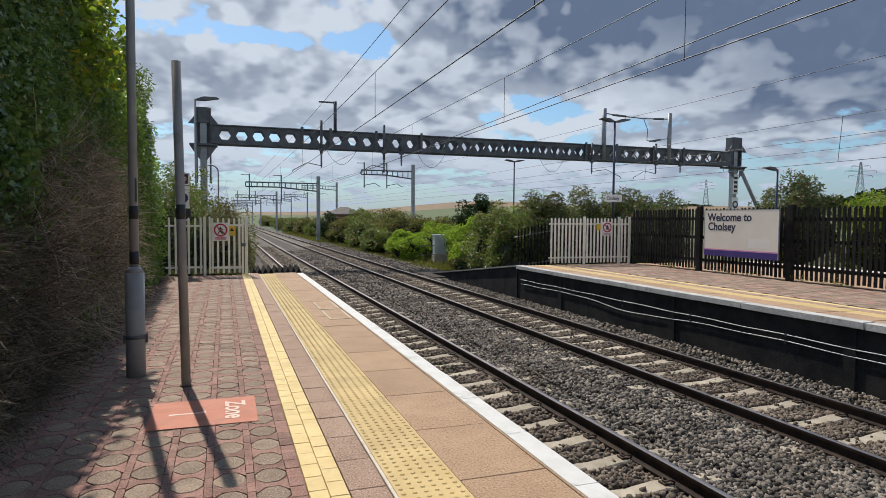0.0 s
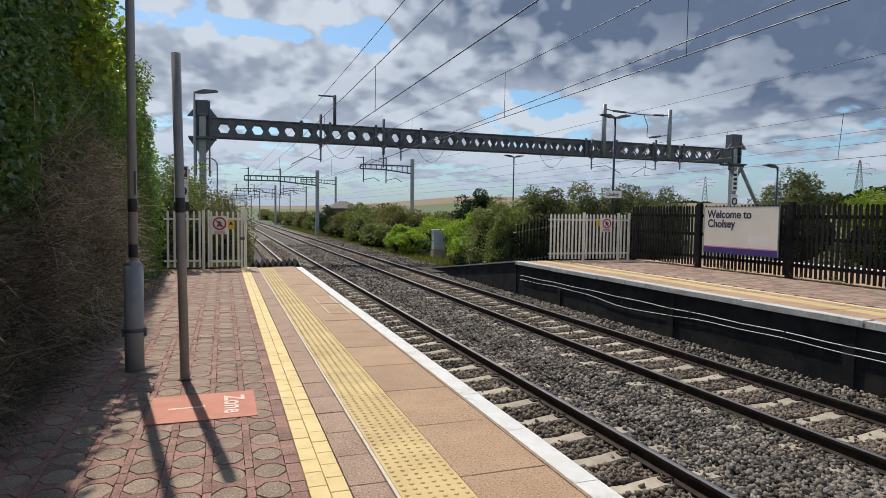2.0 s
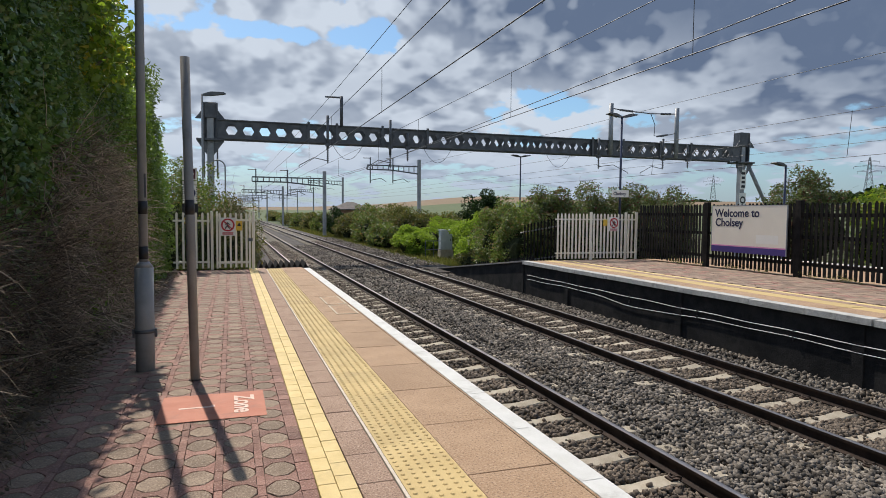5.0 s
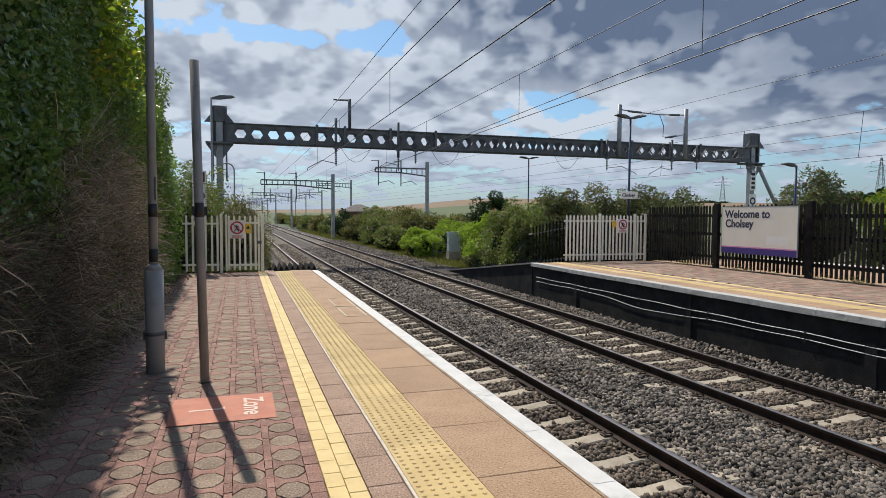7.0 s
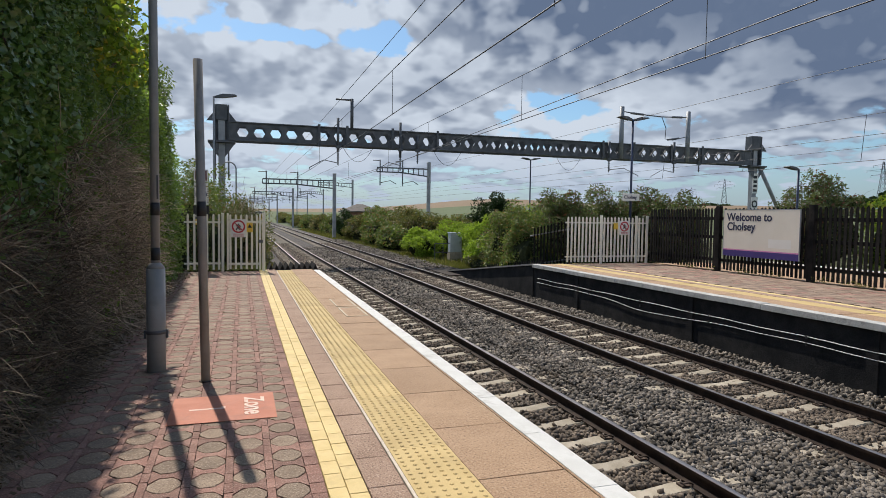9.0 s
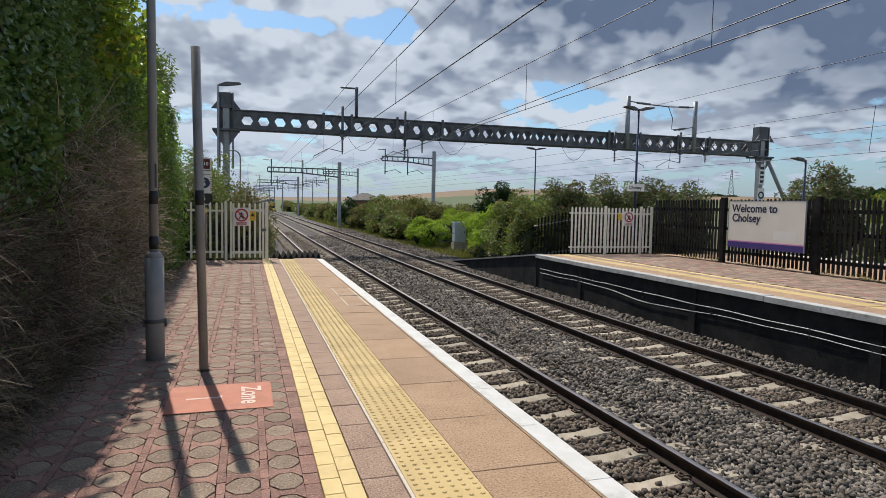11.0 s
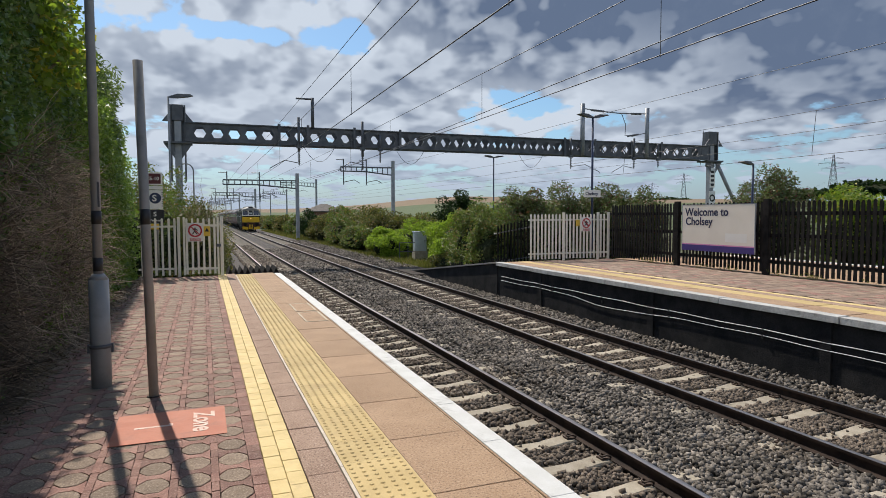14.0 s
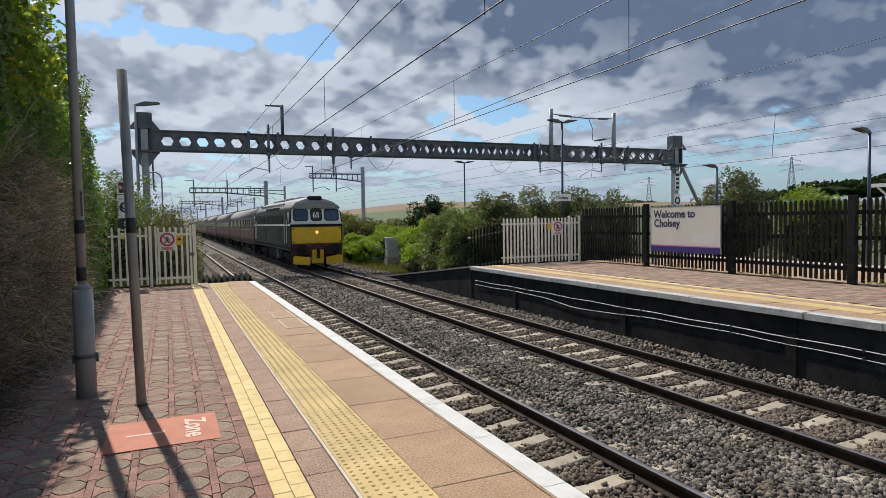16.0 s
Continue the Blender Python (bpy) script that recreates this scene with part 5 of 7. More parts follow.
def make_gantry():
    g = thing("overhead_gantry", "wide grey steel portal gantry with hexagon-holed beams over the tracks", "gantry")
    zb, zt = 5.47, 6.43
    for y in (GY - 0.42, GY + 0.42):
        bm = bmesh.new()
        castellated(bm, -0.65, 33.9, y, zb, zt, 0.04, 0.86, 0.33, 0.27)
        part("beam", bm, M["steel"], g)
    for k in range(27, 40):
        x = 0.04 + k * 0.86
        rods("cross_brace", M["steel"], g, ((x - 0.4, GY - 0.37, zb), (x + 0.4, GY - 0.37, zt), 0.04), ((x - 0.4, GY - 0.36, zt), (x + 0.4, GY - 0.36, zb), 0.04), n=6)
    for x in np.arange(-0.4, 33.9, 1.72):
        boxes("batten", M["steel"], g, (x - 0.05, x + 0.05, GY - 0.28, GY + 0.28, zb - 0.05, zb - 0.028), (x - 0.05, x + 0.05, GY - 0.28, GY + 0.28, zt + 0.028, zt + 0.05))
    for x in (4.05, 5.6, 8.2, 10.9, 22.0, 24.3, 27.2, 29.7):
        boxes("splice_plate", M["steel"], g, (x - 0.07, x + 0.07, GY - 0.60, GY - 0.55, zb - 0.12, zt + 0.12), (x - 0.07, x + 0.07, GY - 0.56, GY - 0.44, zb - 0.12, zb - 0.026))
    # columns
    for cx, w, top in ((-1.03, 0.34, 7.34), (34.55, 0.42, 7.5)):
        for sx in (-1, 1):
            boxes("column_flange", M["steel"], g, (cx + sx * w - 0.04, cx + sx * w + 0.04, GY - 0.3, GY + 0.3, 3.4 if cx < 0 else 5.5, top), bevel=0.01)
        boxes("column", M["steel_light"], g, (cx - 0.17, cx + 0.17, GY - 0.2, GY + 0.2, -1.4, top - 0.3), bevel=0.015)
        boxes("column_web", M["steel"], g, (cx - w + 0.04, cx + w - 0.04, GY - 0.05, GY + 0.05, 5.0, top - 0.05))
        boxes("head_box", M["steel"], g, (cx - w * 0.85, cx + w * 0.85, GY - 0.27, GY - 0.06, zt + 0.1, top + 0.02), bevel=0.02)
        boxes("seat", M["steel"], g, (cx - w - 0.35, cx + w + 0.35, GY - 0.5, GY + 0.5, zb - 0.14, zb - 0.03), bevel=0.02)
        for sx in (-1, 1):
            bm = bmesh.new()
            prism(bm, [(cx + sx * (w + 0.05), zt + 0.03), (cx + sx * (w + 0.42), zt + 0.03), (cx + sx * (w + 0.05), zt + 0.5)][::sx], GY - 0.33, GY - 0.30)
            part("gusset", bm, M["steel"], g)
            bm = bmesh.new()
            prism(bm, [(cx + sx * (w * 0.5), zb - 0.9), (cx + sx * (w + 0.35), zb - 0.14), (cx + sx * (w * 0.5), zb - 0.14)][::sx], GY - 0.33, GY - 0.30)
            part("gusset", bm, M["steel"], g)
    bm = bmesh.new()
    rod(bm, (35.05, GY, 5.5), (37.3, GY, 1.9), 0.13, 0.13, 8)
    part("raking_strut", bm, M["steel_light"], g)
    # number plate as plain bars, and the O mark
    boxes("plate", M["white"], g, (34.3, 34.85, GY - 0.24, GY - 0.22, 2.2, 3.25))
    disc("mark_ring", "black", g, 34.58, GY - 0.245, 2.75, 0.26, 0.15, 0.004)
    boxes("plate", M["white"], g, (34.35, 34.8, GY - 0.24, GY - 0.22, 3.5, 4.9))
    for k in range(4):
        boxes("plate_bar", M["black"], g, (34.42, 34.73, GY - 0.246, GY - 0.242, 3.62 + k * 0.31, 3.80 + k * 0.31))
    # drop tubes with insulators
    for x, zlow, ztop in ((5.08, 4.35, 6.95), (8.64, 4.15, 6.9), (9.67, 4.6, 6.2), (22.4, 4.55, 6.5), (27.36, 4.7, 6.7), (29.37, 4.8, 6.4)):
        d = thing("drop_tube", "dark steel drop tube with a ribbed insulator under the gantry", "drop tube", "drop tubes")
        rods("tube", M["steel"], d, ((x, GY - 0.62, zlow + 0.75), (x, GY - 0.62, ztop), 0.075), n=8)
        boxes("clamp", M["steel"], d, (x - 0.13, x + 0.13, GY - 0.72, GY - 0.56, zb - 0.2, zb - 0.03))
        bm = bmesh.new()
        rod(bm, (x, GY - 0.62, zlow), (x, GY - 0.62, zlow + 0.8), 0.035, n=6)
        for k in range(6):
            rod(bm, (x, GY - 0.62, zlow + 0.1 + k * 0.11), (x, GY - 0.62, zlow + 0.14 + k * 0.11), 0.085, 0.05, 8)
        part("insulator", bm, M["insulator"], d)
    # registration arms reaching the wires
    for x, tx, z in ((5.08, TRACKS[0], 4.06), (8.64, TRACKS[1], 4.06), (22.4, 24.6, 4.3), (27.36, 25.6, 4.3)):
        arm = thing("registration_arm", "thin steady arm holding the contact wire", "registration arm", "registration arms")
        bm = bmesh.new()
        tube(bm, [(x, GY - 0.62, z + 0.4), ((x + tx) / 2, GY - 0.62, z + 0.55), (tx, GY - 0.62, z + 0.1), (tx, GY - 0.62, z)], 0.022, 6)
        part("arm_tube", bm, M["insulator"], arm)
    # upstands on the beam
    up = thing("wire_upstand", "dark post on the beam with an insulated arm", "upstand")
    rods("post", M["steel"], up, ((5.85, GY - 0.6, zt), (5.85, GY - 0.6, 8.05), 0.09), n=8)
    rods("arm", M["insulator"], up, ((5.85, GY - 0.6, 7.98), (4.95, GY - 0.6, 7.98), 0.05), n=8)
    port = thing("wire_portal", "two grey masts on the beam joined by an anchored wire", "upstand")
    for x in (23.35, 28.5):
        rods("mast", M["steel_light"], port, ((x, GY - 0.5, zb), (x, GY - 0.5, 8.8), 0.15), n=8)
    bm = bmesh.new()
    tube(bm, [(23.4, GY - 0.5, 8.5), (24.6, GY - 0.5, 8.4), (26.4, GY - 0.5, 8.33), (28.5, GY - 0.5, 8.42)], 0.035, 6)
    rod(bm, (24.0, GY - 0.5, 8.43), (25.0, GY - 0.5, 8.39), 0.07, n=6)
    rod(bm, (27.2, GY - 0.5, 8.36), (28.0, GY - 0.5, 8.39), 0.07, n=6)
    part("anchor_wire", bm, M["insulator"], port)
    bm = bmesh.new()
    tube(bm, [(26.4, GY - 0.5, 8.33), (26.75, GY - 0.5, 7.6), (26.7, GY - 0.5, 6.9), (27.3, GY - 0.5, 6.85), (28.5, GY - 0.5, 7.15)], 0.025, 6)
    rod(bm, (26.9, GY - 0.5, 6.85), (27.8, GY - 0.5, 7.0), 0.06, n=6)
    part("jumper_wire", bm, M["insulator"], port)
    for x, zz in ((6.2, 4.6), (11.5, 4.8), (19.5, 4.5)):
        lp = thing("hanging_loop", "slack loop of wire under the beam", "wire", "wire loops")
        bm = bmesh.new()
        tube(bm, [(x + 0.9 * s, GY - 0.6, zb - 0.9 * (1 - s * s)) for s in np.linspace(-1, 1, 11)], 0.012, 5)
        part("loop_wire", bm, M["wire"], lp)


make_gantry()


def cantilever_mast(x, y, boom, height, base=-1.4):
    """A pale mast with a lattice boom reaching over its two tracks, towards -x."""
    m = thing("cantilever_mast", "pale steel mast with a lattice boom over the tracks", "line mast", "line masts")
    boxes("mast", M["steel_light"], m, (x - 0.2, x + 0.2, y - 0.2, y + 0.2, base, height), bevel=0.02)
    zb = height - 1.55
    bm = bmesh.new()
    box(bm, x - boom, x, y - 0.12, y + 0.12, zb + 0.60, zb + 0.74)
    vs = [(x - boom, zb + 0.15), (x - boom * 0.55, zb + 0.15), (x, zb - 0.25)]
    for p, q in zip(vs, vs[1:]):
        rod(bm, (p[0], y, p[1]), (q[0], y, q[1]), 0.08, n=5)
    n = max(6, int(boom / 0.62))
    for k in range(n + 1):
        xx = x - boom + boom * k / n
        lowz = zb + 0.15 if xx < x - boom * 0.55 else zb + 0.15 - 0.40 * (xx - (x - boom * 0.55)) / (boom * 0.55)
        rod(bm, (xx, y, lowz), (xx, y, zb + 0.62), 0.055, n=5)
    part("boom", bm, M["steel"], m)
    for f in (0.95, 0.52):
        bm = bmesh.new()
        xx = x - boom * f
        rod(bm, (xx, y - 0.2, zb - 1.5), (xx, y - 0.2, zb + 1.6), 0.07, n=6)
        part("drop_tube", bm, M["steel"], m)
        bm = bmesh.new()
        tube(bm, [(xx, y - 0.2, zb - 1.2), (xx + 1.3, y - 0.2, zb - 0.9), (xx + 2.0, y - 0.2, zb - 1.3)], 0.045, 5)
        part("steady_arm", bm, M["insulator"], m)
        rods("top_arm", M["insulator"], m, ((xx, y - 0.2, zb + 1.5), (xx - 0.9, y - 0.2, zb + 1.5), 0.05), n=5)
    return m


for k, (x, y, boom, h) in enumerate(((10.6, 76, 8.3, 6.55), (10.7, 141, 8.5, 7.3), (10.8, 206, 8.5, 7.8), (10.9, 270, 8.5, 8.2), (11.0, 335, 8.5, 8.6),
                                     (22.4, 76, 6.6, 8.35), (23.8, 141, 7.6, 9.6), (25.3, 206, 7.6, 9.9), (26.5, 270, 7.6, 10.2), (27.6, 335, 7.6, 10.5))):
    cantilever_mast(x, y, boom, h)


def make_wires():
    posts = [-28.0, 36.0, 76.0, 141.0, 206.0, 270.0]

    def line(name, label, x, hs, sag, r=0.011, group="overhead wires"):
        """A wire along the track from support to support, hanging by sag; hs: its heights at the supports."""
        bm = bmesh.new()
        pts = []
        for (a, b), (ha, hb) in zip(zip(posts, posts[1:]), zip(hs, hs[1:])):
            n = 14
            for k in range(0 if not pts else 1, n + 1):
                s = k / n
                pts.append((x + 0.15 * math.sin((a + (b - a) * s) * 0.045), a + (b - a) * s, ha + (hb - ha) * s - sag * 4 * s * (1 - s)))
        tube(bm, pts, r, 5)
        w = thing(name, label, "wire", group)
        part("strand", bm, M["wire"], w)

    def height(y, h0, sag):
        s = (y + 28.0) / 64.0
        return h0 - sag * 4 * s * (1 - s)

    flat = lambda z, k=0.004: [z] * 2 + [z + k * (p - 36) for p in posts[2:]]  # noqa: E731
    for x, zc, zm in ((TRACKS[0], 4.12, 4.98), (TRACKS[1], 4.25, 5.22)):
        line("contact_wire", "dark taut contact wire above the track", x, flat(zc), -0.03)
        line("catenary_wire", "dark catenary wire above the contact wire", x, flat(zm + 0.28), 0.0, 0.010)
        for y in (-2, 7.2, 15.95, 24.6, 32, 45, 55, 65) if x < 5 else (2, 9, 16.3, 25.5, 33, 46, 57, 67):
            d = thing("dropper", "thin dropper wire between catenary and contact wire", "wire", "droppers")
            zt = height(y, zm + 0.28, 0.0) if y < 36 else zm + 0.2
            rods("strand", M["wire"], d, ((x + 0.15 * math.sin(y * 0.045), y, zc), (x + 0.15 * math.sin(y * 0.045), y, zt), 0.007), n=5)
    line("feeder_wire", "dark feeder wire carried high on the gantry", 4.98, flat(7.9), 0.02, 0.012)
    line("contact_wire", "second contact wire closing on the first", 7.1, [4.9, 4.1] + [4.1 + 0.004 * (p - 36) for p in posts[2:]], 0.0, 0.010)
    for x, z, sag, r in ((25.0, 8.3, 0.05, 0.013), (25.0, 6.1, 0.02, 0.011), (24.6, 5.2, 0.04, 0.011), (25.6, 4.82, 0.03, 0.009), (24.6, 4.12, 0.0, 0.012)):
        line("far_wire", "thin wire over the farther tracks", x, flat(z), sag, r)
    for y in (20.0, 26.5, 33.0):
        d = thing("dropper", "thin dropper wire between catenary and contact wire", "wire", "droppers")
        rods("strand", M["wire"], d, ((24.7, y, 4.14), (24.9, y, 6.08), 0.012), n=5)


make_wires()


# ---- lineside things ----
def make_cabinet():
    c = thing("relay_cabinet", "grey steel lineside relay cabinet among shrubs", "cabinet", "", pose(13.0, 38.2, -0.75))
    boxes("body", M["cabinet"], c, (-0.38, 0.38, -0.25, 0.25, 0.05, 1.25), bevel=0.01)
    boxes("roof", M["cabinet"], c, (-0.43, 0.43, -0.30, 0.30, 1.25, 1.31), bevel=0.015)
    boxes("door", M["cabinet"], c, (-0.34, 0.34, -0.268, -0.252, 0.12, 1.2), bevel=0.004)
    boxes("handle", M["black"], c, (0.24, 0.28, -0.29, -0.27, 0.6, 0.75))
    boxes("plinth", M["concrete"], c, (-0.42, 0.42, -0.3, 0.3, -0.6, 0.05))
    r = thing("hand_rail", "thin grey tubular handrail by the cabinet", "railing", "", pose(11.6, 38.0, -1.3))
    bm = bmesh.new()
    for x in (0, 0.55, 1.1):
        rod(bm, (x, 0, -0.1), (x, 0, 1.15), 0.025, n=6)
    for z in (0.6, 1.15):
        rod(bm, (0, 0, z), (1.1, 0, z), 0.025, n=6)
    part("rail_tube", bm, M["steel"], r)


make_cabinet()


def make_hut():
    h = thing("lineside_hut", "small brick hut with a low hipped slate roof", "hut", "", pose(17.3, 96, -1.45))
    boxes("wall", M["hut_brick"], h, (-2.4, 2.4, -2.2, 2.2, 0, 3.7))
    bm = bmesh.new()
    b = [bm.verts.new(p) for p in ((-2.9, -2.7, 3.65), (2.9, -2.7, 3.65), (2.9, 2.7, 3.65), (-2.9, 2.7, 3.65))]
    lo = [bm.verts.new((v.co.x, v.co.y, 3.5)) for v in b]
    t = [bm.verts.new((-0.5, 0, 4.75)), bm.verts.new((0.5, 0, 4.75))]
    bm.faces.new((b[0], b[1], t[1], t[0]))
    bm.faces.new((b[1], b[2], t[1]))
    bm.faces.new((b[2], b[3], t[0], t[1]))
    bm.faces.new((b[3], b[0], t[0]))
    bm.faces.new(lo[::-1])
    for k in range(4):
        bm.faces.new((lo[k], lo[(k + 1) % 4], b[(k + 1) % 4], b[k]))
    part("roof", bm, M["hut_roof"], h)
    boxes("door", M["fence_black"], h, (-0.5, 0.5, -2.25, -2.2, 0.1, 2.1))


make_hut()


def make_pylon(x, y, z, h):
    p = thing("pylon", "grey lattice electricity pylon on the skyline", "pylon", "pylons", pose(x, y, z, 0, 0, -35))
    bm = bmesh.new()
    w, r = h * 0.085, h * 0.0035
    lev = [0, 0.16, 0.32, 0.46, 0.6, 0.72, 0.84, 0.94]
    wid = lambda s: w * (1 - s) ** 1.1 + 0.012 * h  # noqa: E731
    for a, b in zip(lev, lev[1:]):
        wa, wb = wid(a), wid(b)
        cs = ((-1, -1), (1, -1), (1, 1), (-1, 1))
        for k in range(4):
            (ax, ay), (bx, by) = cs[k], cs[(k + 1) % 4]
            rod(bm, (ax * wa, ay * wa, a * h), (ax * wb, ay * wb, b * h), r * 1.3, n=4)
            rod(bm, (ax * wa, ay * wa, a * h), (bx * wb, by * wb, b * h), r, n=4)
            rod(bm, (bx * wa, by * wa, a * h), (ax * wb, ay * wb, b * h), r, n=4)
    rod(bm, (0, 0, 0.94 * h), (0, 0, h), r, n=4)
    part("tower", bm, M["steel"], p)
    for s, reach in ((0.58, 0.27), (0.70, 0.36), (0.83, 0.22)):
        bm = bmesh.new()
        for side in (-1, 1):
            for dz in (0, 0.045):
                rod(bm, (side * wid(s), 0, (s + dz) * h), (side * reach * h, 0, (s + 0.01) * h), r * 1.2, n=4)
            rod(bm, (side * reach * h, 0, (s + 0.01) * h), (side * reach * h, 0, (s - 0.05) * h), r, n=4)
        part("cross_arm", bm, M["steel"], p)


for x, y, z, h in ((528, 400, 22, 34), (360, 400, 15, 20), (329, 400, 13, 14), (700, 640, 29.2, 26)):
    make_pylon(x, y, z, h)


# ---- planting ----
def make_left_hedge():
    def face(y, z):
        return -1.62 - 0.05 * z + 0.22 * noise.noise(Vector((y * 0.55, z * 0.55, 0.3))) + 0.10 * noise.noise(Vector((y * 1.9, z * 1.9, 4.0)))

    def wall_pts(n, y0, y1, z0, z1, depth=0.35, bulge=0.0, power=1.0):
        y = y0 + (y1 - y0) * RNG.uniform(0, 1, n) ** power
        z = RNG.uniform(z0, z1, n)
        x = np.array([face(a, b) for a, b in zip(y, z)])
        x = x + bulge * np.sin(np.clip((z - z0) / (z1 - z0), 0, 1) * math.pi) - np.abs(RNG.normal(size=n)) * depth + 0.08
        return np.stack([x, y, z], -1)

    # ivy face nearest the camera
    h = thing("ivy_hedge", "tall dense dark green ivy hedge beside the platform", "hedge")
    def thin_foot(p):
        """Few leaves grow low down, where only old stems are left."""
        return p[RNG.uniform(0, 1, len(p)) < np.clip((p[:, 2] - 0.25) / 0.9, 0.22, 1.0)]

    ob = new("foliage", leaf_mesh("foliage", np.concatenate([thin_foot(wall_pts(30000, 3.2, 7.4, 0.0, 4.6, 0.22, 0.05)), wall_pts(14000, 6.3, 11.5, 2.2, 4.5, 0.24)]), 0.068, M["ivy"], 0.8, 0.5))
    ob.parent = h
    bm = bmesh.new()
    for k in range(26):
        y = 1.5 + k * 0.24
        rod(bm, (-1.95, y, -0.2), (-1.9 + 0.1 * math.sin(k), y + 0.15 * math.sin(k * 2.1), 4.5), 0.03, 0.012, 5)
    part("stem_growth", bm, M["bark"], h)
    ob = new("stem_tangle", twig_mesh("stem_tangle", wall_pts(5200, 3.4, 7.6, 0.0, 1.5, 0.16, 0.06), 0.42, M["old_twig"], (0.4, -0.2, 0.15), 0.8, 0.0055, 4))
    ob.parent = h
    # an added body, coloured dark as deep shade, keeps light from coming straight through
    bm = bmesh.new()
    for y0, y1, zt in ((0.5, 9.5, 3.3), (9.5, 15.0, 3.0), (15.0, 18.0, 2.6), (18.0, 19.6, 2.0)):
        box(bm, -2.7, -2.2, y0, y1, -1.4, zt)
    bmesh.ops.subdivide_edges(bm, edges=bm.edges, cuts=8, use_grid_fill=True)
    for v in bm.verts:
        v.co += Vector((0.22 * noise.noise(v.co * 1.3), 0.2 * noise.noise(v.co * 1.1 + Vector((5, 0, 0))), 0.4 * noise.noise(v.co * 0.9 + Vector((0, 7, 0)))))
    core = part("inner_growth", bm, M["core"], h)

    # dead creeper
    d = thing("dead_creeper", "brown tangle of dead creeper stems on the hedge", "dead creeper")
    def dead_zone(p):
        s = (p[:, 1] - 6.6) / 5.2
        top = 2.5 - 0.9 * np.abs(s - 0.6)
        return p[(p[:, 2] < top + RNG.normal(size=len(p)) * 0.2)]
    p = dead_zone(wall_pts(4400, 6.6, 11.0, 0.05, 3.2, 0.18, 0.10))
    ob = new("tangle", twig_mesh("tangle", p, 0.55, M["twig"], (0.5, -0.35, 0.15), 0.7, 0.0062, 5))
    ob.parent = d
    p = dead_zone(wall_pts(2200, 6.4, 11.8, 0.05, 3.1, 0.12, 0.04))
    ob = new("withered_foliage", leaf_mesh("withered_foliage", p, 0.045, M["litter"], 0.6, 0.8))
    ob.parent = d
    p = wall_pts(12000, 6.4, 11.9, 0.05, 3.2, 0.16, 0.06)
    ob = new("foliage", leaf_mesh("foliage", p, 0.048, M["hedge_leaf"], 0.7, 0.6))
    ob.parent = d

    # farther hedge
    g = thing("privet_hedge", "tall bright green leafy hedge running to the platform end", "hedge")
    ob = new("foliage", leaf_mesh("foliage", np.concatenate([wall_pts(26000, 10.5, 18.3, 0.0, 3.9, 0.24), wall_pts(3000, 18.0, 19.8, 0.4, 3.2, 0.25)]), 0.075, M["hedge_leaf"], 0.6, 0.6))
    ob.parent = g
    bm = bmesh.new()
    for k in range(20):
        y = 11.3 + k * 0.38
        rod(bm, (-2.0, y, -0.2), (-1.95 + 0.1 * math.sin(k), y + 0.2 * math.sin(k * 2.1), 3.4), 0.03, 0.012, 5)
    part("stem_growth", bm, M["bark"], g)

    # overhanging trees above the hedge
    def over_tree(name, label, trunk, crown, leaf, mat, slim, n, clumps, size):
        t = thing(name, label, "tree")
        pts = lumps(n, crown[:3], crown[3:], clumps, 0.26, 0.5)
        ob = new("crown", leaf_mesh("crown", pts, size, M[mat], slim, 0.6))
        ob.parent = t
        bm = bmesh.new()
        rod(bm, (*trunk, -1.4), (trunk[0] + 0.1, trunk[1], 2.5), 0.13, 0.10, 8)
        for k in range(9):
            a = k * 2.4
            c = Vector(crown[:3]) + Vector((math.cos(a) * crown[3] * 0.7, math.sin(a) * crown[4] * 0.7, crown[5] * 0.5 * math.sin(k * 1.3)))
            rod(bm, (trunk[0] + 0.1, trunk[1], 2.4), c, 0.06, 0.015, 6)
        part("trunk", bm, M["bark"], t)

    over_tree("sycamore_tree", "leafy sycamore with sunlit yellow-green leaves above the hedge", (-2.9, 9.5), (-2.3, 9.6, 4.4, 0.95, 3.2, 1.5), 0.12, "sycamore", 0.85, 13000, 70, 0.105)
    over_tree("ash_tree", "dark leafy tree rising over the hedge", (-3.1, 6.0), (-2.45, 6.4, 4.9, 0.8, 2.8, 1.6), 0.1, "hedge_leaf", 0.6, 11000, 70, 0.09)
    over_tree("willow_tree", "narrow-leaved tree leaning out over the fence", (-2.9, 17.2), (-2.45, 16.8, 4.15, 0.75, 2.2, 1.25), 0.1, "willow", 0.28, 8000, 70, 0.14)
    over_tree("hawthorn_tree", "small-leaved green tree in the hedge", (-2.9, 14.0), (-2.55, 13.6, 4.2, 0.75, 2.2, 1.6), 0.1, "hedge_leaf", 0.6, 8000, 60, 0.10)
    # litter on the paving under the hedge
    n = 5200
    pts = np.stack([-1.62 + np.abs(RNG.normal(size=n)) * 0.15, RNG.uniform(3.0, 17.5, n), 0.006 + RNG.uniform(0, 0.02, n)], -1)
    tagged(new("leaf_litter", leaf_mesh("leaf_litter", pts, 0.04, M["litter"], 0.5, 0.0)), "dry leaf litter along the hedge foot", "leaf litter", kind="stuff")
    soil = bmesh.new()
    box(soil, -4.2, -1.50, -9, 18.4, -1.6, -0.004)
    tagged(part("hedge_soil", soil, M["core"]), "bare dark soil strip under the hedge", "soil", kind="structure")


make_left_hedge()


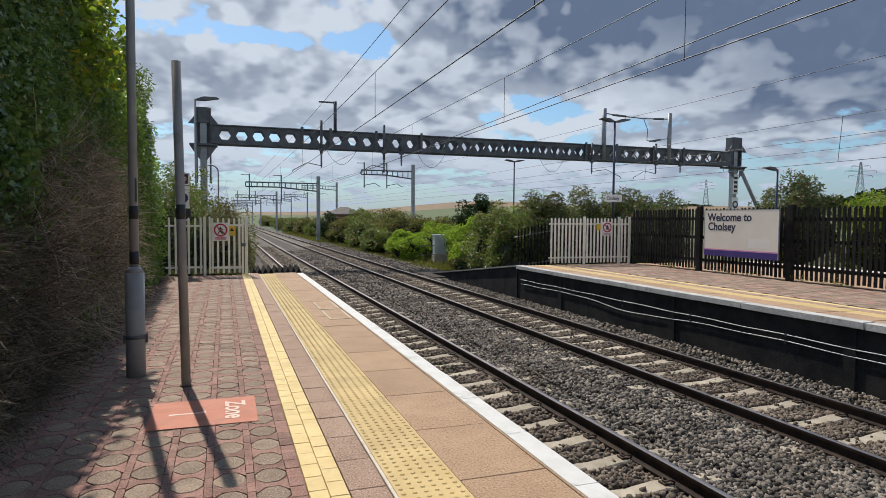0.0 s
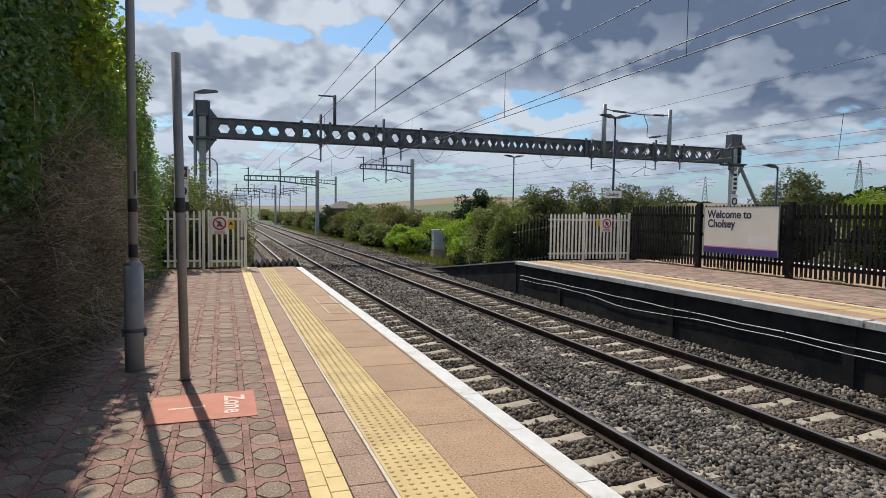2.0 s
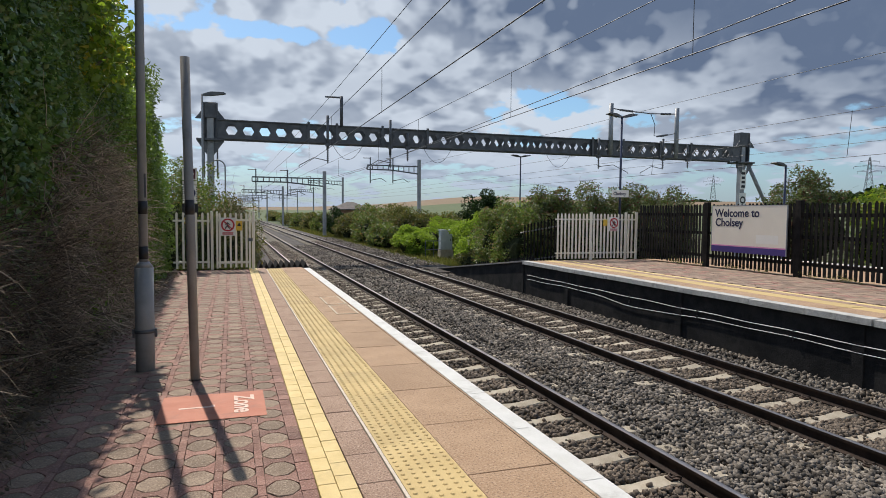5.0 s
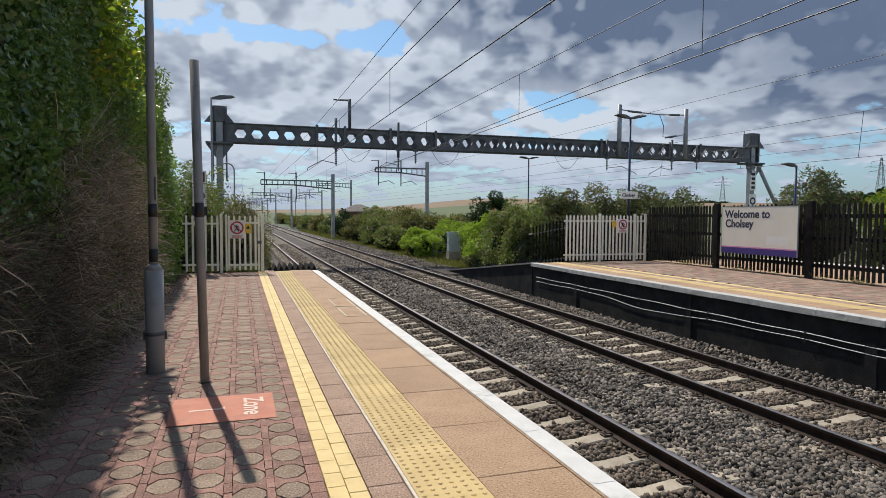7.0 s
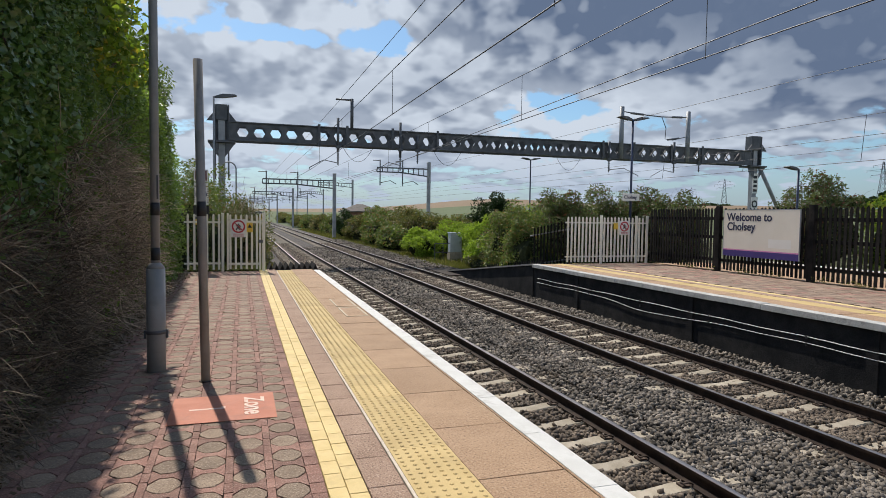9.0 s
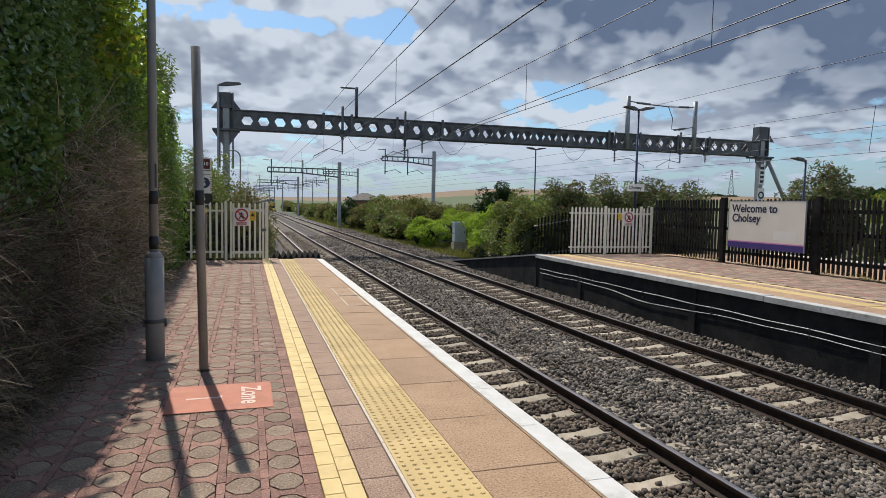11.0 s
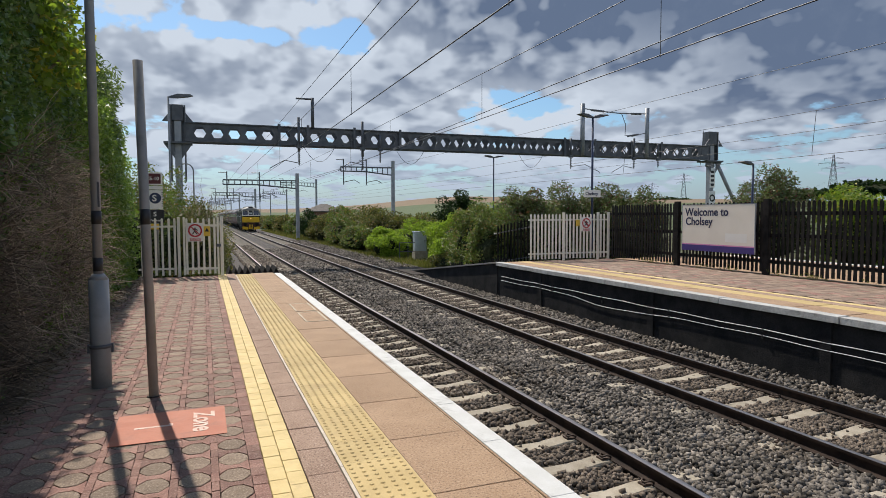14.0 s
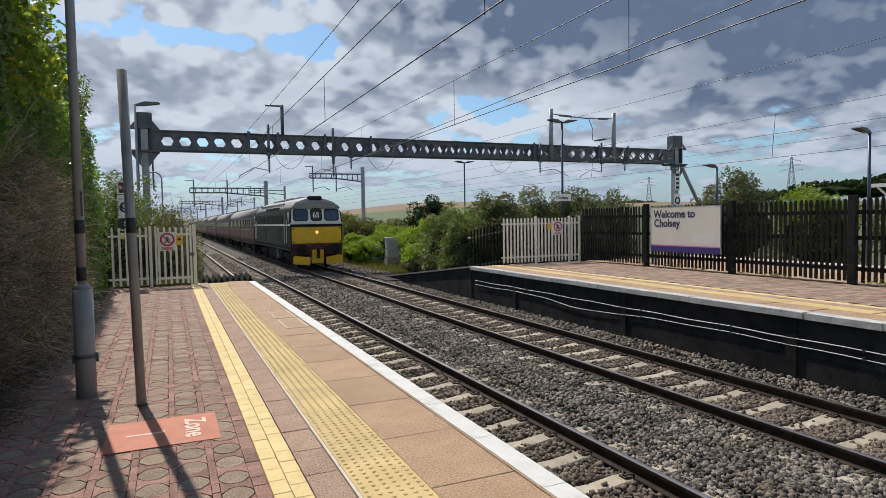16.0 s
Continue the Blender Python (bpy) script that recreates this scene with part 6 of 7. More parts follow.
def make_shrubs():
    B = "lineside shrubs"
    # behind the near fence, round the gantry foot
    bush("bramble", "tangled bramble with reddish dry leaves behind the gate", "shrub", (-0.1, 22.5, -1.4), (0.95, 2.2, 1.75), 6000, 0.09, "bramble", 40, 0.35, group=B, twigs=500)
    bush("shrub", "leafy green shrub behind the platform fence", "shrub", (-1.4, 21.5, -1.4), (1.2, 2.0, 2.3), 6000, 0.09, "shrub_leaf", 40, 0.35, group=B)
    bush("shrub", "leafy green shrub at the gantry foot", "shrub", (-1.3, 28.0, -1.4), (1.6, 3.0, 2.1), 5000, 0.11, "shrub_leaf", 40, 0.35, group=B)
    bush("bramble", "dry dark bramble beside the track", "shrub", (0.15, 30.0, -1.4), (0.95, 4.0, 1.35), 5000, 0.11, "bramble", 50, 0.3, group=B, twigs=700)
    bush("bramble", "dry dark bramble beside the track", "shrub", (0.2, 41.0, -1.4), (1.1, 5.0, 1.2), 4000, 0.13, "bramble", 50, 0.3, group=B, twigs=500)
    for k in range(7):
        bush("bramble", "low dry scrub beside the track", "shrub", (-0.9 - 0.35 * k, 52.0 + k * 13, -1.4), (1.7, 7.0, 1.3 + 0.1 * k), 1800, 0.25, "bramble", 40, 0.35, group=B)
    # by the island platform
    bush("buddleia", "tall buddleia with grey-green and reddish leaves", "shrub", (12.0, 22.6, -1.3), (1.6, 1.6, 2.0), 9000, 0.13, "buddleia", 70, 0.22, 0.42, group=B, twigs=110)
    bush("buddleia", "tall buddleia with grey-green and reddish leaves behind the cream fence", "shrub", (14.6, 23.6, -1.3), (2.0, 1.8, 2.05), 10000, 0.13, "buddleia", 70, 0.22, 0.42, group=B, twigs=110)
    bush("buddleia", "buddleia with dark red tips behind the timber fence", "shrub", (16.6, 21.4, -0.6), (1.5, 1.4, 1.6), 7000, 0.13, "buddleia", 60, 0.22, 0.42, group=B, twigs=80)
    bush("buddleia", "buddleia with dark red tips beside the lamp", "shrub", (15.6, 22.6, -0.9), (1.5, 1.3, 1.9), 8000, 0.13, "buddleia", 60, 0.22, 0.42, group=B, twigs=90)
    bush("shrub", "dark green shrub hiding the side palisade", "shrub", (10.35, 22.0, -1.3), (0.85, 1.5, 1.55), 7000, 0.10, "shrub_leaf", 50, 0.28, group=B)
    bush("shrub", "dark green shrub spilling over the ramp", "shrub", (11.6, 25.8, -1.35), (1.4, 2.2, 1.75), 8000, 0.11, "shrub_leaf", 50, 0.3, group=B)
    bush("shrub", "sunlit yellow-green shrub behind the fence", "shrub", (13.2, 26.5, -1.35), (1.5, 1.5, 1.8), 6000, 0.11, "sycamore", 50, 0.3, group=B)
    # bright growth round the cabinet
    bush("elder", "bright lime-green elder shrub in full sun", "shrub", (15.0, 36.5, -1.4), (1.9, 2.4, 1.5), 9000, 0.16, "bright_leaf", 50, 0.28, 0.6, group=B)
    bush("elder", "bright lime-green elder shrub in full sun", "shrub", (13.6, 33.5, -1.4), (1.3, 1.6, 0.95), 5000, 0.14, "bright_leaf", 40, 0.3, 0.6, group=B)
    bush("elder", "bright green elder shrub beside the cabinet", "shrub", (11.9, 42.0, -1.4), (1.3, 2.4, 1.1), 6000, 0.15, "bright_leaf", 40, 0.3, 0.6, group=B)
    bush("elder", "bright green elder shrub beside the cabinet", "shrub", (14.4, 43.5, -1.4), (1.6, 2.0, 1.35), 6000, 0.15, "bright_leaf", 40, 0.3, 0.6, group=B)
    bush("bramble", "reddish dry undergrowth in front of the cabinet", "shrub", (12.4, 31.0, -1.4), (1.2, 1.8, 0.55), 4000, 0.10, "bramble", 30, 0.35, group=B)
    # scrub bank
    for x, y, rx, ry, rz, mt, lab in ((11.6, 50, 1.3, 3, 1.15, "shrub_leaf", "mixed green lineside scrub"), (14.6, 51, 2.4, 3, 1.65, "bramble", "olive and brown lineside scrub"),
                                      (18.5, 52, 2.6, 3, 1.6, "bramble", "olive and brown lineside scrub"), (12.4, 59, 1.6, 4, 1.55, "shrub_leaf", "mixed green lineside scrub"),
                                      (15.8, 62, 2.4, 4, 1.9, "bramble", "olive and brown lineside scrub"), (20.5, 60, 3, 4, 1.6, "shrub_leaf", "mixed green lineside scrub"),
                                      (12.6, 70, 1.6, 4, 1.6, "bramble", "olive and brown lineside scrub"), (15.5, 74, 2.0, 4, 2.0, "shrub_leaf", "mixed green lineside scrub"),
                                      (12.8, 82, 1.3, 4, 1.8, "dark_tree", "dark green lineside bush"), (13.0, 95, 1.6, 5, 1.5, "shrub_leaf", "mixed green lineside scrub"),
                                      (13.0, 110, 1.6, 6, 1.5, "bramble", "olive and brown lineside scrub"), (13.0, 128, 1.8, 8, 1.5, "shrub_leaf", "mixed green lineside scrub"),
                                      (13.4, 150, 2, 10, 1.5, "bramble", "olive and brown lineside scrub"), (14, 180, 2, 14, 1.6, "shrub_leaf", "mixed green lineside scrub"),
                                      (14, 225, 2.4, 22, 1.8, "bramble", "olive and brown lineside scrub"), (22.5, 47, 2.6, 2.6, 1.7, "shrub_leaf", "mixed green lineside scrub")):
        bush("scrub_bush", lab, "shrub", (x, y, -1.45), (rx, ry, rz), 3800, 0.14 + y * 0.0013, mt, 45, 0.3, group=B, twigs=120)
    bush("dark_tree", "dark rounded evergreen tree behind the scrub", "tree", (21.0, 50.5, -1.4), (2.4, 2.2, 2.45), 9000, 0.2, "dark_tree", 60, 0.28, trunk=0.15)
    # beyond the timber fence
    bush("buddleia", "bushy shrub topping the timber fence", "shrub", (21.5, 19.2, -0.5), (2.2, 1.6, 1.95), 8000, 0.13, "buddleia", 60, 0.22, 0.42, group=B, twigs=80)
    bush("shrub", "sunlit green shrub beyond the timber fence", "shrub", (24.0, 17.4, -0.8), (2.0, 1.6, 1.75), 6000, 0.13, "sycamore", 50, 0.3, group=B)
    bush("shrub", "green shrub beyond the timber fence", "shrub", (26.0, 14.5, -0.8), (2.2, 1.8, 1.6), 5000, 0.13, "shrub_leaf", 50, 0.3, group=B)
    # far woods on the skyline
    for az, d, w, h in ((52.5, 560, 46, 5), (56.5, 520, 50, 9), (61, 480, 60, 12), (41, 800, 30, 6), (36, 900, 26, 5), (24.0, 640, 9, 4)):
        x, y = d * math.sin(radians(az)), d * math.cos(radians(az))
        bush("far_wood", "dark distant belt of trees on the hill", "trees", (x, y, 13.5 if az > 30 else 12), (w, 16, h * 0.55), 2600, 3.2, "dark_tree", 40, 0.25, 0.8, 0.3, group="far woods")
    # rough grass by the cess and under the shrubs
    n = 26000
    y = 27 + 95 * RNG.uniform(0, 1, n) ** 1.5
    x = 10.2 + np.abs(RNG.normal(size=n)) * 2.2
    pts = np.stack([x, y, np.full(n, -1.42)], -1)
    a = np.stack([RNG.normal(size=n) * 0.3, RNG.normal(size=n) * 0.3, np.ones(n)], -1)
    s = (RNG.uniform(0.15, 0.45, n))[:, None]
    b = np.cross(a, RNG.normal(size=(n, 3)))
    b /= np.linalg.norm(b, axis=1)[:, None]
    w = 0.02 + 0.0006 * y[:, None]
    v = np.stack([pts - b * w, pts + b * w, pts + a * s], 1).reshape(-1, 3)
    f = np.arange(n)[:, None] * 3 + np.array([0, 1, 2])
    tagged(new("rough_grass", np_mesh("rough_grass", v, f, M["grass"])), "rough dry grass along the cess", "grass", kind="stuff")


make_shrubs()


def make_weeds():
    """Small weeds and grass at the foot of the timber fence and of the cream palisades."""
    n = 2600
    y = RNG.uniform(4.0, 19.2, n)
    y = y[np.sin(y * 2.3) + np.sin(y * 5.1 + 1.0) + RNG.normal(size=n) * 0.5 > 0.5]
    x = FENCE_X - 0.10 + np.abs(RNG.normal(size=len(y))) * 0.05
    pts = np.stack([x, y, np.abs(RNG.normal(size=len(y))) * 0.07 + 0.02], -1)
    tagged(new("weeds", leaf_mesh("weeds", pts, 0.06, M["grass"], 0.4, -0.4)), "scruffy weeds along the timber fence foot", "weeds", kind="stuff")
    n = 900
    pts = np.stack([RNG.uniform(-1.4, 0.6, n), 18.25 + np.abs(RNG.normal(size=n)) * 0.08, np.abs(RNG.normal(size=n)) * 0.09 + 0.02], -1)
    tagged(new("weeds", leaf_mesh("weeds", pts, 0.06, M["shrub_leaf"], 0.5, -0.3)), "green weeds behind the platform gate", "weeds", kind="stuff")


make_weeds()


# ---- the train ----
def loft(bm, secs, smooth=True):
    """Skin a row of sections with the same number of points, closed at both ends."""
    rows = [[bm.verts.new(p) for p in s] for s in secs]
    n = len(rows[0])
    for a, b in zip(rows, rows[1:]):
        for k in range(n):
            f = bm.faces.new((a[k], a[(k + 1) % n], b[(k + 1) % n], b[k]))
            f.smooth = smooth
    bm.faces.new(rows[0])
    bm.faces.new(rows[-1][::-1])


def bogie(parent, y, wheels, r=0.5):
    bo = boxes("bogie", M["loco_dark"], parent, (-1.08, -0.98, y - 1.75, y + 1.75, 0.45, 0.75), (0.98, 1.08, y - 1.75, y + 1.75, 0.45, 0.75), (-0.98, 0.98, y - 0.3, y + 0.3, 0.5, 0.8))
    for dy in wheels:
        for x in (-0.75, 0.75):
            bm = bmesh.new()
            rod(bm, (x - 0.065, y + dy, r), (x + 0.065, y + dy, r), r, r, 20)
            part("wheel", bm, M["loco_dark"], bo)
            boxes("axlebox", M["loco_dark"], bo, (x * 1.36 - 0.12, x * 1.36 + 0.12, y + dy - 0.17, y + dy + 0.17, r - 0.17, r + 0.2))


def make_loco():
    """A boxy diesel locomotive; its nose is at y = 0, rail level at z = 0, and it runs towards -y."""
    L = thing("locomotive", "dark green diesel locomotive with yellow nose and ivory window band", "locomotive")
    W, LEN = 1.36, 14.9

    def lean(z):
        return 0.0 if z < 2.32 else (z - 2.32) * 0.20

    def side(y0, back):
        lows = [(-W, 1.12), (-W, 2.2), (-W + 0.02, 2.62), (-W + 0.10, 3.02)]
        pts = []
        for x, z in lows:
            pts.append((x, y0 + (lean(z) if not back else -lean(z)), z))
        for x, z in [(-p[0], p[1]) for p in lows[::-1]]:
            pts.append((x, y0 + (lean(z) if not back else -lean(z)), z))
        return pts

    bm = bmesh.new()
    loft(bm, [side(0.0, False), side(LEN, True)], False)
    part("body", bm, M["loco_green"], L, bevel=0.03)
    # roof
    prof = [(-W + 0.09, 3.0), (-W + 0.18, 3.20), (-1.0, 3.42), (-0.62, 3.58), (-0.25, 3.66), (0.25, 3.66), (0.62, 3.58), (1.0, 3.42), (W - 0.18, 3.20), (W - 0.09, 3.0)]

    def roof(y, s, dz=0.0):
        return [(p[0] * (0.985 if s < 1 else 1), y, 3.0 + (p[1] - 3.0) * s + dz) for p in prof]
    bm = bmesh.new()
    loft(bm, [roof(0.03, 0.48, 0.06), roof(0.22, 0.72, 0.03), roof(0.75, 0.95), roof(1.6, 1.0), roof(LEN - 1.6, 1.0), roof(LEN - 0.5, 0.9), roof(LEN - 0.12, 0.45)])
    part("roof", bm, M["loco_roof"], L, "grey weathered roof")
    bm = bmesh.new()
    loft(bm, [[(p[0] * 0.99, y, 3.0 + (p[1] - 3.0) * s + d) for p in prof] for y, s, d in ((-0.03, 0.40, 0.07), (0.0, 0.52, 0.075), (0.30, 0.78, 0.045))])
    part("roof_visor", bm, M["loco_roof"], L, "weathered grey roof front")
    boxes("roof_horn", M["loco_dark"], L, (-0.34, 0.34, 0.12, 0.75, 3.45, 3.68), bevel=0.06)
    for y0, y1, x in ((2.6, 3.5, 0.4), (4.4, 7.4, 0.55), (8.6, 11.2, 0.5)):
        boxes("roof_hatch", M["loco_roof"], L, (-x, x, y0, y1, 3.6, 3.72), bevel=0.03)
    for k in range(11):
        y = 3.2 + k * 0.9
        boxes("roof_rib", M["loco_roof"], L, (-1.17, -1.06, y, y + 0.05, 3.24, 3.40))
    for k in range(5):
        boxes("roof_grille", M["loco_dark"], L, (-1.265, -1.2, 4.2 + k * 1.1, 4.95 + k * 1.1, 3.04, 3.2))
    # nose
    boxes("nose_panel", M["loco_yellow"], L, (-1.29, 1.29, -0.025, 0.02, 1.30, 2.12), label="yellow warning panel", bevel=0.02)
    boxes("waist_band", M["loco_dark"], L, (-1.36, 1.36, -0.03, 0.02, 2.16, 2.26))
    boxes("nose_stripe", M["loco_white"], L, (-1.365, 1.365, -0.028, 0.03, 2.27, 2.34))
    bm = bmesh.new()
    prism(bm, [(-1.31, 2.34), (1.31, 2.34), (1.24, 3.02), (0.9, 3.14), (-0.9, 3.14), (-1.24, 3.02)], -0.02, 0.16)
    for v in bm.verts:
        v.co.y += lean(v.co.z)
    part("window_band", bm, M["loco_white"], L, "ivory window surround", 0.02)

    def pane(name, x0, x1, z0, z1, mat):
        bm = bmesh.new()
        c = 0.09
        prism(bm, [(x0 + c, z0), (x1 - c, z0), (x1, z0 + c), (x1, z1 - c), (x1 - c, z1), (x0 + c, z1), (x0, z1 - c), (x0, z0 + c)], -0.035, -0.01)
        for v in bm.verts:
            v.co.y += lean(v.co.z)
        return part(name, bm, M[mat], L)
    for x0, x1 in ((-1.19, -0.42), (0.42, 1.19)):
        pane("window_gasket", x0, x1, 2.42, 3.03, "loco_dark")
        g = pane("windscreen", x0 + 0.045, x1 - 0.045, 2.465, 2.985, "train_glass")
        g.location.y = -0.006
        rods("wiper", M["black"], L, ((x0 + 0.2, 0.02, 3.02), (x0 + 0.45, 0.0, 2.62), 0.012), n=5)
    pane("headcode_frame", -0.30, 0.30, 2.42, 3.05, "loco_dark")
    g = pane("headcode_box", -0.25, 0.25, 2.46, 3.01, "black")
    g.location.y = -0.006
    letters("headcode", "65", 0.36, M["white"], L, pose(-0.205, -0.052, 2.60, 78.7, 0, 0) @ pose(0, 0, 0), "white figures")
    bm = bmesh.new()
    rod(bm, (0, 0.0, 1.86), (0, -0.07, 1.86), 0.13, 0.12, 16)
    part("lamp_housing", bm, M["loco_yellow"], L)
    bm = bmesh.new()
    rod(bm, (0, -0.06, 1.86), (0, -0.08, 1.86), 0.085, 0.075, 16)
    part("headlight", bm, M["headlight"], L, "lit yellow headlight")
    for x in (-1.2, 1.2):
        for z in (1.38, 2.04):
            boxes("lamp_bracket", M["loco_dark"], L, (x - 0.03, x + 0.03, -0.05, -0.02, z - 0.03, z + 0.03))
    boxes("lower_body", M["loco_dark"], L, (-1.34, 1.34, 0.0, LEN, 0.92, 1.125), label="black underframe", bevel=0.02)
    boxes("buffer_beam", M["beam_red"], L, (-1.30, 1.30, -0.06, 0.2, 0.72, 1.28), label="dark red buffer beam", bevel=0.03)
    for x in (-0.87, 0.87):
        b = rods("buffer", M["loco_dark"], L, ((x, 0.0, 1.03), (x, -0.42, 1.03), 0.13, 0.12), n=14)
        disc("buffer_head", "loco_dark", b, x, -0.42, 1.03, 0.25, 0.0, 0.05)
        bm = bmesh.new()
        s = 1 if x > 0 else -1
        prism(bm, [(s * 0.42, 0.22), (s * 1.28, 0.30), (s * 1.28, 0.66), (s * 1.18, 0.72), (s * 0.42, 0.60)][::s], -0.22, -0.17)
        part("snow_plough", bm, M["loco_yellow"], L, "yellow plough blade")
    for x in (-0.42, 0.42):
        rods("brake_pipe", M["beam_red"], L, ((x, -0.06, 1.25), (x, -0.22, 1.1), 0.035), ((x, -0.22, 1.1), (x * 0.9, -0.2, 0.55), 0.03), n=6)
        rods("tap", M["red"], L, ((x, -0.02, 1.2), (x, -0.16, 1.2), 0.06), n=8)
    boxes("coupling", M["loco_yellow"], L, (-0.30, 0.30, -0.20, 0.0, 0.30, 0.98), label="yellow coupler pocket", bevel=0.03)
    boxes("coupling_hook", M["loco_dark"], L, (-0.07, 0.07, -0.38, -0.2, 0.55, 1.02), bevel=0.02)
    # sides
    for s in (-1, 1):
        x = s * (W + 0.004)
        sp = lambda y0, y1, z0, z1, d=0.012: (min(x, x + s * d), max(x, x + s * d), y0, y1, z0, z1)  # noqa: E731
        boxes("side_stripe", M["loco_white"], L, sp(0.0, LEN, 2.20, 2.27))
        for y0, y1 in ((0.22, 0.62), (LEN - 0.62, LEN - 0.22)):
            boxes("cab_window", M["train_glass"], L, sp(y0, y1, 2.36, 2.86))
        for y0 in (0.85, LEN - 1.5):
            boxes("cab_door", M["loco_dark"], L, sp(y0, y0 + 0.62, 1.2, 2.9, 0.006))
            for dy in (-0.05, 0.66):
                rods("handrail", M["loco_white"], L, ((x + s * 0.05, y0 + dy, 1.3), (x + s * 0.05, y0 + dy, 2.5), 0.018), n=6)
        for y0, y1, z0, z1 in ((2.4, 3.6, 2.32, 2.82), (4.0, 5.4, 2.32, 2.82), (5.8, 7.0, 2.32, 2.82), (7.6, 9.2, 2.32, 2.82), (9.6, 10.6, 2.32, 2.82), (11.2, 12.6, 2.32, 2.82), (3.0, 4.2, 1.4, 2.05), (8.8, 10.2, 1.4, 2.05)):
            gr = boxes("side_grille", M["loco_dark"], L, sp(y0, y1, z0, z1, 0.008))
            for k in range(5):
                zz = z0 + (z1 - z0) * (k + 0.5) / 5
                boxes("slat", M["loco_green"], gr, sp(y0 + 0.04, y1 - 0.04, zz - 0.03, zz + 0.02, 0.014))
        boxes("fuel_tank", M["loco_dark"], L, (min(s * 0.5, s * 1.25), max(s * 0.5, s * 1.25), 5.6, 7.1, 0.35, 0.93), (min(s * 0.5, s * 1.2), max(s * 0.5, s * 1.2), 7.5, 9.2, 0.4, 0.93), bevel=0.05)
        boxes("battery_box", M["steel"], L, (min(s * 1.0, s * 1.27), max(s * 1.0, s * 1.27), 4.7, 5.4, 0.42, 0.9))
    bogie(L, 2.9, (-1.5, 1.5))
    bogie(L, LEN - 2.9, (-1.5, 1.5))
    L.scale = (1.04, 1.0, 1.075)
    return L


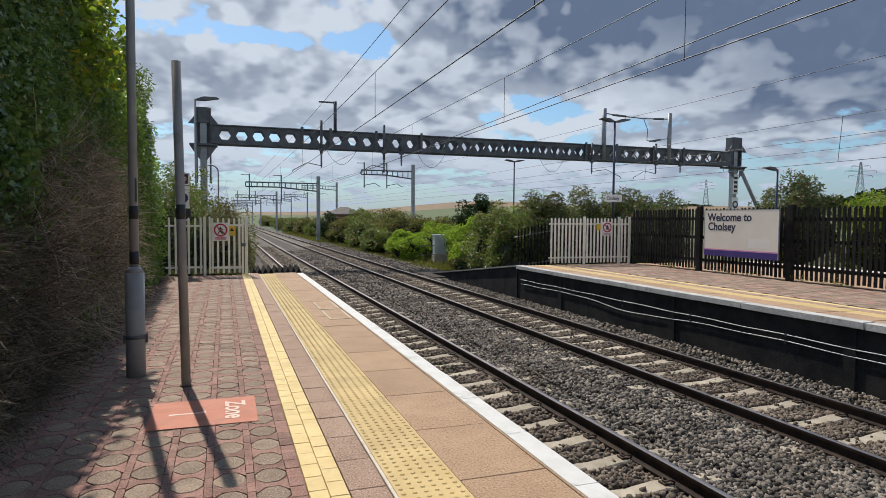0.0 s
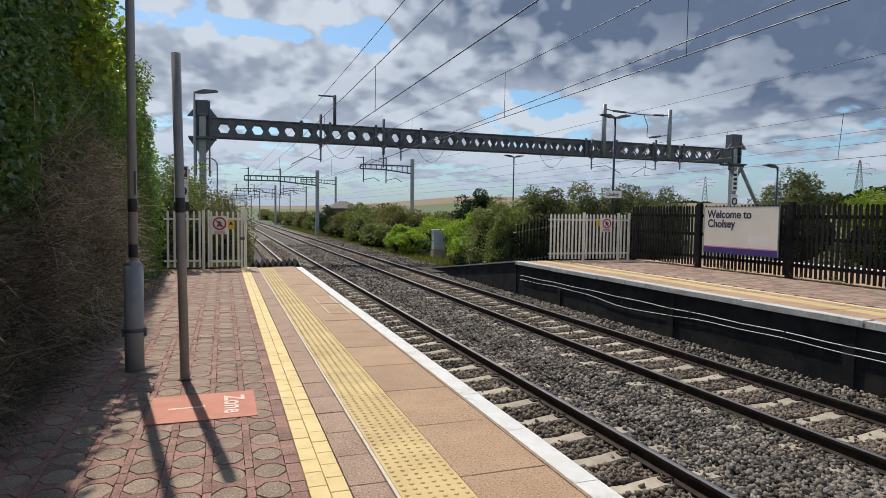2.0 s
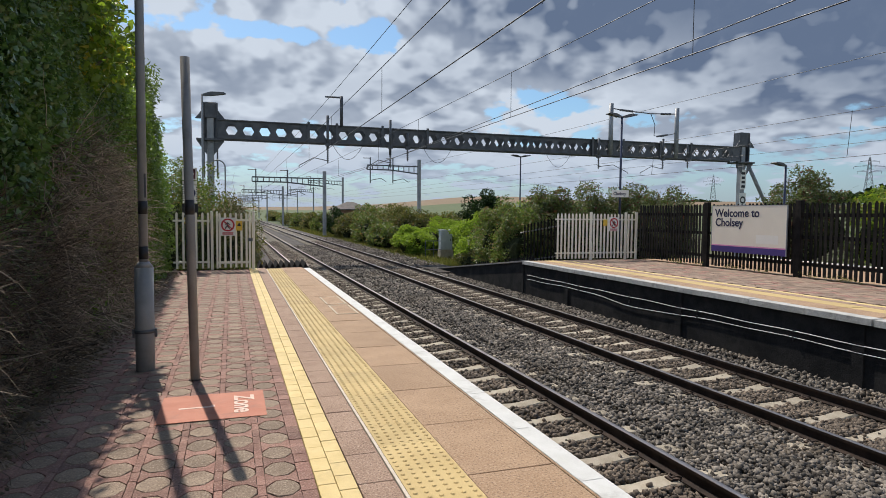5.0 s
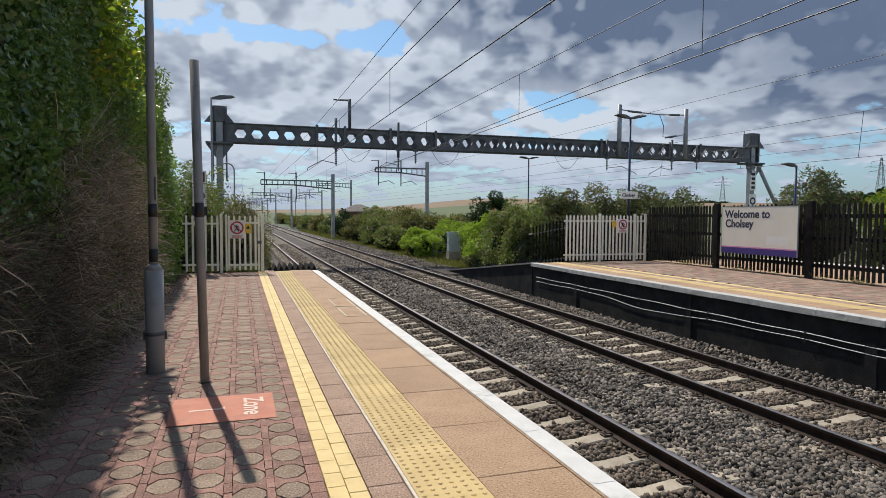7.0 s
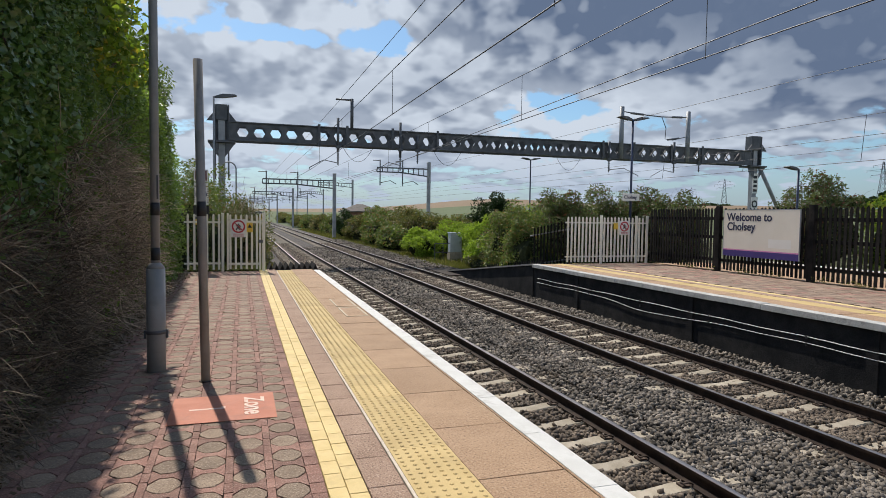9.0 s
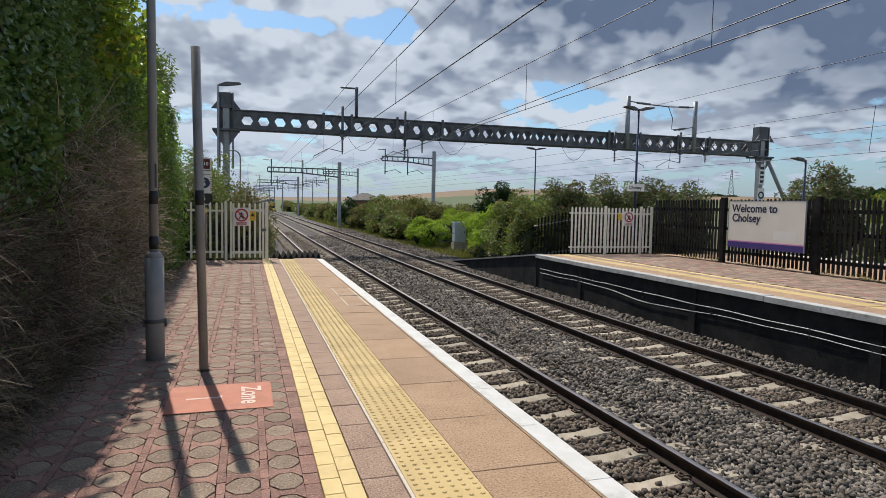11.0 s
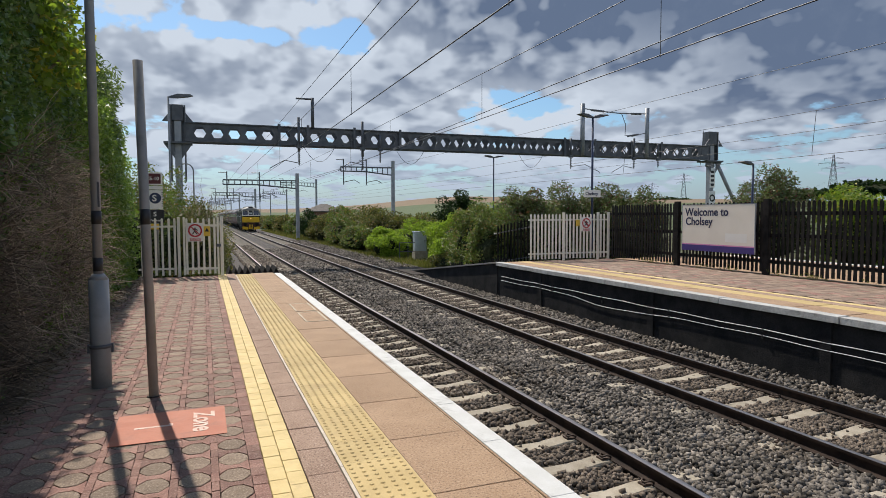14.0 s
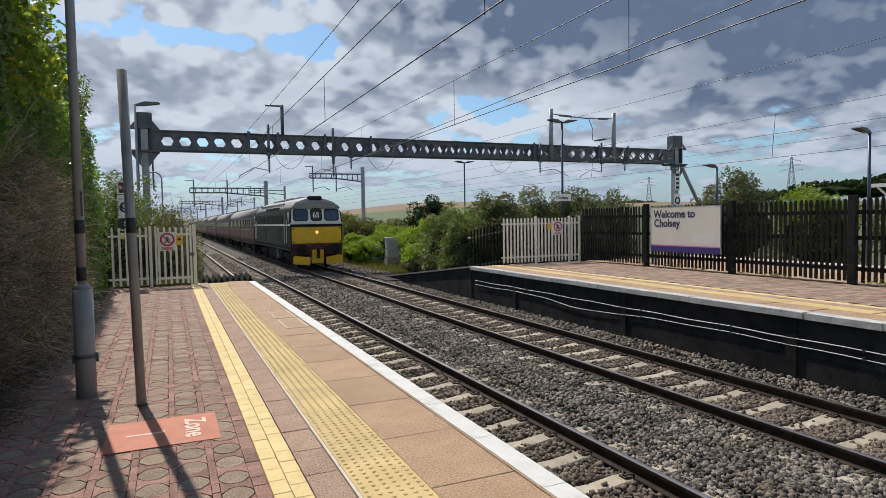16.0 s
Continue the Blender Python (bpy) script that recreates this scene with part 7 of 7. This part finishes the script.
def make_coach():
    """A maroon carriage 19.8 m long; its front is at y = 0."""
    C = thing("passenger_coach", "maroon slab-sided passenger coach with a grey roof", "railway coach", "coaches")
    W, LEN = 1.37, 19.8
    prof = [(-1.28, 0.95), (-W, 1.25), (-W, 2.2), (-1.31, 2.85), (1.31, 2.85), (W, 2.2), (W, 1.25), (1.28, 0.95)]
    bm = bmesh.new()
    loft(bm, [[(p[0], y, p[1]) for p in prof] for y in (0.0, LEN)], False)
    part("body", bm, M["maroon"], C, bevel=0.03)
    rp = [(-1.31, 2.84), (-1.24, 3.08), (-1.0, 3.36), (-0.6, 3.56), (-0.2, 3.64), (0.2, 3.64), (0.6, 3.56), (1.0, 3.36), (1.24, 3.08), (1.31, 2.84)]
    bm = bmesh.new()
    loft(bm, [[(p[0], y, p[1]) for p in rp] for y in (0.02, LEN - 0.02)])
    part("roof", bm, M["coach_roof"], C, "weathered grey roof")
    for y in np.arange(1.5, LEN - 1, 2.4):
        boxes("roof_vent", M["coach_roof"], C, (-0.62, -0.42, y, y + 0.3, 3.52, 3.66), (0.42, 0.62, y, y + 0.3, 3.52, 3.66))
    for s in (-1, 1):
        x = s * (W + 0.002)
        sp = lambda y0, y1, z0, z1, d=0.012: (min(x, x + s * d), max(x, x + s * d), y0, y1, z0, z1)  # noqa: E731
        for k in range(13):
            y = 1.6 + k * 1.30
            w = boxes("window", M["loco_dark"], C, (min(s * 1.30, s * 1.385), max(s * 1.30, s * 1.385), y, y + 0.72, 2.05, 2.68), bevel=0.01)
            boxes("pane", M["train_glass"], w, (min(s * 1.31, s * 1.389), max(s * 1.31, s * 1.389), y + 0.04, y + 0.68, 2.09, 2.64))
            boxes("vent_bar", M["steel_light"], w, (min(s * 1.31, s * 1.392), max(s * 1.31, s * 1.392), y + 0.04, y + 0.68, 2.46, 2.48))
        for y in (0.5, 9.6, LEN - 1.1):
            boxes("door", M["maroon"], C, sp(y, y + 0.62, 1.1, 2.75, 0.016))
            boxes("door_window", M["train_glass"], C, (min(s * 1.31, s * 1.394), max(s * 1.31, s * 1.394), y + 0.1, y + 0.52, 2.05, 2.65))
        boxes("waist_line", M["yellow"], C, sp(0.1, LEN - 0.1, 1.92, 1.935, 0.004))
        boxes("step_board", M["loco_dark"], C, (min(s * 1.2, s * 1.36), max(s * 1.2, s * 1.36), 0.4, LEN - 0.4, 0.86, 0.93))
        boxes("truss", M["loco_dark"], C, (min(s * 0.7, s * 1.1), max(s * 0.7, s * 1.1), 6.2, 8.4, 0.4, 0.93), (min(s * 0.7, s * 1.1), max(s * 0.7, s * 1.1), 10.0, 12.2, 0.45, 0.93))
    boxes("gangway", M["loco_dark"], C, (-0.55, 0.55, -0.3, 0.0, 1.0, 3.1), (-0.55, 0.55, LEN, LEN + 0.3, 1.0, 3.1), bevel=0.03)
    boxes("underframe", M["loco_dark"], C, (-1.2, 1.2, 0.1, LEN - 0.1, 0.84, 0.96))
    bogie(C, 2.9, (-1.3, 1.3), 0.46)
    bogie(C, LEN - 2.9, (-1.3, 1.3), 0.46)
    C.scale = (1.02, 1.0, 1.05)
    return C


LOCO = make_loco()
COACH = make_coach()
TRAIN = [(LOCO, 0.0), (COACH, 15.5)] + [(copy_thing(COACH, pose(0, 0, 0)), 15.5 + 20.4 * k) for k in range(1, 8)]


def motions():
    """The train runs in along the farther track."""
    for ob, back in TRAIN:
        rows = [(t, pose(TRACKS[1], nose + back, RAIL_Z)) for t, nose in NOSE]
        walk(ob, rows)


# seconds, and how far off the train's nose is
NOSE = [(0.0, 590.0), (4.0, 453.0), (8.0, 316.0), (12.0, 178.5), (13.0, 143.5), (14.0, 105.5), (15.0, 67.5), (15.5, 50.7), (16.0, 33.95)]
motions()
